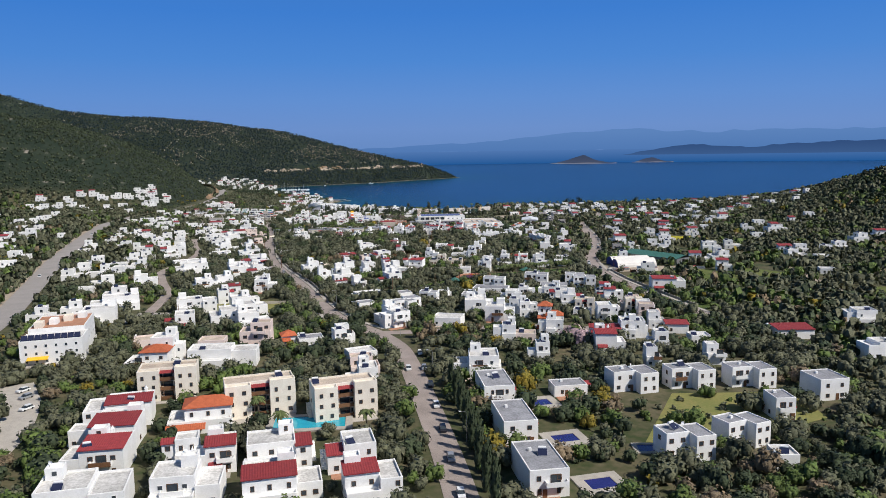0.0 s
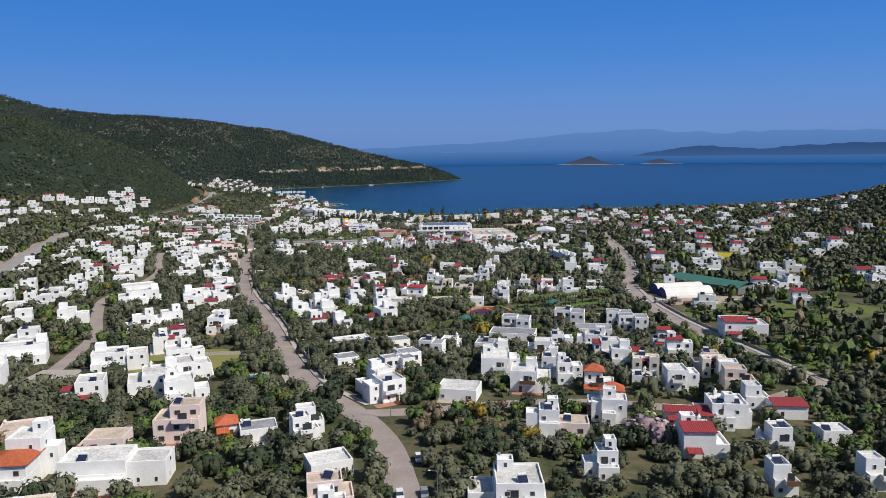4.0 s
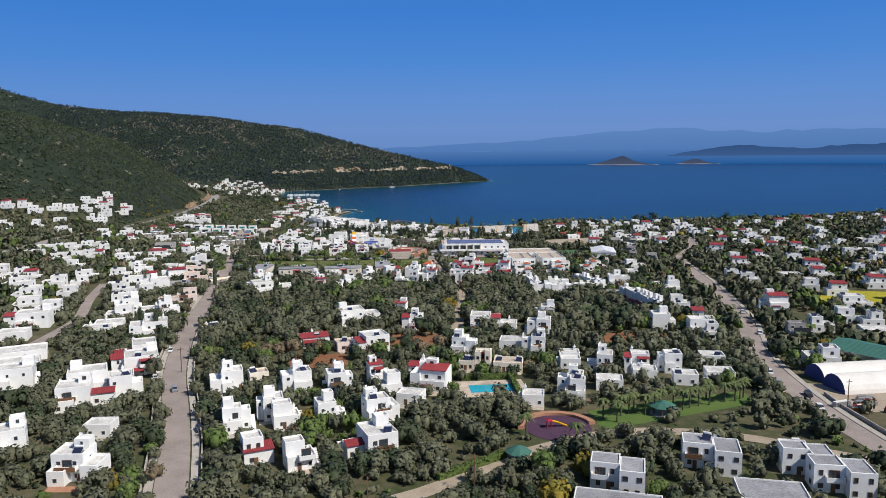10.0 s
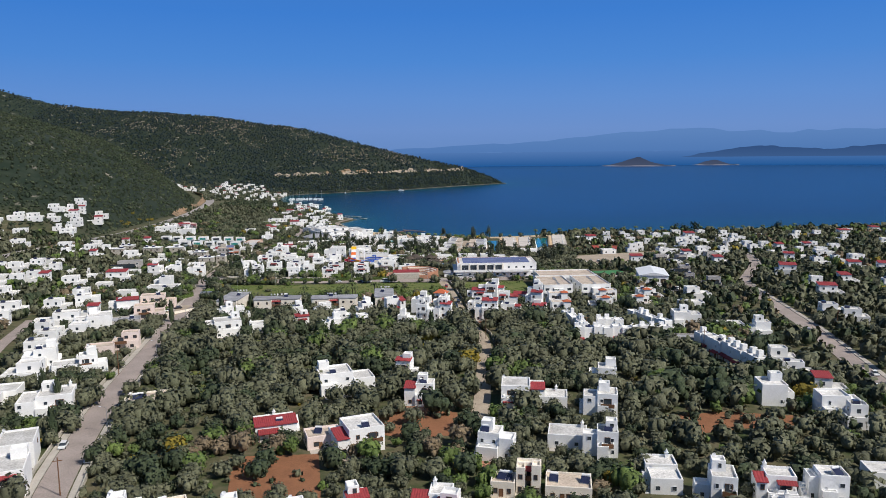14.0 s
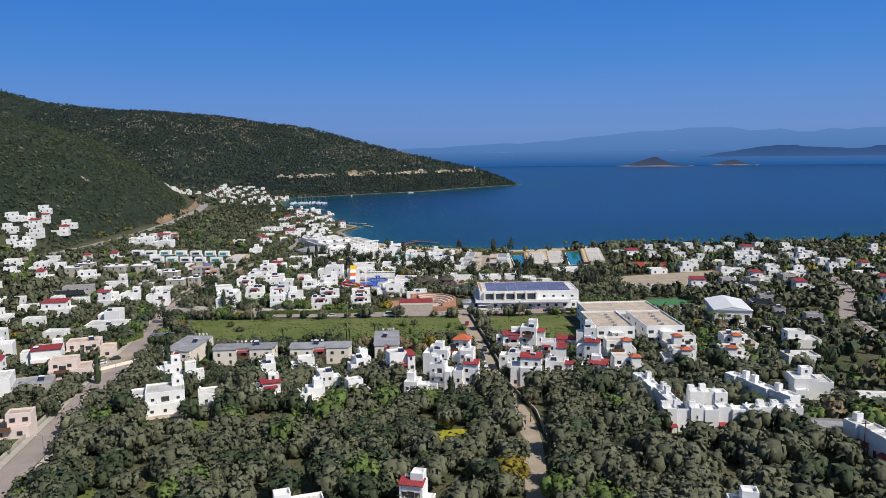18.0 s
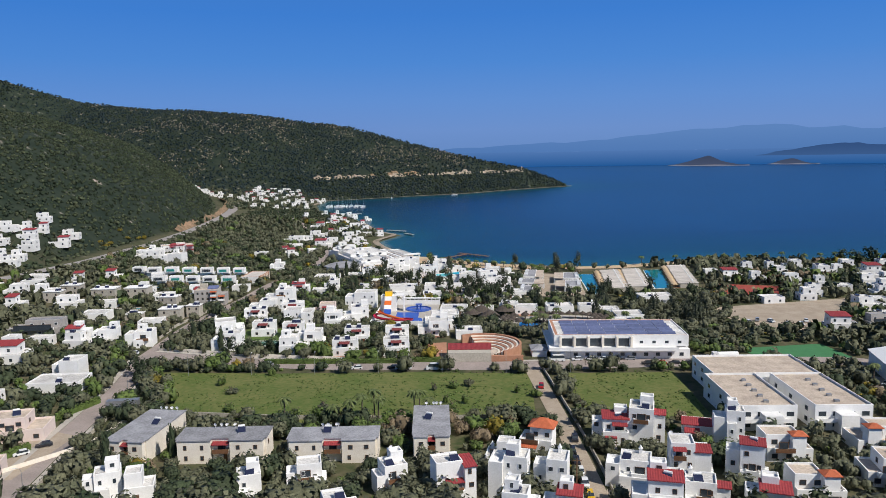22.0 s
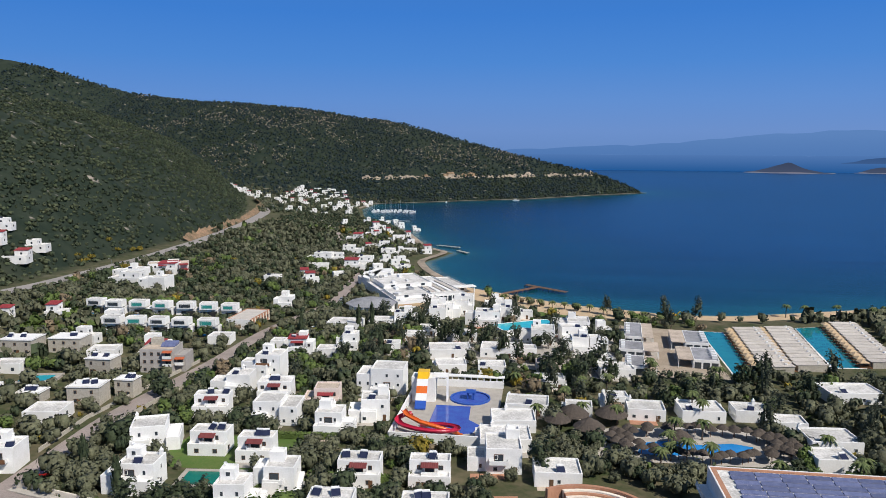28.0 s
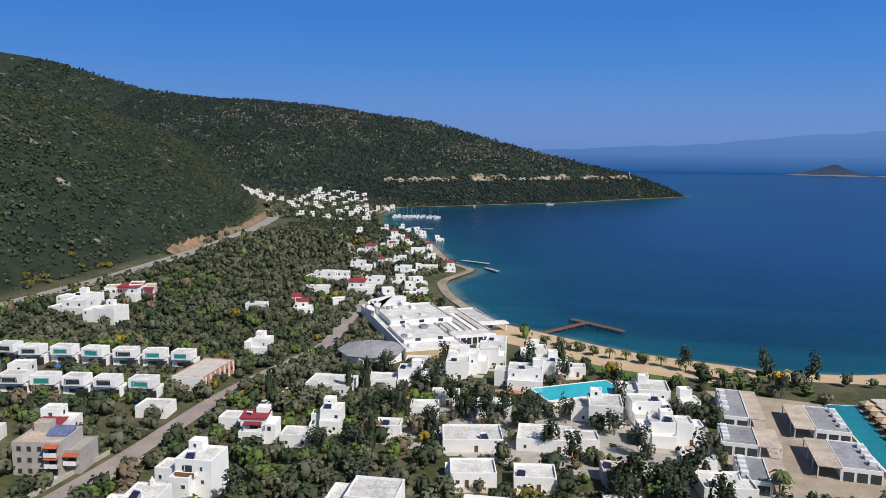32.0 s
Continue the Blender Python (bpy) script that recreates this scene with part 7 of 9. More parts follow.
for q in ((67.5, 1003, -8, 12.5, 28, 1), (63, 974.5, -8, 16, 15, 1), (60, 951, -8, 12, 16, 1), (87.5, 993, -8, 15.5, 22, -1), (84.5, 965, -8, 15.5, 20, -1)):
    pavilion(*q)
plot("pavilion_terrace", [(52, 942), (92, 942), (98, 1018), (62, 1026)], DIRT, "beige paved resort terrace", 0.1)

# the pier
root = thing("pier", 0, 1098, 0, "brown timber bathing pier on piles", "pier", "", 0)
for (ax, ay), (bx, by), wd in (((-2, -2), (24, 28), 3.2), ((18, 36), (42, 14), 4.0)):
    L = math.hypot(bx - ax, by - ay)
    ux, uy = (bx - ax) / L, (by - ay) / L
    nx, ny = -uy * wd / 2, ux * wd / 2
    part("deck", prism([(ax - nx, ay - ny), (bx - nx, by - ny), (bx + nx, by + ny), (ax + nx, ay + ny)], 1.3, 1.55), WOOD, root)
    for i in range(int(L / 5)):
        for s in (-0.9, 0.9):
            px, py = ax + ux * i * 5 + nx * s, ay + uy * i * 5 + ny * s
            part("pile", boxes((px - 0.14, py - 0.14, -3, px + 0.14, py + 0.14, 1.3)), WOOD, root)
for bx, by, L, yw in ((-62, 1330, 26, -30), (-40, 1296, 18, -55), (-150, 1570, 30, -15)):
    root = thing("jetty", bx, by, yw, "small grey concrete boat jetty", "jetty", "jetties", 0)
    part("deck", boxes((0, -1.6, 0.9, L, 1.6, 1.3)), PAVING, root)
    for i in range(5):
        part("pile", boxes((i * L / 5 + 1, -0.3, -3, i * L / 5 + 1.6, 0.3, 0.9)), PAVING, root)


# ---- boats ----
def boat_parts():
    hull_v, hull_f = [], []
    secs = ((-6, 0.9, 1.3), (-3, 1.7, 1.2), (1, 1.8, 1.3), (4.5, 1.1, 1.7), (7, 0.05, 2.2))
    for x, hw, h in secs:
        hull_v += [(x, -hw, h), (x, -hw * 0.55, -0.4), (x, hw * 0.55, -0.4), (x, hw, h)]
    for i in range(4):
        k = i * 4
        hull_f += [(k, k + 1, k + 5, k + 4), (k + 1, k + 2, k + 6, k + 5), (k + 2, k + 3, k + 7, k + 6), (k, k + 4, k + 7, k + 3)]
    hull_f.append((0, 3, 2, 1))
    return (hull_v, hull_f), boxes((-3.5, -1.1, 1.2, 1.5, 1.1, 2.5)), boxes((-3.3, -1.12, 1.8, 1.3, 1.12, 2.2)), boxes((1.9, -0.07, 1.2, 2.04, 0.07, 13.0), (-3, -0.05, 2.9, 2, 0.05, 3.0))


hull, cabin, glazing, mast = boat_parts()
proto = thing("moored_yacht", -150, 1725, 20, "white moored yacht with a tall mast", "yacht", "moored yachts", 0)
part("hull", hull, CAR_WHITE, proto, "white hull")
part("cabin", cabin, WFRAME, proto)
part("cabin_window", glazing, GLASS, proto)
part("mast", mast, STEEL, proto)
rng_b = random.Random(12)
for i in range(17):
    bx, by = -196 + (i % 10) * 6.5 + rng_b.uniform(-2, 2), 1700 + (i // 10) * 16 + rng_b.uniform(-4, 4)
    copy_thing(proto, pose(bx, by, 0, 0, 0, rng_b.uniform(60, 120)) @ Matrix.Scale(rng_b.uniform(0.9, 1.5), 4))
for bx, by in ((10, 2000), (-110, 1920)):
    copy_thing(proto, pose(bx, by, 0, 0, 0, rng_b.uniform(0, 180)))
root = thing("excavator", 92, 1046, 10, "yellow excavator on the beach", "excavator")
part("cab", boxes((-1.2, -1.0, 1.0, 1.4, 1.0, 2.9)), PAINT_YELLOW, root)
part("track", boxes((-1.8, -1.5, -0.1, 1.8, -0.9, 0.95)), RUBBER, root)
part("track", boxes((-1.8, 0.9, -0.1, 1.8, 1.5, 0.95)), RUBBER, root)
part("arm", tube([(1.4, 0, 1.8), (3.6, 0, 4.0), (5.4, 0, 3.2), (6.0, 0, 1.2)], 0.25, 6), PAINT_YELLOW, root)


# the hotel with the panel row on its eaves
root = thing("hillside_hotel", -121, 291, 12, "white three-storey hotel with a solar panel row and yellow awning", "hotel")
for q in ((-10.5, -19, -1.5, 10.5, -6, 8.8), (-10, -5.95, -1.5, 9.5, 19, 10.4)):
    part("wall", walled_block(*q, up=0.5), WHITE, root)
    part("roof", boxes((q[0] + 0.29, q[1] + 0.29, q[5] - 0.08, q[3] - 0.29, q[4] - 0.29, q[5] + 0.02)), TERRACOTTA if q[5] > 9 else ROOF_W, root)
for z in (0.9, 3.8, 6.5):
    window_row(root, -10, 10, -19, z, 6, 1.0, 1.2)
    window_row(root, -17, 17, 10.5 if z < 1 else 9.6, z + 0.1, 6, 1.0, 1.2, 90)
for i in range(9):
    part("solar_panel", ([(-9.9 + i * 2.2, -18.3, 9.4), (-7.9 + i * 2.2, -18.3, 9.4), (-7.9 + i * 2.2, -16.6, 10.9), (-9.9 + i * 2.2, -16.6, 10.9), (-9.9 + i * 2.2, -16.4, 8.8), (-7.9 + i * 2.2, -16.4, 8.8), (-9.9 + i * 2.2, -18.3, 8.8), (-7.9 + i * 2.2, -18.3, 8.8)], [(0, 1, 2, 3), (3, 2, 5, 4), (0, 3, 4, 6), (1, 7, 5, 2), (6, 7, 1, 0), (6, 4, 5, 7)]), PANEL, root)
for i in range(4):
    part("roof_room", walled_block(-8.5 + i * 4.4, -3 + i * 4.5, 10.3, -5.5 + i * 4.4, 1.5 + i * 4.5, 12.4, 0.2, 0.25), WHITE if i % 2 else CREAM, root)
part("awning", tiled_slope(-8, -21.6, -1, -19.02, 2.6, 3.2, 0.1), PAINT_YELLOW, root, "yellow canvas awning")
part("terrace", boxes((-10, -23, -1.5, 6, -19.02, 0.3)), PAVING, root)
take(-121, 291, 22, 40, 12)


# the long brick-sided hall beside the box villas
root = thing("brick_hall", -119.5, 1007, -3, "long low hall with brown brick sides and a pale flat roof", "hall")
part("wall", walled_block(-6, -11.5, -1, 6, 11.5, 4.8, 0.3, 0.35), TERRACOTTA, root, "brown brick wall")
part("front_wall", boxes((-6, -11.9, -1, 6, -11.52, 5.1)), WHITE, root)
part("roof", boxes((-5.7, -11.2, 4.72, 5.7, 11.2, 4.83)), PALE, root)
for i in range(7):
    part("pilaster", boxes((6.01, -10.6 + i * 3.4, -1, 6.3, -9.8 + i * 3.4, 4.9)), CREAM, root)
window_row(root, -11, 11, 6.0, 1.6, 6, 1.4, 1.6, 90, True)
take(-119.5, 1007, 12, 23, -3)

# stone villa with a solar roof and red awnings
root = thing("stone_villa", -123.5, 930, 7, "grey stone three-storey villa with red tiled awnings and a solar roof", "villa")
part("wall", walled_block(-8, -5.5, -1.5, 4.5, 6, 9.0, 0.3, 0.4), GREYWALL, root)
part("wall", walled_block(4.53, -3.5, -1.5, 8.5, 6, 6.2, 0.3, 0.4), GREYWALL, root)
part("roof", boxes((-7.7, -5.2, 8.92, 4.2, 5.7, 9.02)), ROOF_B, root)
part("stair_head", walled_block(-6.5, 2.2, 9.0, -2.5, 5.6, 11.2, 0.2, 0.3), STONE, root)
for i in range(4):
    for k in range(2):
        px, py = -1.6 + i * 1.4, -1.0 + k * 2.6
        part("solar_panel", ([(px, py, 9.5), (px + 1.3, py, 9.5), (px + 1.3, py + 2.4, 10.4), (px, py + 2.4, 10.4), (px, py, 9.02), (px + 1.3, py, 9.02), (px + 1.3, py + 2.4, 9.02), (px, py + 2.4, 9.02)], [(0, 1, 2, 3), (4, 5, 1, 0), (5, 6, 2, 1), (6, 7, 3, 2), (7, 4, 0, 3)]), PV, root)
for lv in range(3):
    window_row(root, -7.5, 0.5, -5.5, lv * 3 + 0.9, 3, 1.1, 1.3, 0, True)
    add_balcony(root, 3.4, STONE, WHITE, ORANGE_TILE if lv else None, 2.2, pose(2.6, -5.5, lv * 3 + 0.1))
add_balcony(root, 3.4, STONE, WHITE, ORANGE_TILE, 2.2, pose(6.5, -3.5, 3.1))
take(-123.5, 930, 17, 12, 7)

# hillside house with maroon roofs
root = thing("hillside_house", -216, 1118, 24, "pinkish white hillside house with maroon roof terraces", "house")
for q in ((-12, -5, -3, 0, 6, 6.2), (0.03, -4, -3, 7, 6, 7.4), (7.03, -5.5, -3, 13, 6, 6.0)):
    part("wall", walled_block(*q), PINK if q[0] > 5 else WHITE, root)
    part("roof", boxes((q[0] + 0.29, q[1] + 0.29, q[5] - 0.08, q[3] - 0.29, q[4] - 0.29, q[5] + 0.02)), ROOF_B, root)
for q in ((-5.5, -7.5, -0.3, -4.9, 6.2), (7.2, -8, 12.8, -5.4, 6.4), (7.2, -8, 12.8, -5.4, 3.2)):
    part("tile_roof", tiled_slope(q[0], q[1], q[2], q[3], q[4] - 0.6, q[4]), RED_TILE, root, "maroon tiled canopy")
    for px in (q[0] + 0.3, q[2] - 0.3):
        part("post", boxes((px - 0.12, q[1] + 0.1, -3, px + 0.12, q[1] + 0.34, q[4] - 0.8)), WHITE, root)
for z in (0.9, 3.9):
    window_row(root, -11.5, -0.5, -5, z, 4, 1.2, 1.4, 0, True)
take(-216, 1118, 25, 12, 24)


def gazebo(x, y, r):
    root = thing("gazebo", x, y, 0, "park gazebo with a green eight-sided roof", "gazebo", "park gazebos")
    part("roof", lathe([(r, 2.5), (r, 2.65), (r * 0.5, 3.6), (0.15, 4.3), (0.0, 4.35)], 8), SHEDGREEN, root)
    for i in range(8):
        a = math.pi * (i + 0.5) / 4
        px, py = (r - 0.5) * math.cos(a), (r - 0.5) * math.sin(a)
        part("post", boxes((px - 0.08, py - 0.08, -0.6, px + 0.08, py + 0.08, 2.6)), WOOD, root)
    part("floor", prism(disc(r - 0.2, 8), -0.5, 0.2), PAVING, root)
    TAKEN.append(("disc", x, y, r + 1))


gazebo(97.6, 441.5, 4.2)
gazebo(49, 411.5, 3.4)
plot("ball_court", [(4, 836), (12, 837), (12.5, 808), (5.5, 807)], TERRACOTTA, "small red and grey ball court behind the street", 0.1)


# ---- fill houses on the far slopes, clear of streets and of one another ----
def clear_of(x, y, r):
    for hx, hy, hr in HOUSES:
        if (x - hx) ** 2 + (y - hy) ** 2 < (r + hr) ** 2:
            return False
    return free_ground(x, y, r)


def free_ground(x, y, r):
    for t in TAKEN:
        if t[0] == "line":
            for (ax, ay), (bx, by) in zip(t[1], t[1][1:]):
                dx, dy = bx - ax, by - ay
                k = max(0.0, min(1.0, ((x - ax) * dx + (y - ay) * dy) / (dx * dx + dy * dy)))
                if (x - ax - k * dx) ** 2 + (y - ay - k * dy) ** 2 < (t[2] + r) ** 2:
                    return False
        elif t[0] == "disc":
            if (x - t[1]) ** 2 + (y - t[2]) ** 2 < (t[3] + r) ** 2:
                return False
        else:
            inside, pts = False, t[1]
            for (ax, ay), (bx, by) in zip(pts, pts[1:] + pts[:1]):
                if (ay > y) != (by > y) and x < (bx - ax) * (y - ay) / (by - ay) + ax:
                    inside = not inside
            if inside:
                return False
    return True


def fill(zone, count, yaw, seed, styles, size=(8.5, 13)):
    rng = random.Random(seed)
    x0, y0, x1, y1 = zone
    made = tries = 0
    while made < count and tries < count * 25:
        tries += 1
        x, y = rng.uniform(x0, x1), rng.uniform(y0, y1)
        w = rng.uniform(*size)
        if clear_of(x, y, w / 2 + 0.5):
            s = rng.choice(styles)
            turn, deep = yaw + rng.choice((-6, 0, 4, 0, -3)), w * rng.uniform(0.7, 0.9)
            if s == "F":
                far_house(x, y, turn, w, deep, rng.choice((2, 2, 2, 1)), rng)
            else:
                house(round(x, 1), round(y, 1), turn, round(w, 1), round(deep, 1), 2, s)
            made += 1


fill((-235, 330, -110, 700), 46, 12, 1, "F")
fill((-270, 640, -125, 1000), 44, 8, 2, "F")
for hx, hy, n in ((-349, 761, 2), (-342, 776, 2), (-346, 817, 2), (-357, 867, 2), (-306, 645, 2), (-294, 622, 2), (-291, 652, 3), (-276, 580, 2), (-248, 540, 2), (-236, 492, 2), (-399, 939, 3), (-390, 961, 3), (-378, 974, 2), (-360, 966, 2),
                  (-363, 1012, 2), (-377, 1006, 2), (-350, 1006, 2), (-337, 1019, 2), (-324, 1027, 2), (-312, 1038, 2), (-297, 1046, 2), (-290, 1076, 2), (-337, 984, 1), (-322, 996, 1), (-319, 1059, 2), (-305, 1060, 2), (-293, 1100, 2),
                  (380, 673, 2), (361, 614, 3), (377, 628, 2), (328, 576, 2), (338, 600, 1), (313, 496, 2), (300, 490, 2), (326, 486, 2), (348, 505, 2), (381, 526, 3), (421, 557, 2), (354, 751, 2), (372, 742, 1), (160, 367, 2),
                  (254, 603, 2), (211, 584, 3), (189, 531, 3), (385, 749, 2), (264, 669, 1), (287, 751, 2), (323, 798, 2), (337, 863, 2), (364, 895, 2), (344, 770, 2), (303, 731, 2)):
    if clear_of(hx, hy, 4.5):
        far_house(hx, hy, (10 if hx < 0 else -10) + rng_far.choice((-5, 0, 5)), rng_far.uniform(10, 14), rng_far.uniform(8, 10), n, rng_far)
fill((-430, 560, -290, 1000), 20, 14, 3, "F")
fill((150, 480, 320, 800), 20, -16, 5, "F")
fill((230, 800, 560, 1010), 62, -4, 6, "F")
fill((300, 600, 470, 900), 10, -14, 7, "F")
fill((180, 840, 330, 1030), 34, 0, 8, "F")
fill((-340, 1640, -220, 1870), 34, 20, 9, "F", (6, 10))
fill((-440, 1690, -340, 1850), 16, 20, 16, "F", (6, 10))
fill((-300, 1550, -200, 1650), 9, 20, 17, "F", (6, 10))
fill((-318, 1010, -286, 1100), 6, 14, 18, "F", (7, 11))
fill((-370, 1780, -280, 1900), 18, 20, 10, "F")
fill((-190, 1330, -85, 1560), 14, 25, 11, "F", (6, 10))
fill((-130, 1120, -62, 1320), 16, 20, 12, "F", (7, 11))
fill((150, 380, 330, 480), 8, -12, 15, "F")
FAR_WALL = material("far_white_stucco", (0.80, 0.79, 0.77), (0.68, 0.67, 0.64), 0.85, 0.05, 0.0, fine=6)
tagged(new("far_houses", mesh_of("far_houses", FAR_V, FAR_F, [FAR_WALL, ROOF_W, GLASS, RED_TILE, PANEL], FAR_S)), "many small white cubic houses on the far slopes", "houses", kind="stuff")


# ---- trees ----
OX, OY, CELL = -500.0, 40.0, 2.0
OCC = np.zeros((720, 600), np.uint8)              # rows along y, columns along x


def mark(mask_fn, x0, y0, x1, y1, value=1):
    i0, i1 = max(0, int((x0 - OX) / CELL)), min(OCC.shape[1], int((x1 - OX) / CELL) + 2)
    j0, j1 = max(0, int((y0 - OY) / CELL)), min(OCC.shape[0], int((y1 - OY) / CELL) + 2)
    if i0 >= i1 or j0 >= j1:
        return
    gx, gy = np.meshgrid(OX + np.arange(i0, i1) * CELL, OY + np.arange(j0, j1) * CELL)
    OCC[j0:j1, i0:i1][mask_fn(gx, gy)] = value


for t in TAKEN:
    if t[0] == "line":
        for (ax, ay), (bx, by) in zip(t[1], t[1][1:]):
            def near(gx, gy, ax=ax, ay=ay, bx=bx, by=by, r=t[2]):
                dx, dy = bx - ax, by - ay
                k = np.clip(((gx - ax) * dx + (gy - ay) * dy) / (dx * dx + dy * dy), 0, 1)
                return np.hypot(gx - ax - k * dx, gy - ay - k * dy) < r
            mark(near, min(ax, bx) - t[2], min(ay, by) - t[2], max(ax, bx) + t[2], max(ay, by) + t[2])
    elif t[0] == "disc":
        mark(lambda gx, gy, t=t: np.hypot(gx - t[1], gy - t[2]) < t[3], t[1] - t[3], t[2] - t[3], t[1] + t[3], t[2] + t[3])
    else:
        def inside(gx, gy, pts=t[1]):
            r = np.zeros(gx.shape, bool)
            for (ax, ay), (bx, by) in zip(pts, pts[1:] + pts[:1]):
                if ay != by:
                    r ^= ((ay > gy) != (by > gy)) & (gx < (bx - ax) * (gy - ay) / (by - ay) + ax)
            return r
        mark(inside, min(p[0] for p in t[1]), min(p[1] for p in t[1]), max(p[0] for p in t[1]), max(p[1] for p in t[1]))
for hx, hy, turn, w, d in PLANS:
    def under(gx, gy, hx=hx, hy=hy, c=math.cos(radians(turn)), n=math.sin(radians(turn)), w=w / 2 + 1.5, d=d / 2 + 1.5):
        u, v = (gx - hx) * c + (gy - hy) * n, (gy - hy) * c - (gx - hx) * n
        return (np.abs(u) < w) & (v > -d - 2.6) & (v < d)
    mark(under, hx - w - d, hy - w - d, hx + w + d, hy + w + d)


def blob(rng, lobes, n, size, flat=0.8, core=0.72, spread=0.55, bodies=9, sides=6, reach=(0.35, 0.75), squash=1.0):
    """A crown: lobes round a middle, clothed in small leaf clumps that face outwards, over a dark inner body. Radius 1, foot at z = 0."""
    cen = [(0, 0, 0.55)] + [(spread * math.cos(a), spread * math.sin(a), rng.uniform(*reach)) for a in [2 * math.pi * (k + rng.random() * 0.6) / lobes for k in range(lobes)]]
    rad = [0.62 if lobes < 8 else 0.4] + [rng.uniform(0.38, 0.55) if lobes < 8 else rng.uniform(0.2, 0.36) for _ in range(lobes)]
    v, q, nv = [], [], []
    for i in range(n):
        k = rng.randrange(len(cen))
        u, a = rng.uniform(-0.55, 1), rng.uniform(0, 2 * math.pi)
        s = math.sqrt(1 - u * u)
        d = Vector((s * math.cos(a), s * math.sin(a), u))
        c = Vector(cen[k]) + d * rad[k] * rng.uniform(0.82, 1.14)
        nrm = (d + Vector((rng.uniform(-1, 1), rng.uniform(-1, 1), rng.uniform(-0.4, 0.9))) * 0.65).normalized()
        t1 = nrm.orthogonal().normalized()
        t1.rotate(Matrix.Rotation(rng.uniform(0, 6.28), 3, nrm))
        t2 = nrm.cross(t1)
        z = size * rng.uniform(0.7, 1.3)
        b = len(v)
        t1.z *= squash
        t2.z *= squash
        nrm.z *= squash
        v += [c - t1 * z * 0.5 - t2 * z * 0.3, c + t1 * z * 0.1 - t2 * z * 0.5 + nrm * z * 0.12, c + t1 * z * 0.5 + t2 * z * 0.25, c - t1 * z * 0.15 + t2 * z * 0.5 + nrm * z * 0.1]
        q.append((b, b + 1, b + 2, b + 3))
        soft = (d * 0.9 + nrm * 0.45 + Vector((0, 0, 0.12))).normalized()
        nv += [soft] * 4
    if core:
        for c, r in list(zip(cen, rad))[:bodies]:
            b, m = len(v), sides
            for ph in (-0.75, 0.1, 0.75):
                for k in range(m):
                    a = 2 * math.pi * (k + 0.5 * (ph > 0.5)) / m
                    rr = r * core * math.cos(ph) * rng.uniform(0.85, 1.15)
                    nv.append(Vector((math.cos(a) * math.cos(ph), math.sin(a) * math.cos(ph), math.sin(ph) + 0.1)).normalized())
                    v.append(Vector((c[0] + rr * math.cos(a), c[1] + rr * math.sin(a), c[2] + r * core * math.sin(ph) * 1.15)))
            for ring in range(2):
                for k in range(m):
                    q.append((b + ring * m + k, b + ring * m + (k + 1) % m, b + ring * m + m + (k + 1) % m, b + ring * m + m + k))
            q.append((b + 2 * m, b + 2 * m + 1, b + 2 * m + 2, b + 2 * m + 3))
            if m == 6:
                q.append((b + 2 * m, b + 2 * m + 3, b + 2 * m + 4, b + 2 * m + 5))
    co = np.array([tuple(p) for p in v], np.float32)
    co[:, 2] *= flat
    return co, np.array(q, np.int32), np.array([tuple(p) for p in nv], np.float32)


def spindle(rng, n, size):
    """A cypress: a tall narrow column of upright sprays. Radius 1, height 1."""
    v, q, nv = [], [], []
    for i in range(n):
        h = rng.random()
        r = (0.25 + 0.95 * math.sin(math.pi * min(1, h * 0.85 + 0.13)) ** 0.8) * 0.8
        a = rng.uniform(0, 6.283)
        c = Vector((r * math.cos(a), r * math.sin(a), h))
        t = Vector((-math.sin(a), math.cos(a), 0)) * size * rng.uniform(0.6, 1.2)
        up = Vector((math.cos(a) * 0.25 * size, math.sin(a) * 0.25 * size, size * 0.16 * rng.uniform(0.7, 1.4)))
        b = len(v)
        v += [c - t * 0.5 - up * 0.5, c + t * 0.5 - up * 0.5, c + t * 0.25 + up, c - t * 0.25 + up]
        q.append((b, b + 1, b + 2, b + 3))
        nv += [Vector((math.cos(a), math.sin(a), rng.uniform(-0.1, 0.7))).normalized()] * 4
    b, m = len(v), 7
    for h, r in ((0.0, 0.35), (0.15, 0.72), (0.5, 0.68), (0.8, 0.42), (1.0, 0.05)):
        v += [Vector((r * math.cos(6.283 * k / m), r * math.sin(6.283 * k / m), h)) for k in range(m)]
        nv += [Vector((math.cos(6.283 * k / m), math.sin(6.283 * k / m), 0.2)).normalized() for k in range(m)]
    q += [(b + g * m + k, b + g * m + (k + 1) % m, b + g * m + m + (k + 1) % m, b + g * m + m + k) for g in range(4) for k in range(m)]
    return np.array([tuple(p) for p in v], np.float32), np.array(q, np.int32), np.array([tuple(p) for p in nv], np.float32)


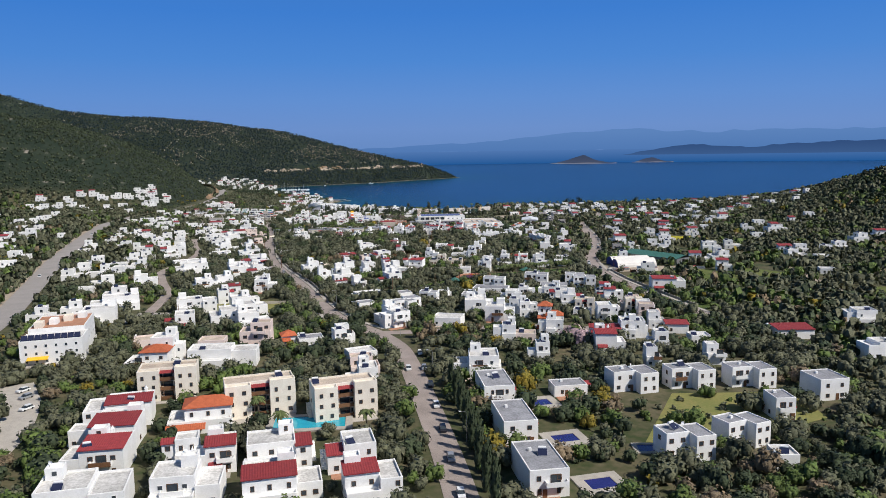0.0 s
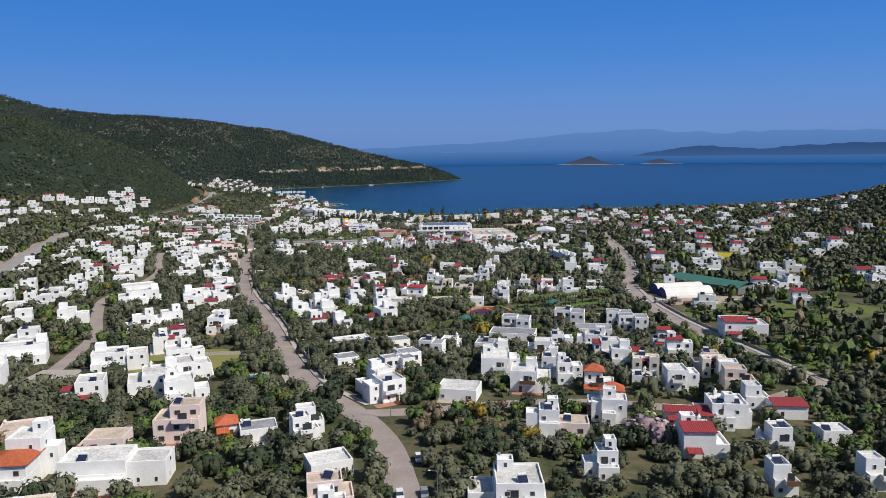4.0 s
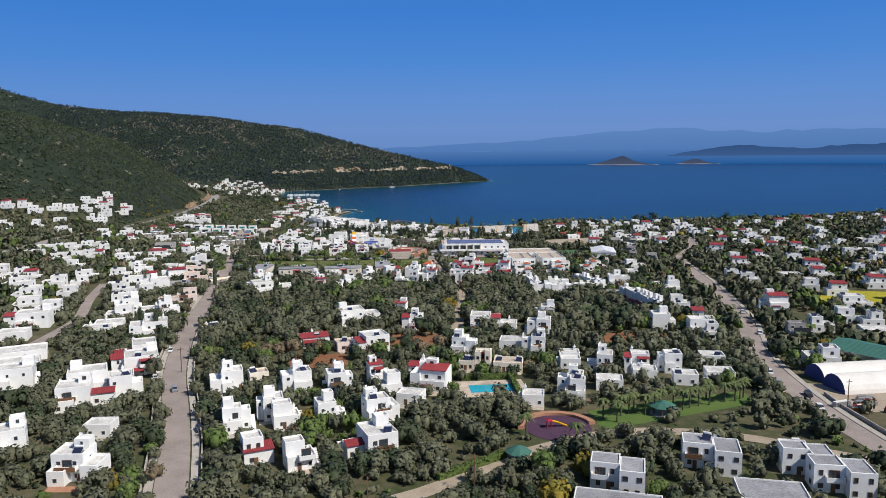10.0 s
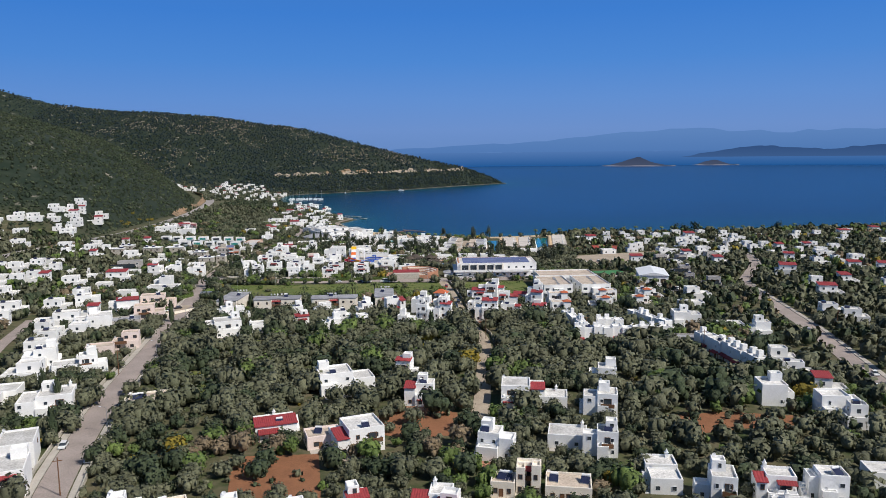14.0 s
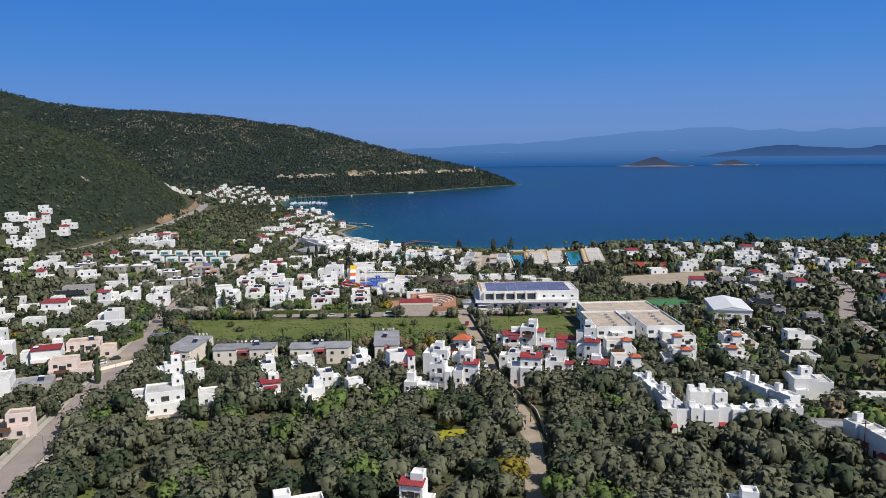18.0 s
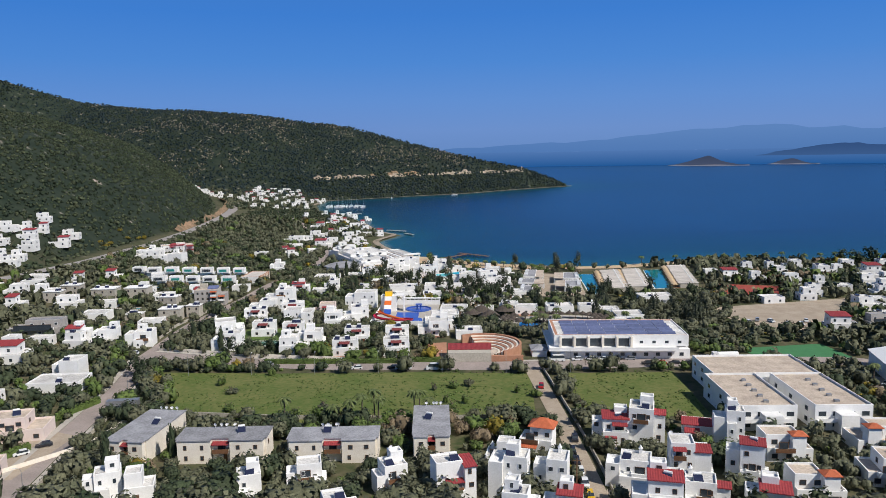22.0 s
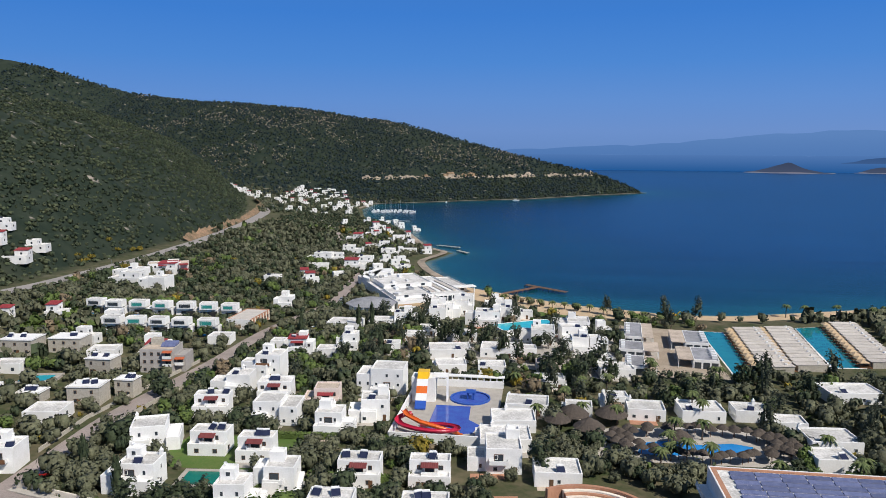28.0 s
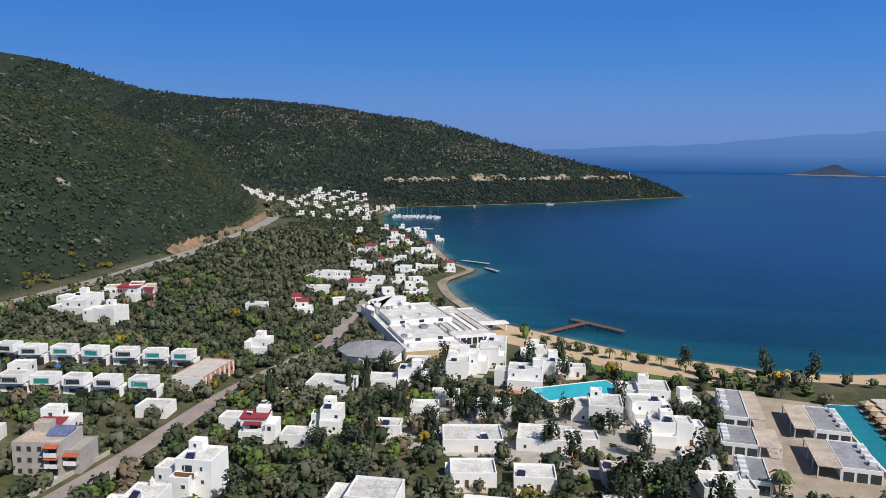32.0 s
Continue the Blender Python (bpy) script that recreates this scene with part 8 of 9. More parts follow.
def grove(name, spots, templates, mat, label, cat, trunk=True):
    """Many crowns joined into one mesh. spots: rows of x, y, z, radius, height, turn."""
    if not len(spots):
        return None
    cos, qs, ns, base = [], [], [], 0
    spots = np.asarray(spots, float)
    which = np.random.RandomState(len(spots)).randint(0, len(templates), len(spots))
    for k, (tc, tq, tn) in enumerate(templates):
        s = spots[which == k]
        if not len(s):
            continue
        ca, sa = np.cos(s[:, 5])[:, None], np.sin(s[:, 5])[:, None]
        x = (tc[None, :, 0] * ca - tc[None, :, 1] * sa) * s[:, 3:4] + s[:, 0:1]
        y = (tc[None, :, 0] * sa + tc[None, :, 1] * ca) * s[:, 3:4] + s[:, 1:2]
        z = tc[None, :, 2] * s[:, 4:5] + s[:, 2:3]
        cos.append(np.stack([x, y, z], -1).reshape(-1, 3))
        qs.append((tq[None] + (np.arange(len(s)) * len(tc))[:, None, None] + base).reshape(-1, 4))
        base += len(s) * len(tc)
        ns.append(np.stack([tn[None, :, 0] * ca - tn[None, :, 1] * sa, tn[None, :, 0] * sa + tn[None, :, 1] * ca, np.repeat(tn[None, :, 2], len(s), 0)], -1).reshape(-1, 3))
    ob = new(name, quads_mesh(name, np.concatenate(cos), np.concatenate(qs), mat, normals=np.concatenate(ns)))
    return tagged(ob, label, cat, kind="stuff")


rt = random.Random(21)
TALL = [blob(rt, 9, 330, 0.19, core=0.62, bodies=4, spread=0.5, reach=(0.12, 0.95), squash=0.33) for _ in range(5)]
FINE = [blob(rt, rt.choice((4, 5, 6)), 150, 0.225, core=0.76, bodies=5, squash=0.7) for _ in range(7)]
MID = [blob(rt, rt.choice((3, 4)), 48, 0.32, core=0.80, bodies=3, squash=0.7) for _ in range(6)]
COARSE = [blob(rt, 2, 9, 0.75, core=1.0, bodies=1, sides=4) for _ in range(6)]
SCRUB = [blob(rt, 1, 8, 0.95, flat=0.75, core=1.1, spread=0.35, bodies=1) for _ in range(6)]
TINY = [blob(rt, 2, 6, 0.78, flat=0.7, core=0.95, spread=0.3, bodies=1, sides=4) for _ in range(7)]
SPIRE = [spindle(rt, 90, 0.55) for _ in range(3)]

rs = np.random.RandomState(17)
step = 4.4
gx, gy = np.meshgrid(np.arange(-470, 620, step), np.arange(70, 1420, step))
px, py = (gx + rs.uniform(-0.46, 0.46, gx.shape) * step).ravel(), (gy + rs.uniform(-0.46, 0.46, gx.shape) * step).ravel()


def in_box(x0, y0, x1, y1):
    return (px > x0) & (px < x1) & (py > y0) & (py < y1)


dens = 0.80 + 0.40 * (value_noise(px, py, 38) - 0.5)
dens = np.where(in_box(-82, 545, 44, 668) | in_box(58, 560, 165, 690), np.where(value_noise(px + 71, py, 17) > 0.33, 0.74, 0.25), dens)          # the olive groves
for box, dn in (((9, 529, 39, 556), 0.22), ((100, 526, 141, 543), 0.25), ((-25, 492, 2, 520), 0.25), ((-66, 570, -33, 650), 0.34), ((150, 308, 215, 356), 0.6), ((145, 392, 260, 440), 0.16), ((68, 170, 130, 208), 0.16)):
    dens = np.where(in_box(*box), dn, dens)
dens = np.where(in_box(132, 80, 330, 392), dens + 0.15, dens)
dens = np.where(in_box(150, 440, 420, 720), np.where(value_noise(px + 9, py + 40, 30) > 0.36, 0.86, 0.35), dens)
dens = np.where(in_box(228, 498, 278, 534) | in_box(256, 335, 280, 362), 0.08, dens)
dens = np.where(in_box(150, 340, 262, 392), 0.5, dens)
dens = np.where(in_box(-265, 1040, -105, 1420), 0.5, dens)
dens = np.where(in_box(-30, 905, 150, 1060), 0.42, dens)
dens = np.where(in_box(440, 500, 620, 1000), 0.85, dens)
dens = np.where(px < -120, dens * 0.88, dens)
keep = (rs.rand(len(px)) < dens) & (px < 0.78 * py + 12) & (px > -0.6 * py - 25)
ci, cj = ((px - OX) / CELL).astype(int), ((py - OY) / CELL).astype(int)
ok = (ci >= 0) & (cj >= 0) & (ci < OCC.shape[1]) & (cj < OCC.shape[0])
keep &= ~ok | (OCC[np.clip(cj, 0, OCC.shape[0] - 1), np.clip(ci, 0, OCC.shape[1] - 1)] == 0)
px, py = px[keep], py[keep]
sd = shore_distance(px, py)
foot = np.interp(py, [p[0] for p in SPUR_FOOT], [p[1] for p in SPUR_FOOT])
keep = (sd > 14) & ((py < 1000) | (px > foot + 4))
px, py = px[keep], py[keep]
pz = land(px, py)
rad = 1.5 + 2.0 * rs.rand(len(px)) ** 1.4
rad = np.where(((px > -82) & (px < 165) & (py > 545) & (py < 690)), rad * 1.55, rad * 1.08)
hgt = rad * rs.uniform(1.35, 2.1, len(px))
turn = rs.uniform(0, 6.283, len(px))
kind_noise = value_noise(px + 300, py, 26) * 0.6 + rs.rand(len(px)) * 0.4
spots = np.stack([px, py, pz + 0.25, rad, hgt, turn], -1)
near = ((np.abs(px) < 170) & (py < 1000)) | ((px > -250) & (px < 150) & (py >= 1000) & (py < 1270))
close = ((np.abs(px + 5) < 95) | ((np.abs(px) < 150) & (py < 260))) & (py > 130) & (py < 900)
KINDS = (("olive", LEAF_OLIVE, 0.0, 0.62, "grey-green olive trees"), ("evergreen", LEAF_PINE, 0.62, 0.85, "dark evergreen trees"),
         ("green", LEAF_GREEN, 0.85, 0.962, "fresh green fruit trees"), ("mimosa", LEAF_YELLOW, 0.962, 0.974, "yellow flowering mimosa bushes"), ("dry", LEAF_BARE, 0.974, 1.01, "brownish half-bare trees"))
order = np.argsort(np.argsort(kind_noise)) / len(kind_noise)

# the trees nearest the path are things of their own, trunk and crown
TRUNK_V, TRUNK_F = lathe([(0.30, -0.6), (0.22, 0.6), (0.17, 1.5), (0.10, 2.6)], 7)
for a in (0.4, 2.5, 4.6):
    lv, lf = tube([(0, 0, 1.2), (0.6 * math.cos(a), 0.6 * math.sin(a), 1.9), (1.2 * math.cos(a), 1.2 * math.sin(a), 2.7)], 0.09, 5)
    TRUNK_V, TRUNK_F = join((TRUNK_V, TRUNK_F), (lv, lf))
TRUNK = mesh_of("trunk", TRUNK_V, TRUNK_F, BARK)
single = np.zeros(len(px), bool)
cand = np.where(close)[0]
single[cand[rs.permutation(len(cand))[:120]]] = True
LEAFY = {k[0]: [quads_mesh("crown", c, q, k[1], normals=nn) for c, q, nn in FINE[:4]] for k in KINDS}
NAMES = {"olive": ("olive_tree", "grey-green olive tree with a round crown"), "evergreen": ("evergreen_tree", "dark evergreen tree with a dense crown"),
         "green": ("fruit_tree", "fresh green fruit tree in a garden"), "mimosa": ("mimosa_bush", "mimosa in yellow blossom"), "dry": ("bare_tree", "brownish half-bare spring tree")}
for i in np.where(single)[0]:
    kd = next(k for k in KINDS if k[2] <= order[i] < k[3])
    nm, lab = NAMES[kd[0]]
    root = new(nm, TRUNK)
    root.matrix_world = pose(px[i], py[i], pz[i], 0, 0, math.degrees(turn[i])) @ Matrix.Diagonal((rad[i] / 2.6, rad[i] / 2.6, hgt[i] / 4.6, 1))
    tagged(root, lab, "tree", nm.replace("_", " ") + "s of the town")
    cr = shared("crown", LEAFY[kd[0]][i % 4], root, Matrix.Diagonal((2.6, 2.6, 4.4, 1)) @ Matrix.Translation((0, 0, 0.22)))
for kd in KINDS:
    sel = (order >= kd[2]) & (order < kd[3]) & ~single
    grove(kd[0] + "_trees_near", spots[sel & near & close], FINE, kd[1], kd[4] + " between the houses", "trees")
    grove(kd[0] + "_trees_middle", spots[sel & near & ~close], MID, kd[1], kd[4] + " in the gardens", "trees")
    grove(kd[0] + "_trees_far", spots[sel & ~near], COARSE, kd[1], kd[4] + " far off", "trees")

# low garden shrubs between the houses
rb = np.random.RandomState(40)
gx, gy = np.meshgrid(np.arange(-130, 175, 4.2), np.arange(120, 1010, 4.2))
bx, by = (gx + rb.uniform(-2, 2, gx.shape)).ravel(), (gy + rb.uniform(-2, 2, gx.shape)).ravel()
bi, bj = ((bx - OX) / CELL).astype(int), ((by - OY) / CELL).astype(int)
bk = (OCC[bj, bi] == 0) & (rb.rand(len(bx)) < 0.30)
bx, by = bx[bk], by[bk]
br = rb.uniform(0.7, 1.7, len(bx))
shrubs = np.stack([bx, by, land(bx, by) - 0.15, br, br * rb.uniform(1.0, 1.6, len(bx)), rb.uniform(0, 6.28, len(bx))], -1)
pick = rb.rand(len(bx))
for k0, k1, m, lab in ((0, 0.5, LEAF_OLIVE, "grey-green garden shrubs"), (0.5, 0.75, LEAF_PINE, "dark garden shrubs"), (0.75, 0.95, LEAF_GREEN, "bright green garden shrubs"), (0.95, 1.0, LEAF_YELLOW, "yellow flowering shrubs in gardens")):
    grove("garden_shrubs", shrubs[(pick >= k0) & (pick < k1)], COARSE, m, lab, "shrubs")

# grass tufts in the meadow
rg = np.random.RandomState(50)
tx, ty = rg.uniform(-96, 96, 3000), rg.uniform(740, 792, 3000)
tk = (value_noise(tx, ty, 9) + 0.5 * value_noise(tx, ty, 3) > 0.62) & ((tx < 42) | (tx > 56)) & (ty > 744 + np.clip(-tx - 70, 0, 30) * 1.9)
tx, ty = tx[tk], ty[tk]
tr = rg.uniform(0.25, 0.7, len(tx))
grove("meadow_grass", np.stack([tx, ty, land(tx, ty) - 0.05, tr, tr * 0.9, rg.uniform(0, 6.28, len(tx))], -1), TINY, LEAF_GREEN, "tall grass tufts in the meadow", "grass")

# scrub on the hills
def scrub(name, x0, y0, x1, y1, step, r0, r1, seed, cond, label, mats, bare=-0.15):
    r = np.random.RandomState(seed)
    gx, gy = np.meshgrid(np.arange(x0, x1, step), np.arange(y0, y1, step))
    x, y = (gx + r.uniform(-0.5, 0.5, gx.shape) * step).ravel(), (gy + r.uniform(-0.5, 0.5, gx.shape) * step).ravel()
    thin = value_noise(x, y, 60) * 0.45 + value_noise(x + 31, y, 19) * 0.55
    k = cond(x, y) & (r.rand(len(x)) < bare + 1.75 * thin) & (shore_distance(x, y) > 4)
    x, y = x[k], y[k]
    rr = r.uniform(r0, r1, len(x))
    sp = np.stack([x, y, land(x, y) - 0.3, rr, rr * r.uniform(0.9, 1.7, len(x)), r.uniform(0, 6.28, len(x))], -1)
    pick = r.randint(0, len(mats), len(x))
    for i, m in enumerate(mats):
        grove(name + ("" if i == 0 else "_light"), sp[pick == i], TINY, m, label, "scrub")


foot_x = lambda y: np.interp(y, [p[0] for p in SPUR_FOOT], [p[1] for p in SPUR_FOOT])
MAQUIS_L = material("sage_scrub_leaves", (0.042, 0.057, 0.028), (0.070, 0.080, 0.042), 0.85, 0.02, 0.0, fine=12, island=0.4)
scrub("spur_scrub", -720, 1000, -262, 1960, 4.5, 1.4, 3.1, 31, lambda x, y: (x < foot_x(y) - 9) & (x > foot_x(y) - 400), "green maquis scrub on the near hill", (MAQUIS_L, MAQUIS))
scrub("ridge_scrub", -1130, 1820, 300, 2430, 6.8, 2.0, 4.2, 32, lambda x, y: (land(x, y) > 1.5) & (x > -1150), "dark maquis woods on the long ridge", (RIDGELEAF_HAZED, RIDGELEAF_HAZED, MAQUIS), 0.05)
scrub("cape_woods", -330, 1860, 300, 2330, 6.5, 2.6, 4.6, 36, lambda x, y: (land(x, y) < 42) & (land(x, y) > 1.2), "dark pine woods low on the cape", (RIDGELEAF_HAZED, MAQUIS), 0.1)
rk = np.random.RandomState(71)
ox, oy = rk.uniform(-900, 220, 9000), rk.uniform(1930, 2380, 9000)
pale = (value_noise(ox, oy, 85) * 0.6 + value_noise(ox + 50, oy, 24) * 0.4 > 0.62) & (land(ox, oy) > 45)
ox, oy = ox[pale], oy[pale]
rr = rk.uniform(0.8, 2.4, len(ox))
grove("rock_outcrops", np.stack([ox, oy, land(ox, oy) + 0.6, rr, rr * rk.uniform(0.8, 1.8, len(ox)), rk.uniform(0, 6.28, len(ox))], -1), TINY, SHORE_ROCK, "pale rock outcrops scattered on the wooded ridge", "rocks")
scrub("knoll_woods", 440, 560, 900, 1040, 7.5, 3.2, 5.0, 33, lambda x, y: (land(x, y) > 16), "dark woods on the low hill", (MAQUIS, LEAF_PINE))
scrub("slope_scrub", -262, 1030, -95, 1600, 4.6, 1.3, 3.0, 35, lambda x, y: (x > foot_x(y) + 10), "low scrub on the slope above the shore", (MAQUIS_L, MAQUIS))
scrub("valley_woods", -460, 1540, -150, 1900, 6.0, 2.4, 4.2, 34, lambda x, y: np.array([True] * len(x)) & (x > foot_x(y) + 6), "trees between the harbour houses", (LEAF_OLIVE, MAQUIS))


# cypresses, tall pines and palms, each a thing
def single_tree(name, x, y, r, h, templates, mat, label, group):
    root = new(name, TRUNK)
    root.matrix_world = pose(x, y, ground_at(x, y), 0, 0, (x * 31) % 360)
    key = (name, int(x * 7) % len(templates), mat.name)
    if key not in CACHE:
        c, q, nn = templates[key[1]]
        CACHE[key] = quads_mesh("crown", c, q, mat, normals=nn)
    shared("crown", CACHE[key], root, Matrix.Diagonal((r, r, h, 1)) @ Matrix.Translation((0, 0, 0.06)))
    tagged(root, label, "tree", group)


def palm(x, y, h):
    root = new("palm_tree", palm_trunk(h))
    root.matrix_world = pose(x, y, ground_at(x, y), 0, 0, (x * 53) % 360)
    if "fronds" not in CACHE:
        rp, v, f = random.Random(4), [], []
        for k in range(22):
            a, lift = 6.283 * k / 22 + rp.uniform(-0.1, 0.1), rp.uniform(0.1, 1.1)
            L = rp.uniform(2.0, 2.8)
            b = len(v)
            for s in range(5):
                t = s / 4
                r, z = L * t, lift * L * t * 0.8 - 1.25 * L * t * t * 0.75
                wd = 0.42 * math.sin(math.pi * min(1, 0.15 + 0.85 * t)) + 0.05
                ca, sa = math.cos(a), math.sin(a)
                v += [(r * ca + wd * sa, r * sa - wd * ca, z - 0.12), (r * ca, r * sa, z + 0.1), (r * ca - wd * sa, r * sa + wd * ca, z - 0.12)]
            for s in range(4):
                f += [(b + s * 3, b + s * 3 + 1, b + s * 3 + 4, b + s * 3 + 3), (b + s * 3 + 1, b + s * 3 + 2, b + s * 3 + 5, b + s * 3 + 4)]
        CACHE["fronds"] = mesh_of("fronds", v, f, LEAF_PALM)
    shared("fronds", CACHE["fronds"], root, Matrix.Translation((0, 0, h)))
    tagged(root, "slender palm with drooping fronds", "palm", "palms")


def palm_trunk(h):
    h = round(h)
    if ("ptrunk", h) not in CACHE:
        v, f = lathe([(0.30, -0.5), (0.24, h * 0.2), (0.20, h * 0.7), (0.22, h * 0.95), (0.12, h + 0.1)], 7)
        CACHE[("ptrunk", h)] = mesh_of("trunk", v, f, BARK)
    return CACHE[("ptrunk", h)]


for k in range(18):
    palm(78 + k * 3.0 + rt.uniform(-1, 1), 436 + k * 1.15 + rt.uniform(-3, 3), 6)
for qx, qy, h in ((-36, 739, 8), (-21, 737, 6), (-15.5, 736, 8), (-12.5, 741, 8), (-9, 743, 9), (-7.5, 741, 7), (3.5, 742, 9), (5, 745, 8), (8.5, 740, 7)):
    palm(qx, qy, h)
for qx, qy in ((-33, 205), (-25, 192), (-2, 190), (-8, 206), (20, 330), (60, 306), (98, 330), (66, 420), (54, 428), (85, 290), (-55, 300), (118, 150), (126, 168)):
    palm(qx, qy, 6)
for qx, qy in ((162.6, 775.6), (161.5, 762), (165, 758), (169.5, 752.5), (175.5, 745.5), (180, 741), (186.5, 758), (176, 772)):
    palm(qx, qy, 6)
rp = random.Random(6)
for k in range(30):
    palm(rp.uniform(10, 100), rp.uniform(850, 945), rp.choice((5, 6, 7)))
for k in range(24):
    palm(150 + k * 13 + rp.uniform(-3, 3), 1058 + rp.uniform(-12, 6), rp.choice((6, 7)))
for k in range(14):
    palm(5 + k * 6.5, 1078 - k * 3.6 - (k > 8) * 0.5 + rp.uniform(-2, 2), 4)
for k in range(15):
    single_tree("cypress_tree", 24.5 + (k % 2) * 1.2, 140 + k * 5.6, 1.25, 9.5, SPIRE, LEAF_PINE, "dark narrow cypress beside the street", "cypresses along the street")
for qx, qy, h in ((-88, 560, 10), (-78, 535, 9), (-72, 700, 11), (-60, 712, 9), (-10, 640, 9), (33, 660, 8), (-94, 690, 10), (-100, 838, 9), (-84, 826, 9), (-63, 1000, 11), (-57, 1002, 12), (-88, 990, 10), (-44, 955, 10), (-100, 575, 9)):
    single_tree("cypress_tree", qx, qy, 1.4, h, SPIRE, LEAF_PINE, "dark narrow cypress between the houses", "cypresses of the town")
for qx, qy, r, h in ((-104, 790, 4.2, 9), (-100, 783, 3.6, 8), (-78, 818, 4, 9), (-70, 820, 4, 9), (-62, 822, 3.6, 8), (-20, 985, 4, 12), (-14, 980, 4, 13), (-8, 985, 4, 12), (-26, 992, 4, 12), (-2, 976, 3.6, 11), (-34, 1004, 3.6, 11),
                    (-40, 1010, 3.6, 11), (22, 930, 4, 12), (28, 940, 4.2, 12), (34, 925, 4, 12), (40, 945, 4.4, 13), (46, 932, 4, 11), (70, 915, 4.4, 11), (92, 930, 4.2, 11), (100, 938, 5, 12), (112, 920, 4.2, 11), (18, 850, 4.6, 11), (60, 905, 4, 10),
                    (-45, 985, 4, 11), (-50, 978, 3.6, 11), (6, 962, 3.5, 12), (12, 955, 3.6, 11), (150, 935, 4, 10), (140, 900, 4.5, 10), (300, 1040, 7, 13), (312, 1046, 7, 14), (292, 1048, 6, 12), (400, 1052, 7, 13)):
    single_tree("pine_tree", qx, qy, r, h, TALL, LEAF_PINE, "tall dark pine with a dense crown", "tall pines")
re_ = random.Random(77)
made = 0
while made < 46:
    qx, qy = re_.uniform(-70, 140), re_.uniform(860, 1050)
    if free_ground(qx, qy, 1.5) and clear_of(qx, qy, 0.5):
        single_tree("eucalyptus_tree", qx, qy, re_.uniform(2.6, 4.2), re_.uniform(9, 14), TALL, LEAF_EUC, "tall grey-green eucalyptus with an airy crown", "eucalyptus trees")
        made += 1
for qx, qy, r, h in ((-100, 856, 4.6, 9), (-98, 905, 4, 8), (-66, 871, 3.8, 6), (-6.5, 309, 4.6, 8), (-16, 297, 4, 7), (-7, 293, 4.2, 7), (-30, 326, 3.4, 6), (-110, 900, 4, 8), (24, 940, 4, 9)):
    single_tree("evergreen_tree", qx, qy, r, h, FINE, LEAF_PINE, "large dark evergreen beside the street", "street trees")
rm = random.Random(15)
for cx, cy, n in ((-287, 1130, 6), (-280, 1180, 5), (-240, 1092, 6), (-246, 1120, 4), (-52, 408, 3), (-60, 416, 3), (-29, 392, 2)):
    for k in range(n):
        qx, qy = cx + rm.uniform(-9, 9), cy + rm.uniform(-9, 9)
        if free_ground(qx, qy, 1.0):
            single_tree("mimosa_bush", qx, qy, rm.uniform(2.0, 3.2), rm.uniform(2.6, 4.2), FINE, LEAF_YELLOW, "mimosa in yellow blossom beside the road", "mimosa bushes")
single_tree("almond_tree", 78, 268, 6.5, 8, FINE, LEAF_PINK, "almond tree in pale pink blossom", "almond trees")
for k in range(26):
    a, b = rp.uniform(-97, 60), rp.uniform(738, 792)
    if not (46 < a < 54):
        single_tree("meadow_bush", a, b, rp.uniform(1.0, 2.6), rp.uniform(1.5, 3.2), FINE, rp.choice((LEAF_GREEN, LEAF_OLIVE)), "round green bush in the meadow", "meadow bushes")


# clipped hedges
def hedge(x0, y0, x1, y1, w, h, seed):
    r = random.Random(seed)
    root = new("hedge")
    L = math.hypot(x1 - x0, y1 - y0)
    root.matrix_world = pose((x0 + x1) / 2, (y0 + y1) / 2, ground_at((x0 + x1) / 2, (y0 + y1) / 2), 0, 0, math.degrees(math.atan2(y1 - y0, x1 - x0)))
    part("core", boxes((-L / 2, -w * 0.4, -0.5, L / 2, w * 0.4, h * 0.9)), LEAF_GREEN, root)
    v, f = [], []
    for i in range(int(L * 16)):
        c = Vector((r.uniform(-L / 2, L / 2), r.uniform(-w / 2, w / 2), r.uniform(0.2, h)))
        if r.random() < 0.5:
            c.z = h * r.uniform(0.9, 1.05)
        else:
            c.y = r.choice((-1, 1)) * w / 2
        t1, t2 = Vector((r.uniform(-1, 1), r.uniform(-1, 1), r.uniform(-1, 1))).normalized() * 0.3, Vector((r.uniform(-1, 1), r.uniform(-1, 1), r.uniform(-1, 1))).normalized() * 0.3
        k = len(v)
        v += [tuple(c - t1), tuple(c + t2), tuple(c + t1), tuple(c - t2)]
        f.append((k, k + 1, k + 2, k + 3))
    part("leaves", (v, f), LEAF_GREEN, root)
    tagged(root, "clipped yellow-green hedge along a wall", "hedge", "clipped hedges")


for k, q in enumerate(((-60, 805.5, -5, 804.5), (-38, 842, -8, 840), (-2, 806, 10, 806), (-60, 866, -36, 868), (-36, 868, -12, 866), (-90, 842, -96, 862), (-118, 690, -104, 720), (-112, 735, -104, 760), (58, 462, 58, 482), (40, 481, 60, 482), (28, 402, 46, 414), (-56, 815, -50, 835))):
    hedge(*q, 1.8, 2.0, 100 + k)


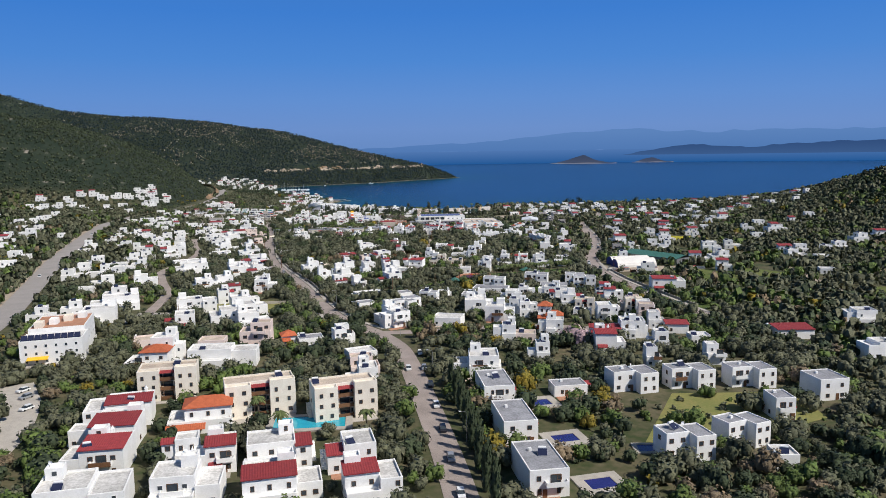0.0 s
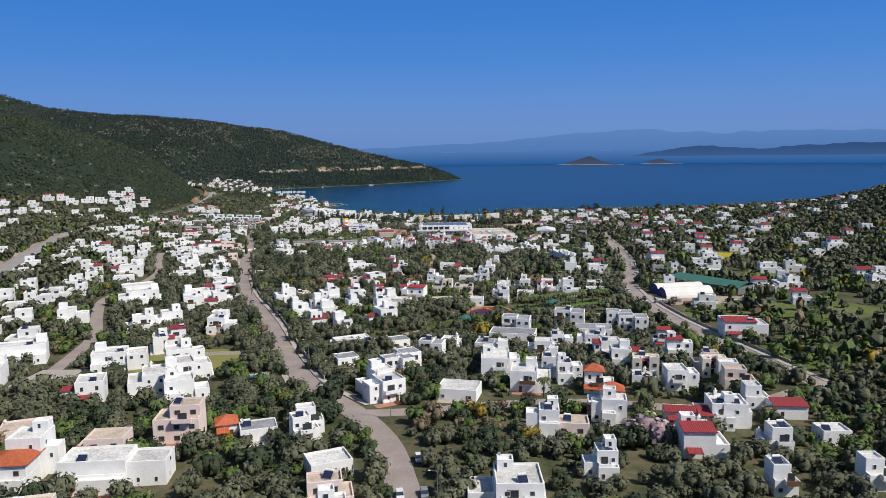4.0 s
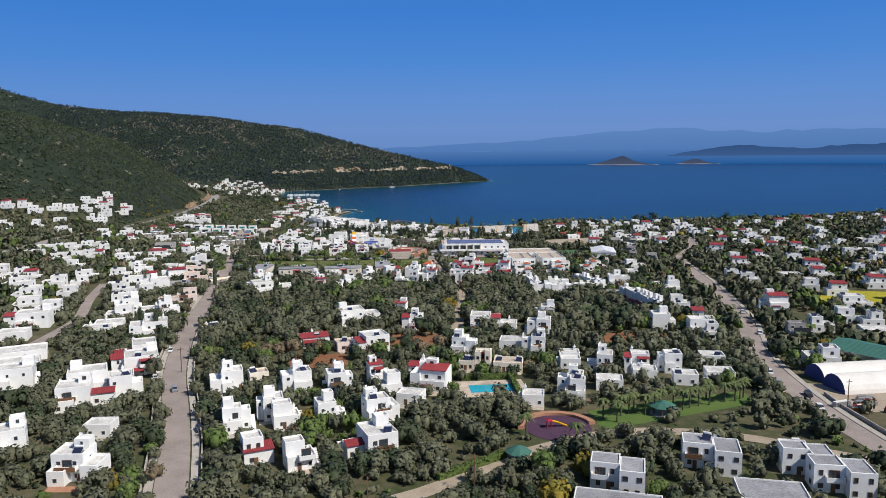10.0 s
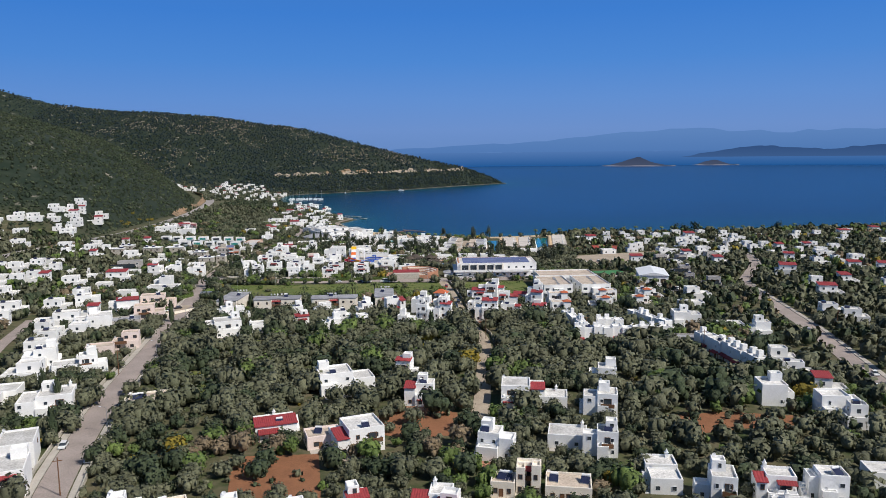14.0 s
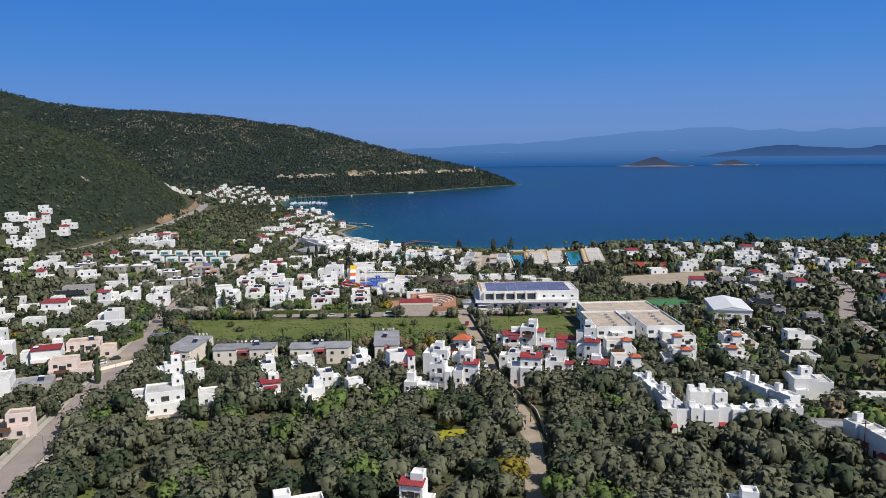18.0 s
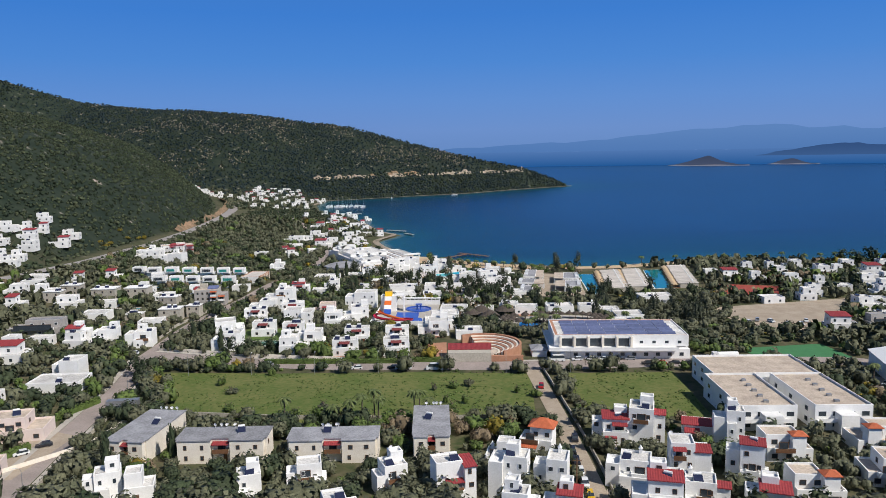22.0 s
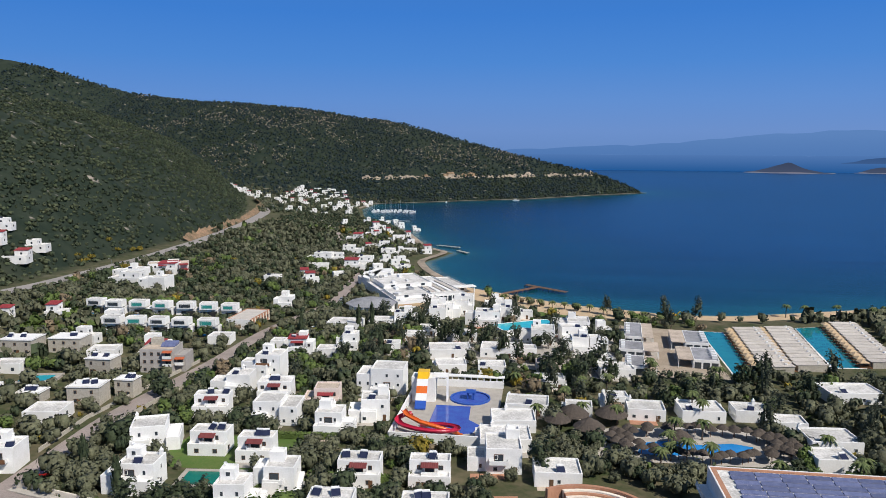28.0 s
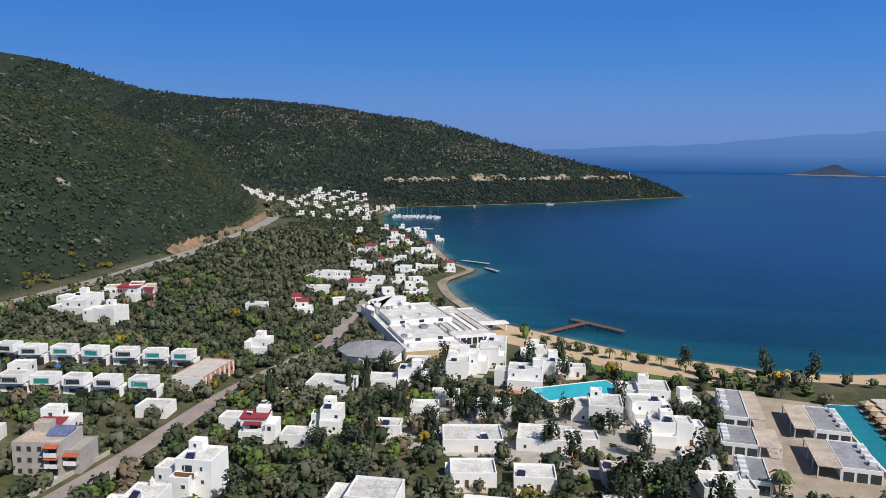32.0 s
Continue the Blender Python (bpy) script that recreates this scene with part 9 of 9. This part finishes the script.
# ---- parked cars ----
def car_proto(name, L, W, H, nose, paint, label, cat, x, y):
    root = thing(name, x, y, 0, label, cat, "parked vehicles")
    h0, h1 = 0.32, 0.32 + (H - 0.32) * 0.48
    a, b, c, d = -L / 2, -L / 2 + nose, L / 2 - 0.25 * nose, L / 2
    sec = [(a, h0, h1 * 0.86), (a + 0.15, h0, h1 * 0.95), (b, h0, h1), (c, h0, h1), (d - 0.1, h0, h1 * 0.95), (d, h0, h1 * 0.85)]
    v, f = [], []
    for xx, z0, z1 in sec:
        v += [(xx, -W / 2, z0), (xx, W / 2, z0), (xx, W / 2, z1), (xx, -W / 2, z1)]
    for i in range(len(sec) - 1):
        for k in range(4):
            f.append((i * 4 + k, i * 4 + (k + 1) % 4, i * 4 + 4 + (k + 1) % 4, i * 4 + 4 + k))
    f += [(3, 2, 1, 0), (len(v) - 4, len(v) - 3, len(v) - 2, len(v) - 1)]
    part("body", (v, f), paint, root)
    e = 0.16
    cab = [(b, -W / 2 + 0.05, h1), (c, -W / 2 + 0.05, h1), (c, W / 2 - 0.05, h1), (b, W / 2 - 0.05, h1), (b + 0.75, -W / 2 + e, H - 0.06), (c - 0.45, -W / 2 + e, H - 0.06), (c - 0.45, W / 2 - e, H - 0.06), (b + 0.75, W / 2 - e, H - 0.06)]
    part("window", (cab, list(BOX_F)), GLASS, root)
    part("car_roof", boxes((b + 0.7, -W / 2 + e - 0.02, H - 0.06, c - 0.4, W / 2 - e + 0.02, H)), paint, root)
    n = 10
    wv = [(0.31 * math.cos(6.283 * k / n), s, 0.31 * math.sin(6.283 * k / n)) for s in (-0.1, 0.1) for k in range(n)]
    wf = [(k, (k + 1) % n, n + (k + 1) % n, n + k) for k in range(n)] + [tuple(range(n)), tuple(range(2 * n - 1, n - 1, -1))]
    wheel = mesh_of("wheel", wv, wf, RUBBER)
    for xx in (-L * 0.31, L * 0.31):
        for yy in (-W / 2 + 0.06, W / 2 - 0.06):
            shared("wheel", wheel, root, pose(xx, yy, 0.31))
    return root


CARS = {}
for key, spec in {"w": ("car", 4.2, 1.75, 1.5, 1.0, CAR_WHITE, "white parked hatchback on asphalt", "car"), "b": ("car", 4.4, 1.78, 1.5, 1.0, CAR_BLACK, "black parked saloon on asphalt", "car"),
                  "s": ("car", 4.3, 1.76, 1.5, 1.0, CAR_SILVER, "silver parked car on asphalt", "car"), "r": ("car", 4.1, 1.74, 1.5, 1.0, CAR_RED, "red parked car beside the road", "car"),
                  "y": ("car", 4.4, 1.76, 1.5, 1.0, CAR_YELLOW, "yellow taxi on the dirt track", "car"), "v": ("minibus", 6.2, 2.0, 2.6, 0.7, CAR_WHITE, "white minibus parked at the kerb", "minibus")}.items():
    CARS[key] = spec
PROTO = {}


def park(key, x, y, yaw):
    lift = 0.13
    if key not in PROTO:
        PROTO[key] = car_proto(*CARS[key], x, y)
        PROTO[key].matrix_world = pose(x, y, ground_at(x, y) + lift, 0, 0, yaw)
    else:
        copy_thing(PROTO[key], pose(x, y, ground_at(x, y) + lift, 0, 0, yaw))


park("v", -4, 796, 0), park("v", 8, 795, 0), park("v", 56, 805, 0)
for i, k in enumerate("wwwbsbrbbs"):
    park(k, 64 + i * 5.2, 806 + (i % 2) * 0.4 if i < 5 else 799.5, 2 if i > 4 else 4)
park("w", -113, 240, 60), park("s", -109, 233, 60), park("w", -104, 222, 62), park("s", -58, 803, 0), park("b", -26, 801, 0), park("w", -22, 797, 10), park("b", -8, 797, 0)
for i, k in enumerate("bbwwyy"):
    park(k, 47.9, 715 - i * 6.6, 88)
park("r", 46, 772, 80), park("b", 50, 724, 85), park("w", -104, 716, 40), park("b", -101, 722, 30), park("r", -108, 835, 20), park("w", -120, 822, 10)
for i, k in enumerate("wsbwbsw"):
    yy = 150 + i * 19
    park(k, 18.6 - (0.6 if yy > 230 else 0), yy, 90)
park("w", 12.5, 245, 92), park("w", -12, 352, 108), park("s", -24, 398, 108), park("b", -38, 440, 110), park("b", -46, 475, 110), park("w", -62, 520, 105), park("w", -67, 492, 100), park("b", -52, 452, 108), park("s", -56, 478, 108), park("w", -73, 530, 100)
for i, k in enumerate("swbw"):
    park(k, 168 + i * 6.5, 512 + i * 21, 72)
park("w", 178, 560, 75), park("s", 200, 640, 75)
for i, k in enumerate("wbsw"):
    park(k, 146 + (i % 2) * 3.4, 441 + i * 12, 75)
for i, k in enumerate("wsbwwsbw"):
    park(k, 164.5 + i * 2.5, 771 - i * 3.1, 38)
rc = random.Random(31)
for i in range(9):
    park(rc.choice("wsbw"), 156 + i * 5.5, 862 + rc.uniform(-3, 26) * 0.6, rc.uniform(60, 120))
for i in range(7):
    park(rc.choice("wwsb"), -88 + (i % 2) * 3, 985 + i * 14, 80)
park("w", -205, 470, 105), park("b", -168, 380, 105), park("w", -256, 700, 105)
root = thing("tanker_lorry", 122, 806, 2, "white tanker lorry parked beside the market", "lorry")
part("cab", boxes((-5, -1.2, 0.5, -3, 1.2, 3.0)), CAR_WHITE, root)
part("tank", ([(x, 1.15 * math.cos(6.283 * k / 12), 1.9 + 1.15 * math.sin(6.283 * k / 12)) for x in (-2.8, 5) for k in range(12)], [(k, (k + 1) % 12, 12 + (k + 1) % 12, 12 + k) for k in range(12)] + [tuple(range(11, -1, -1)), tuple(range(12, 24))]), TANK, root)
part("chassis", boxes((-5, -1.0, 0.5, 5, 1.0, 0.72)), RUBBER, root)
for xx in (-4, 2.5, 4):
    part("axle", boxes((xx - 0.45, -1.2, 0.0, xx + 0.45, 1.2, 0.9)), RUBBER, root)
root = thing("box_trailer", -92, 752, 8, "grey box trailer parked by the lane", "trailer")
part("box", boxes((-5, -1.3, 1.0, 5, 1.3, 3.8)), STEEL, root)
part("wheel_set", boxes((2, -1.2, 0, 4, 1.2, 0.98)), RUBBER, root)
part("landing_leg", boxes((-4, -1.0, 0, -3.7, 1.0, 0.98)), STEEL, root)


# ---- poles, lamps and walls ----
def street_lamp(x, y, yaw, h=8.0):
    root = thing("street_lamp", x, y, yaw, "grey steel street lamp with a curved arm", "street lamp", "street lamps")
    if "pole" not in CACHE:
        v, f = lathe([(0.11, -0.3), (0.08, 4), (0.055, h)], 6)
        CACHE["pole"] = mesh_of("pole", v, f, STEEL)
        v, f = tube([(0, 0, h - 0.1), (0.5, 0, h + 0.25), (1.5, 0, h + 0.35)], 0.05, 5)
        CACHE["arm"] = mesh_of("arm", v, f, STEEL)
        v, f = boxes((1.4, -0.15, h + 0.26, 2.0, 0.15, h + 0.4))
        CACHE["lamp_head"] = mesh_of("lamp_head", v, f, TANK)
    for n in ("pole", "arm", "lamp_head"):
        shared(n, CACHE[n], root, Matrix())


def utility_pole(x, y, yaw):
    root = thing("utility_pole", x, y, yaw, "wooden utility pole with crossarms", "utility pole", "utility poles")
    if "upole" not in CACHE:
        v, f = lathe([(0.16, -0.3), (0.12, 9.5)], 6)
        CACHE["upole"] = mesh_of("pole", v, f, WOOD)
        v, f = boxes((-1.1, -0.06, 8.6, 1.1, 0.06, 8.75))
        CACHE["ucross"] = mesh_of("crossarm", v, f, WOOD)
    shared("pole", CACHE["upole"], root, Matrix())
    shared("crossarm", CACHE["ucross"], root, Matrix())


for (ax, ay), (bx, by) in zip(MAIN[1::2], MAIN[2::2]):
    dl = math.hypot(bx - ax, by - ay)
    street_lamp((ax + bx) / 2 + 6.4 * (by - ay) / dl, (ay + by) / 2 - 6.4 * (bx - ax) / dl, 180)
for i in range(7):
    street_lamp(-85 + i * 24, 790.5, 90)
for (ax, ay), (bx, by) in zip(HIGH[8:], HIGH[9:]):
    street_lamp((ax + bx) / 2 + 9, (ay + by) / 2, 180)
for qx, qy, a in ((154, 440, 10), (170, 492, 10), (192, 560, 10), (213, 640, 10), (-86, 330, 0), (36, 395, 60), (12, 385, 70), (-60, 500, 20), (45, 690, 0), (56, 640, 0), (-85, 600, 20), (140, 610, 0), (100, 640, 0)):
    utility_pole(qx, qy, a)


def garden_wall(pts, h, mat, label):
    root = new("garden_wall")
    x0, y0 = pts[0]
    root.matrix_world = pose(x0, y0, ground_at(x0, y0))
    z0 = ground_at(x0, y0)
    for (ax, ay), (bx, by) in zip(pts, pts[1:]):
        L = math.hypot(bx - ax, by - ay)
        nx, ny = -(by - ay) / L * 0.15, (bx - ax) / L * 0.15
        za, zb = ground_at(ax, ay) - z0, ground_at(bx, by) - z0
        ax, ay, bx, by = ax - x0, ay - y0, bx - x0, by - y0
        v = [(ax - nx, ay - ny, za - 0.5), (bx - nx, by - ny, zb - 0.5), (bx + nx, by + ny, zb - 0.5), (ax + nx, ay + ny, za - 0.5), (ax - nx, ay - ny, za + h), (bx - nx, by - ny, zb + h), (bx + nx, by + ny, zb + h), (ax + nx, ay + ny, za + h)]
        part("wall_panel", (v, list(BOX_F)), mat, root)
    tagged(root, label, "garden wall", "garden walls")


def beside(pts, off):
    out = []
    for i, (x, y) in enumerate(pts):
        ax, ay = pts[max(i - 1, 0)]
        bx, by = pts[min(i + 1, len(pts) - 1)]
        dl = math.hypot(bx - ax, by - ay)
        out.append((x + off * (by - ay) / dl, y - off * (bx - ax) / dl))
    return out


garden_wall(beside(MAIN[8:], 6.8), 1.4, STONE, "low stone garden wall along the street")
garden_wall(beside(MAIN[10:20], -6.6), 1.3, STONE, "low stone garden wall along the street")
garden_wall(beside(CROSS[:4], -8.4), 1.5, CREAM, "cream garden wall along the meadow street")
garden_wall(beside(COASTROAD[1:5], 6.0), 1.5, STONE, "stone retaining wall beside the coast street")
garden_wall(beside(COASTROAD[1:5], -6.0), 1.3, STONE, "stone retaining wall beside the coast street")
garden_wall(beside(TRACK[3:], 4.2), 1.2, STONE, "low stone wall along the dirt track")
garden_wall([(-80, 748), (-40, 743), (0, 741), (40, 742)], 1.4, STONE, "stone wall at the edge of the meadow")
garden_wall(beside(EAST[1:6], 7.2), 1.2, PAVING, "low concrete wall along the street")
garden_wall([(-60, 372), (-20, 372)], 1.4, STONE, "stone plot wall")
garden_wall([(-105, 700), (-88, 722), (-86, 744)], 1.3, CREAM, "pale garden wall beside the street")
garden_wall([(95, 700), (150, 690), (158, 705)], 1.2, STONE, "stone wall at the edge of the grove")
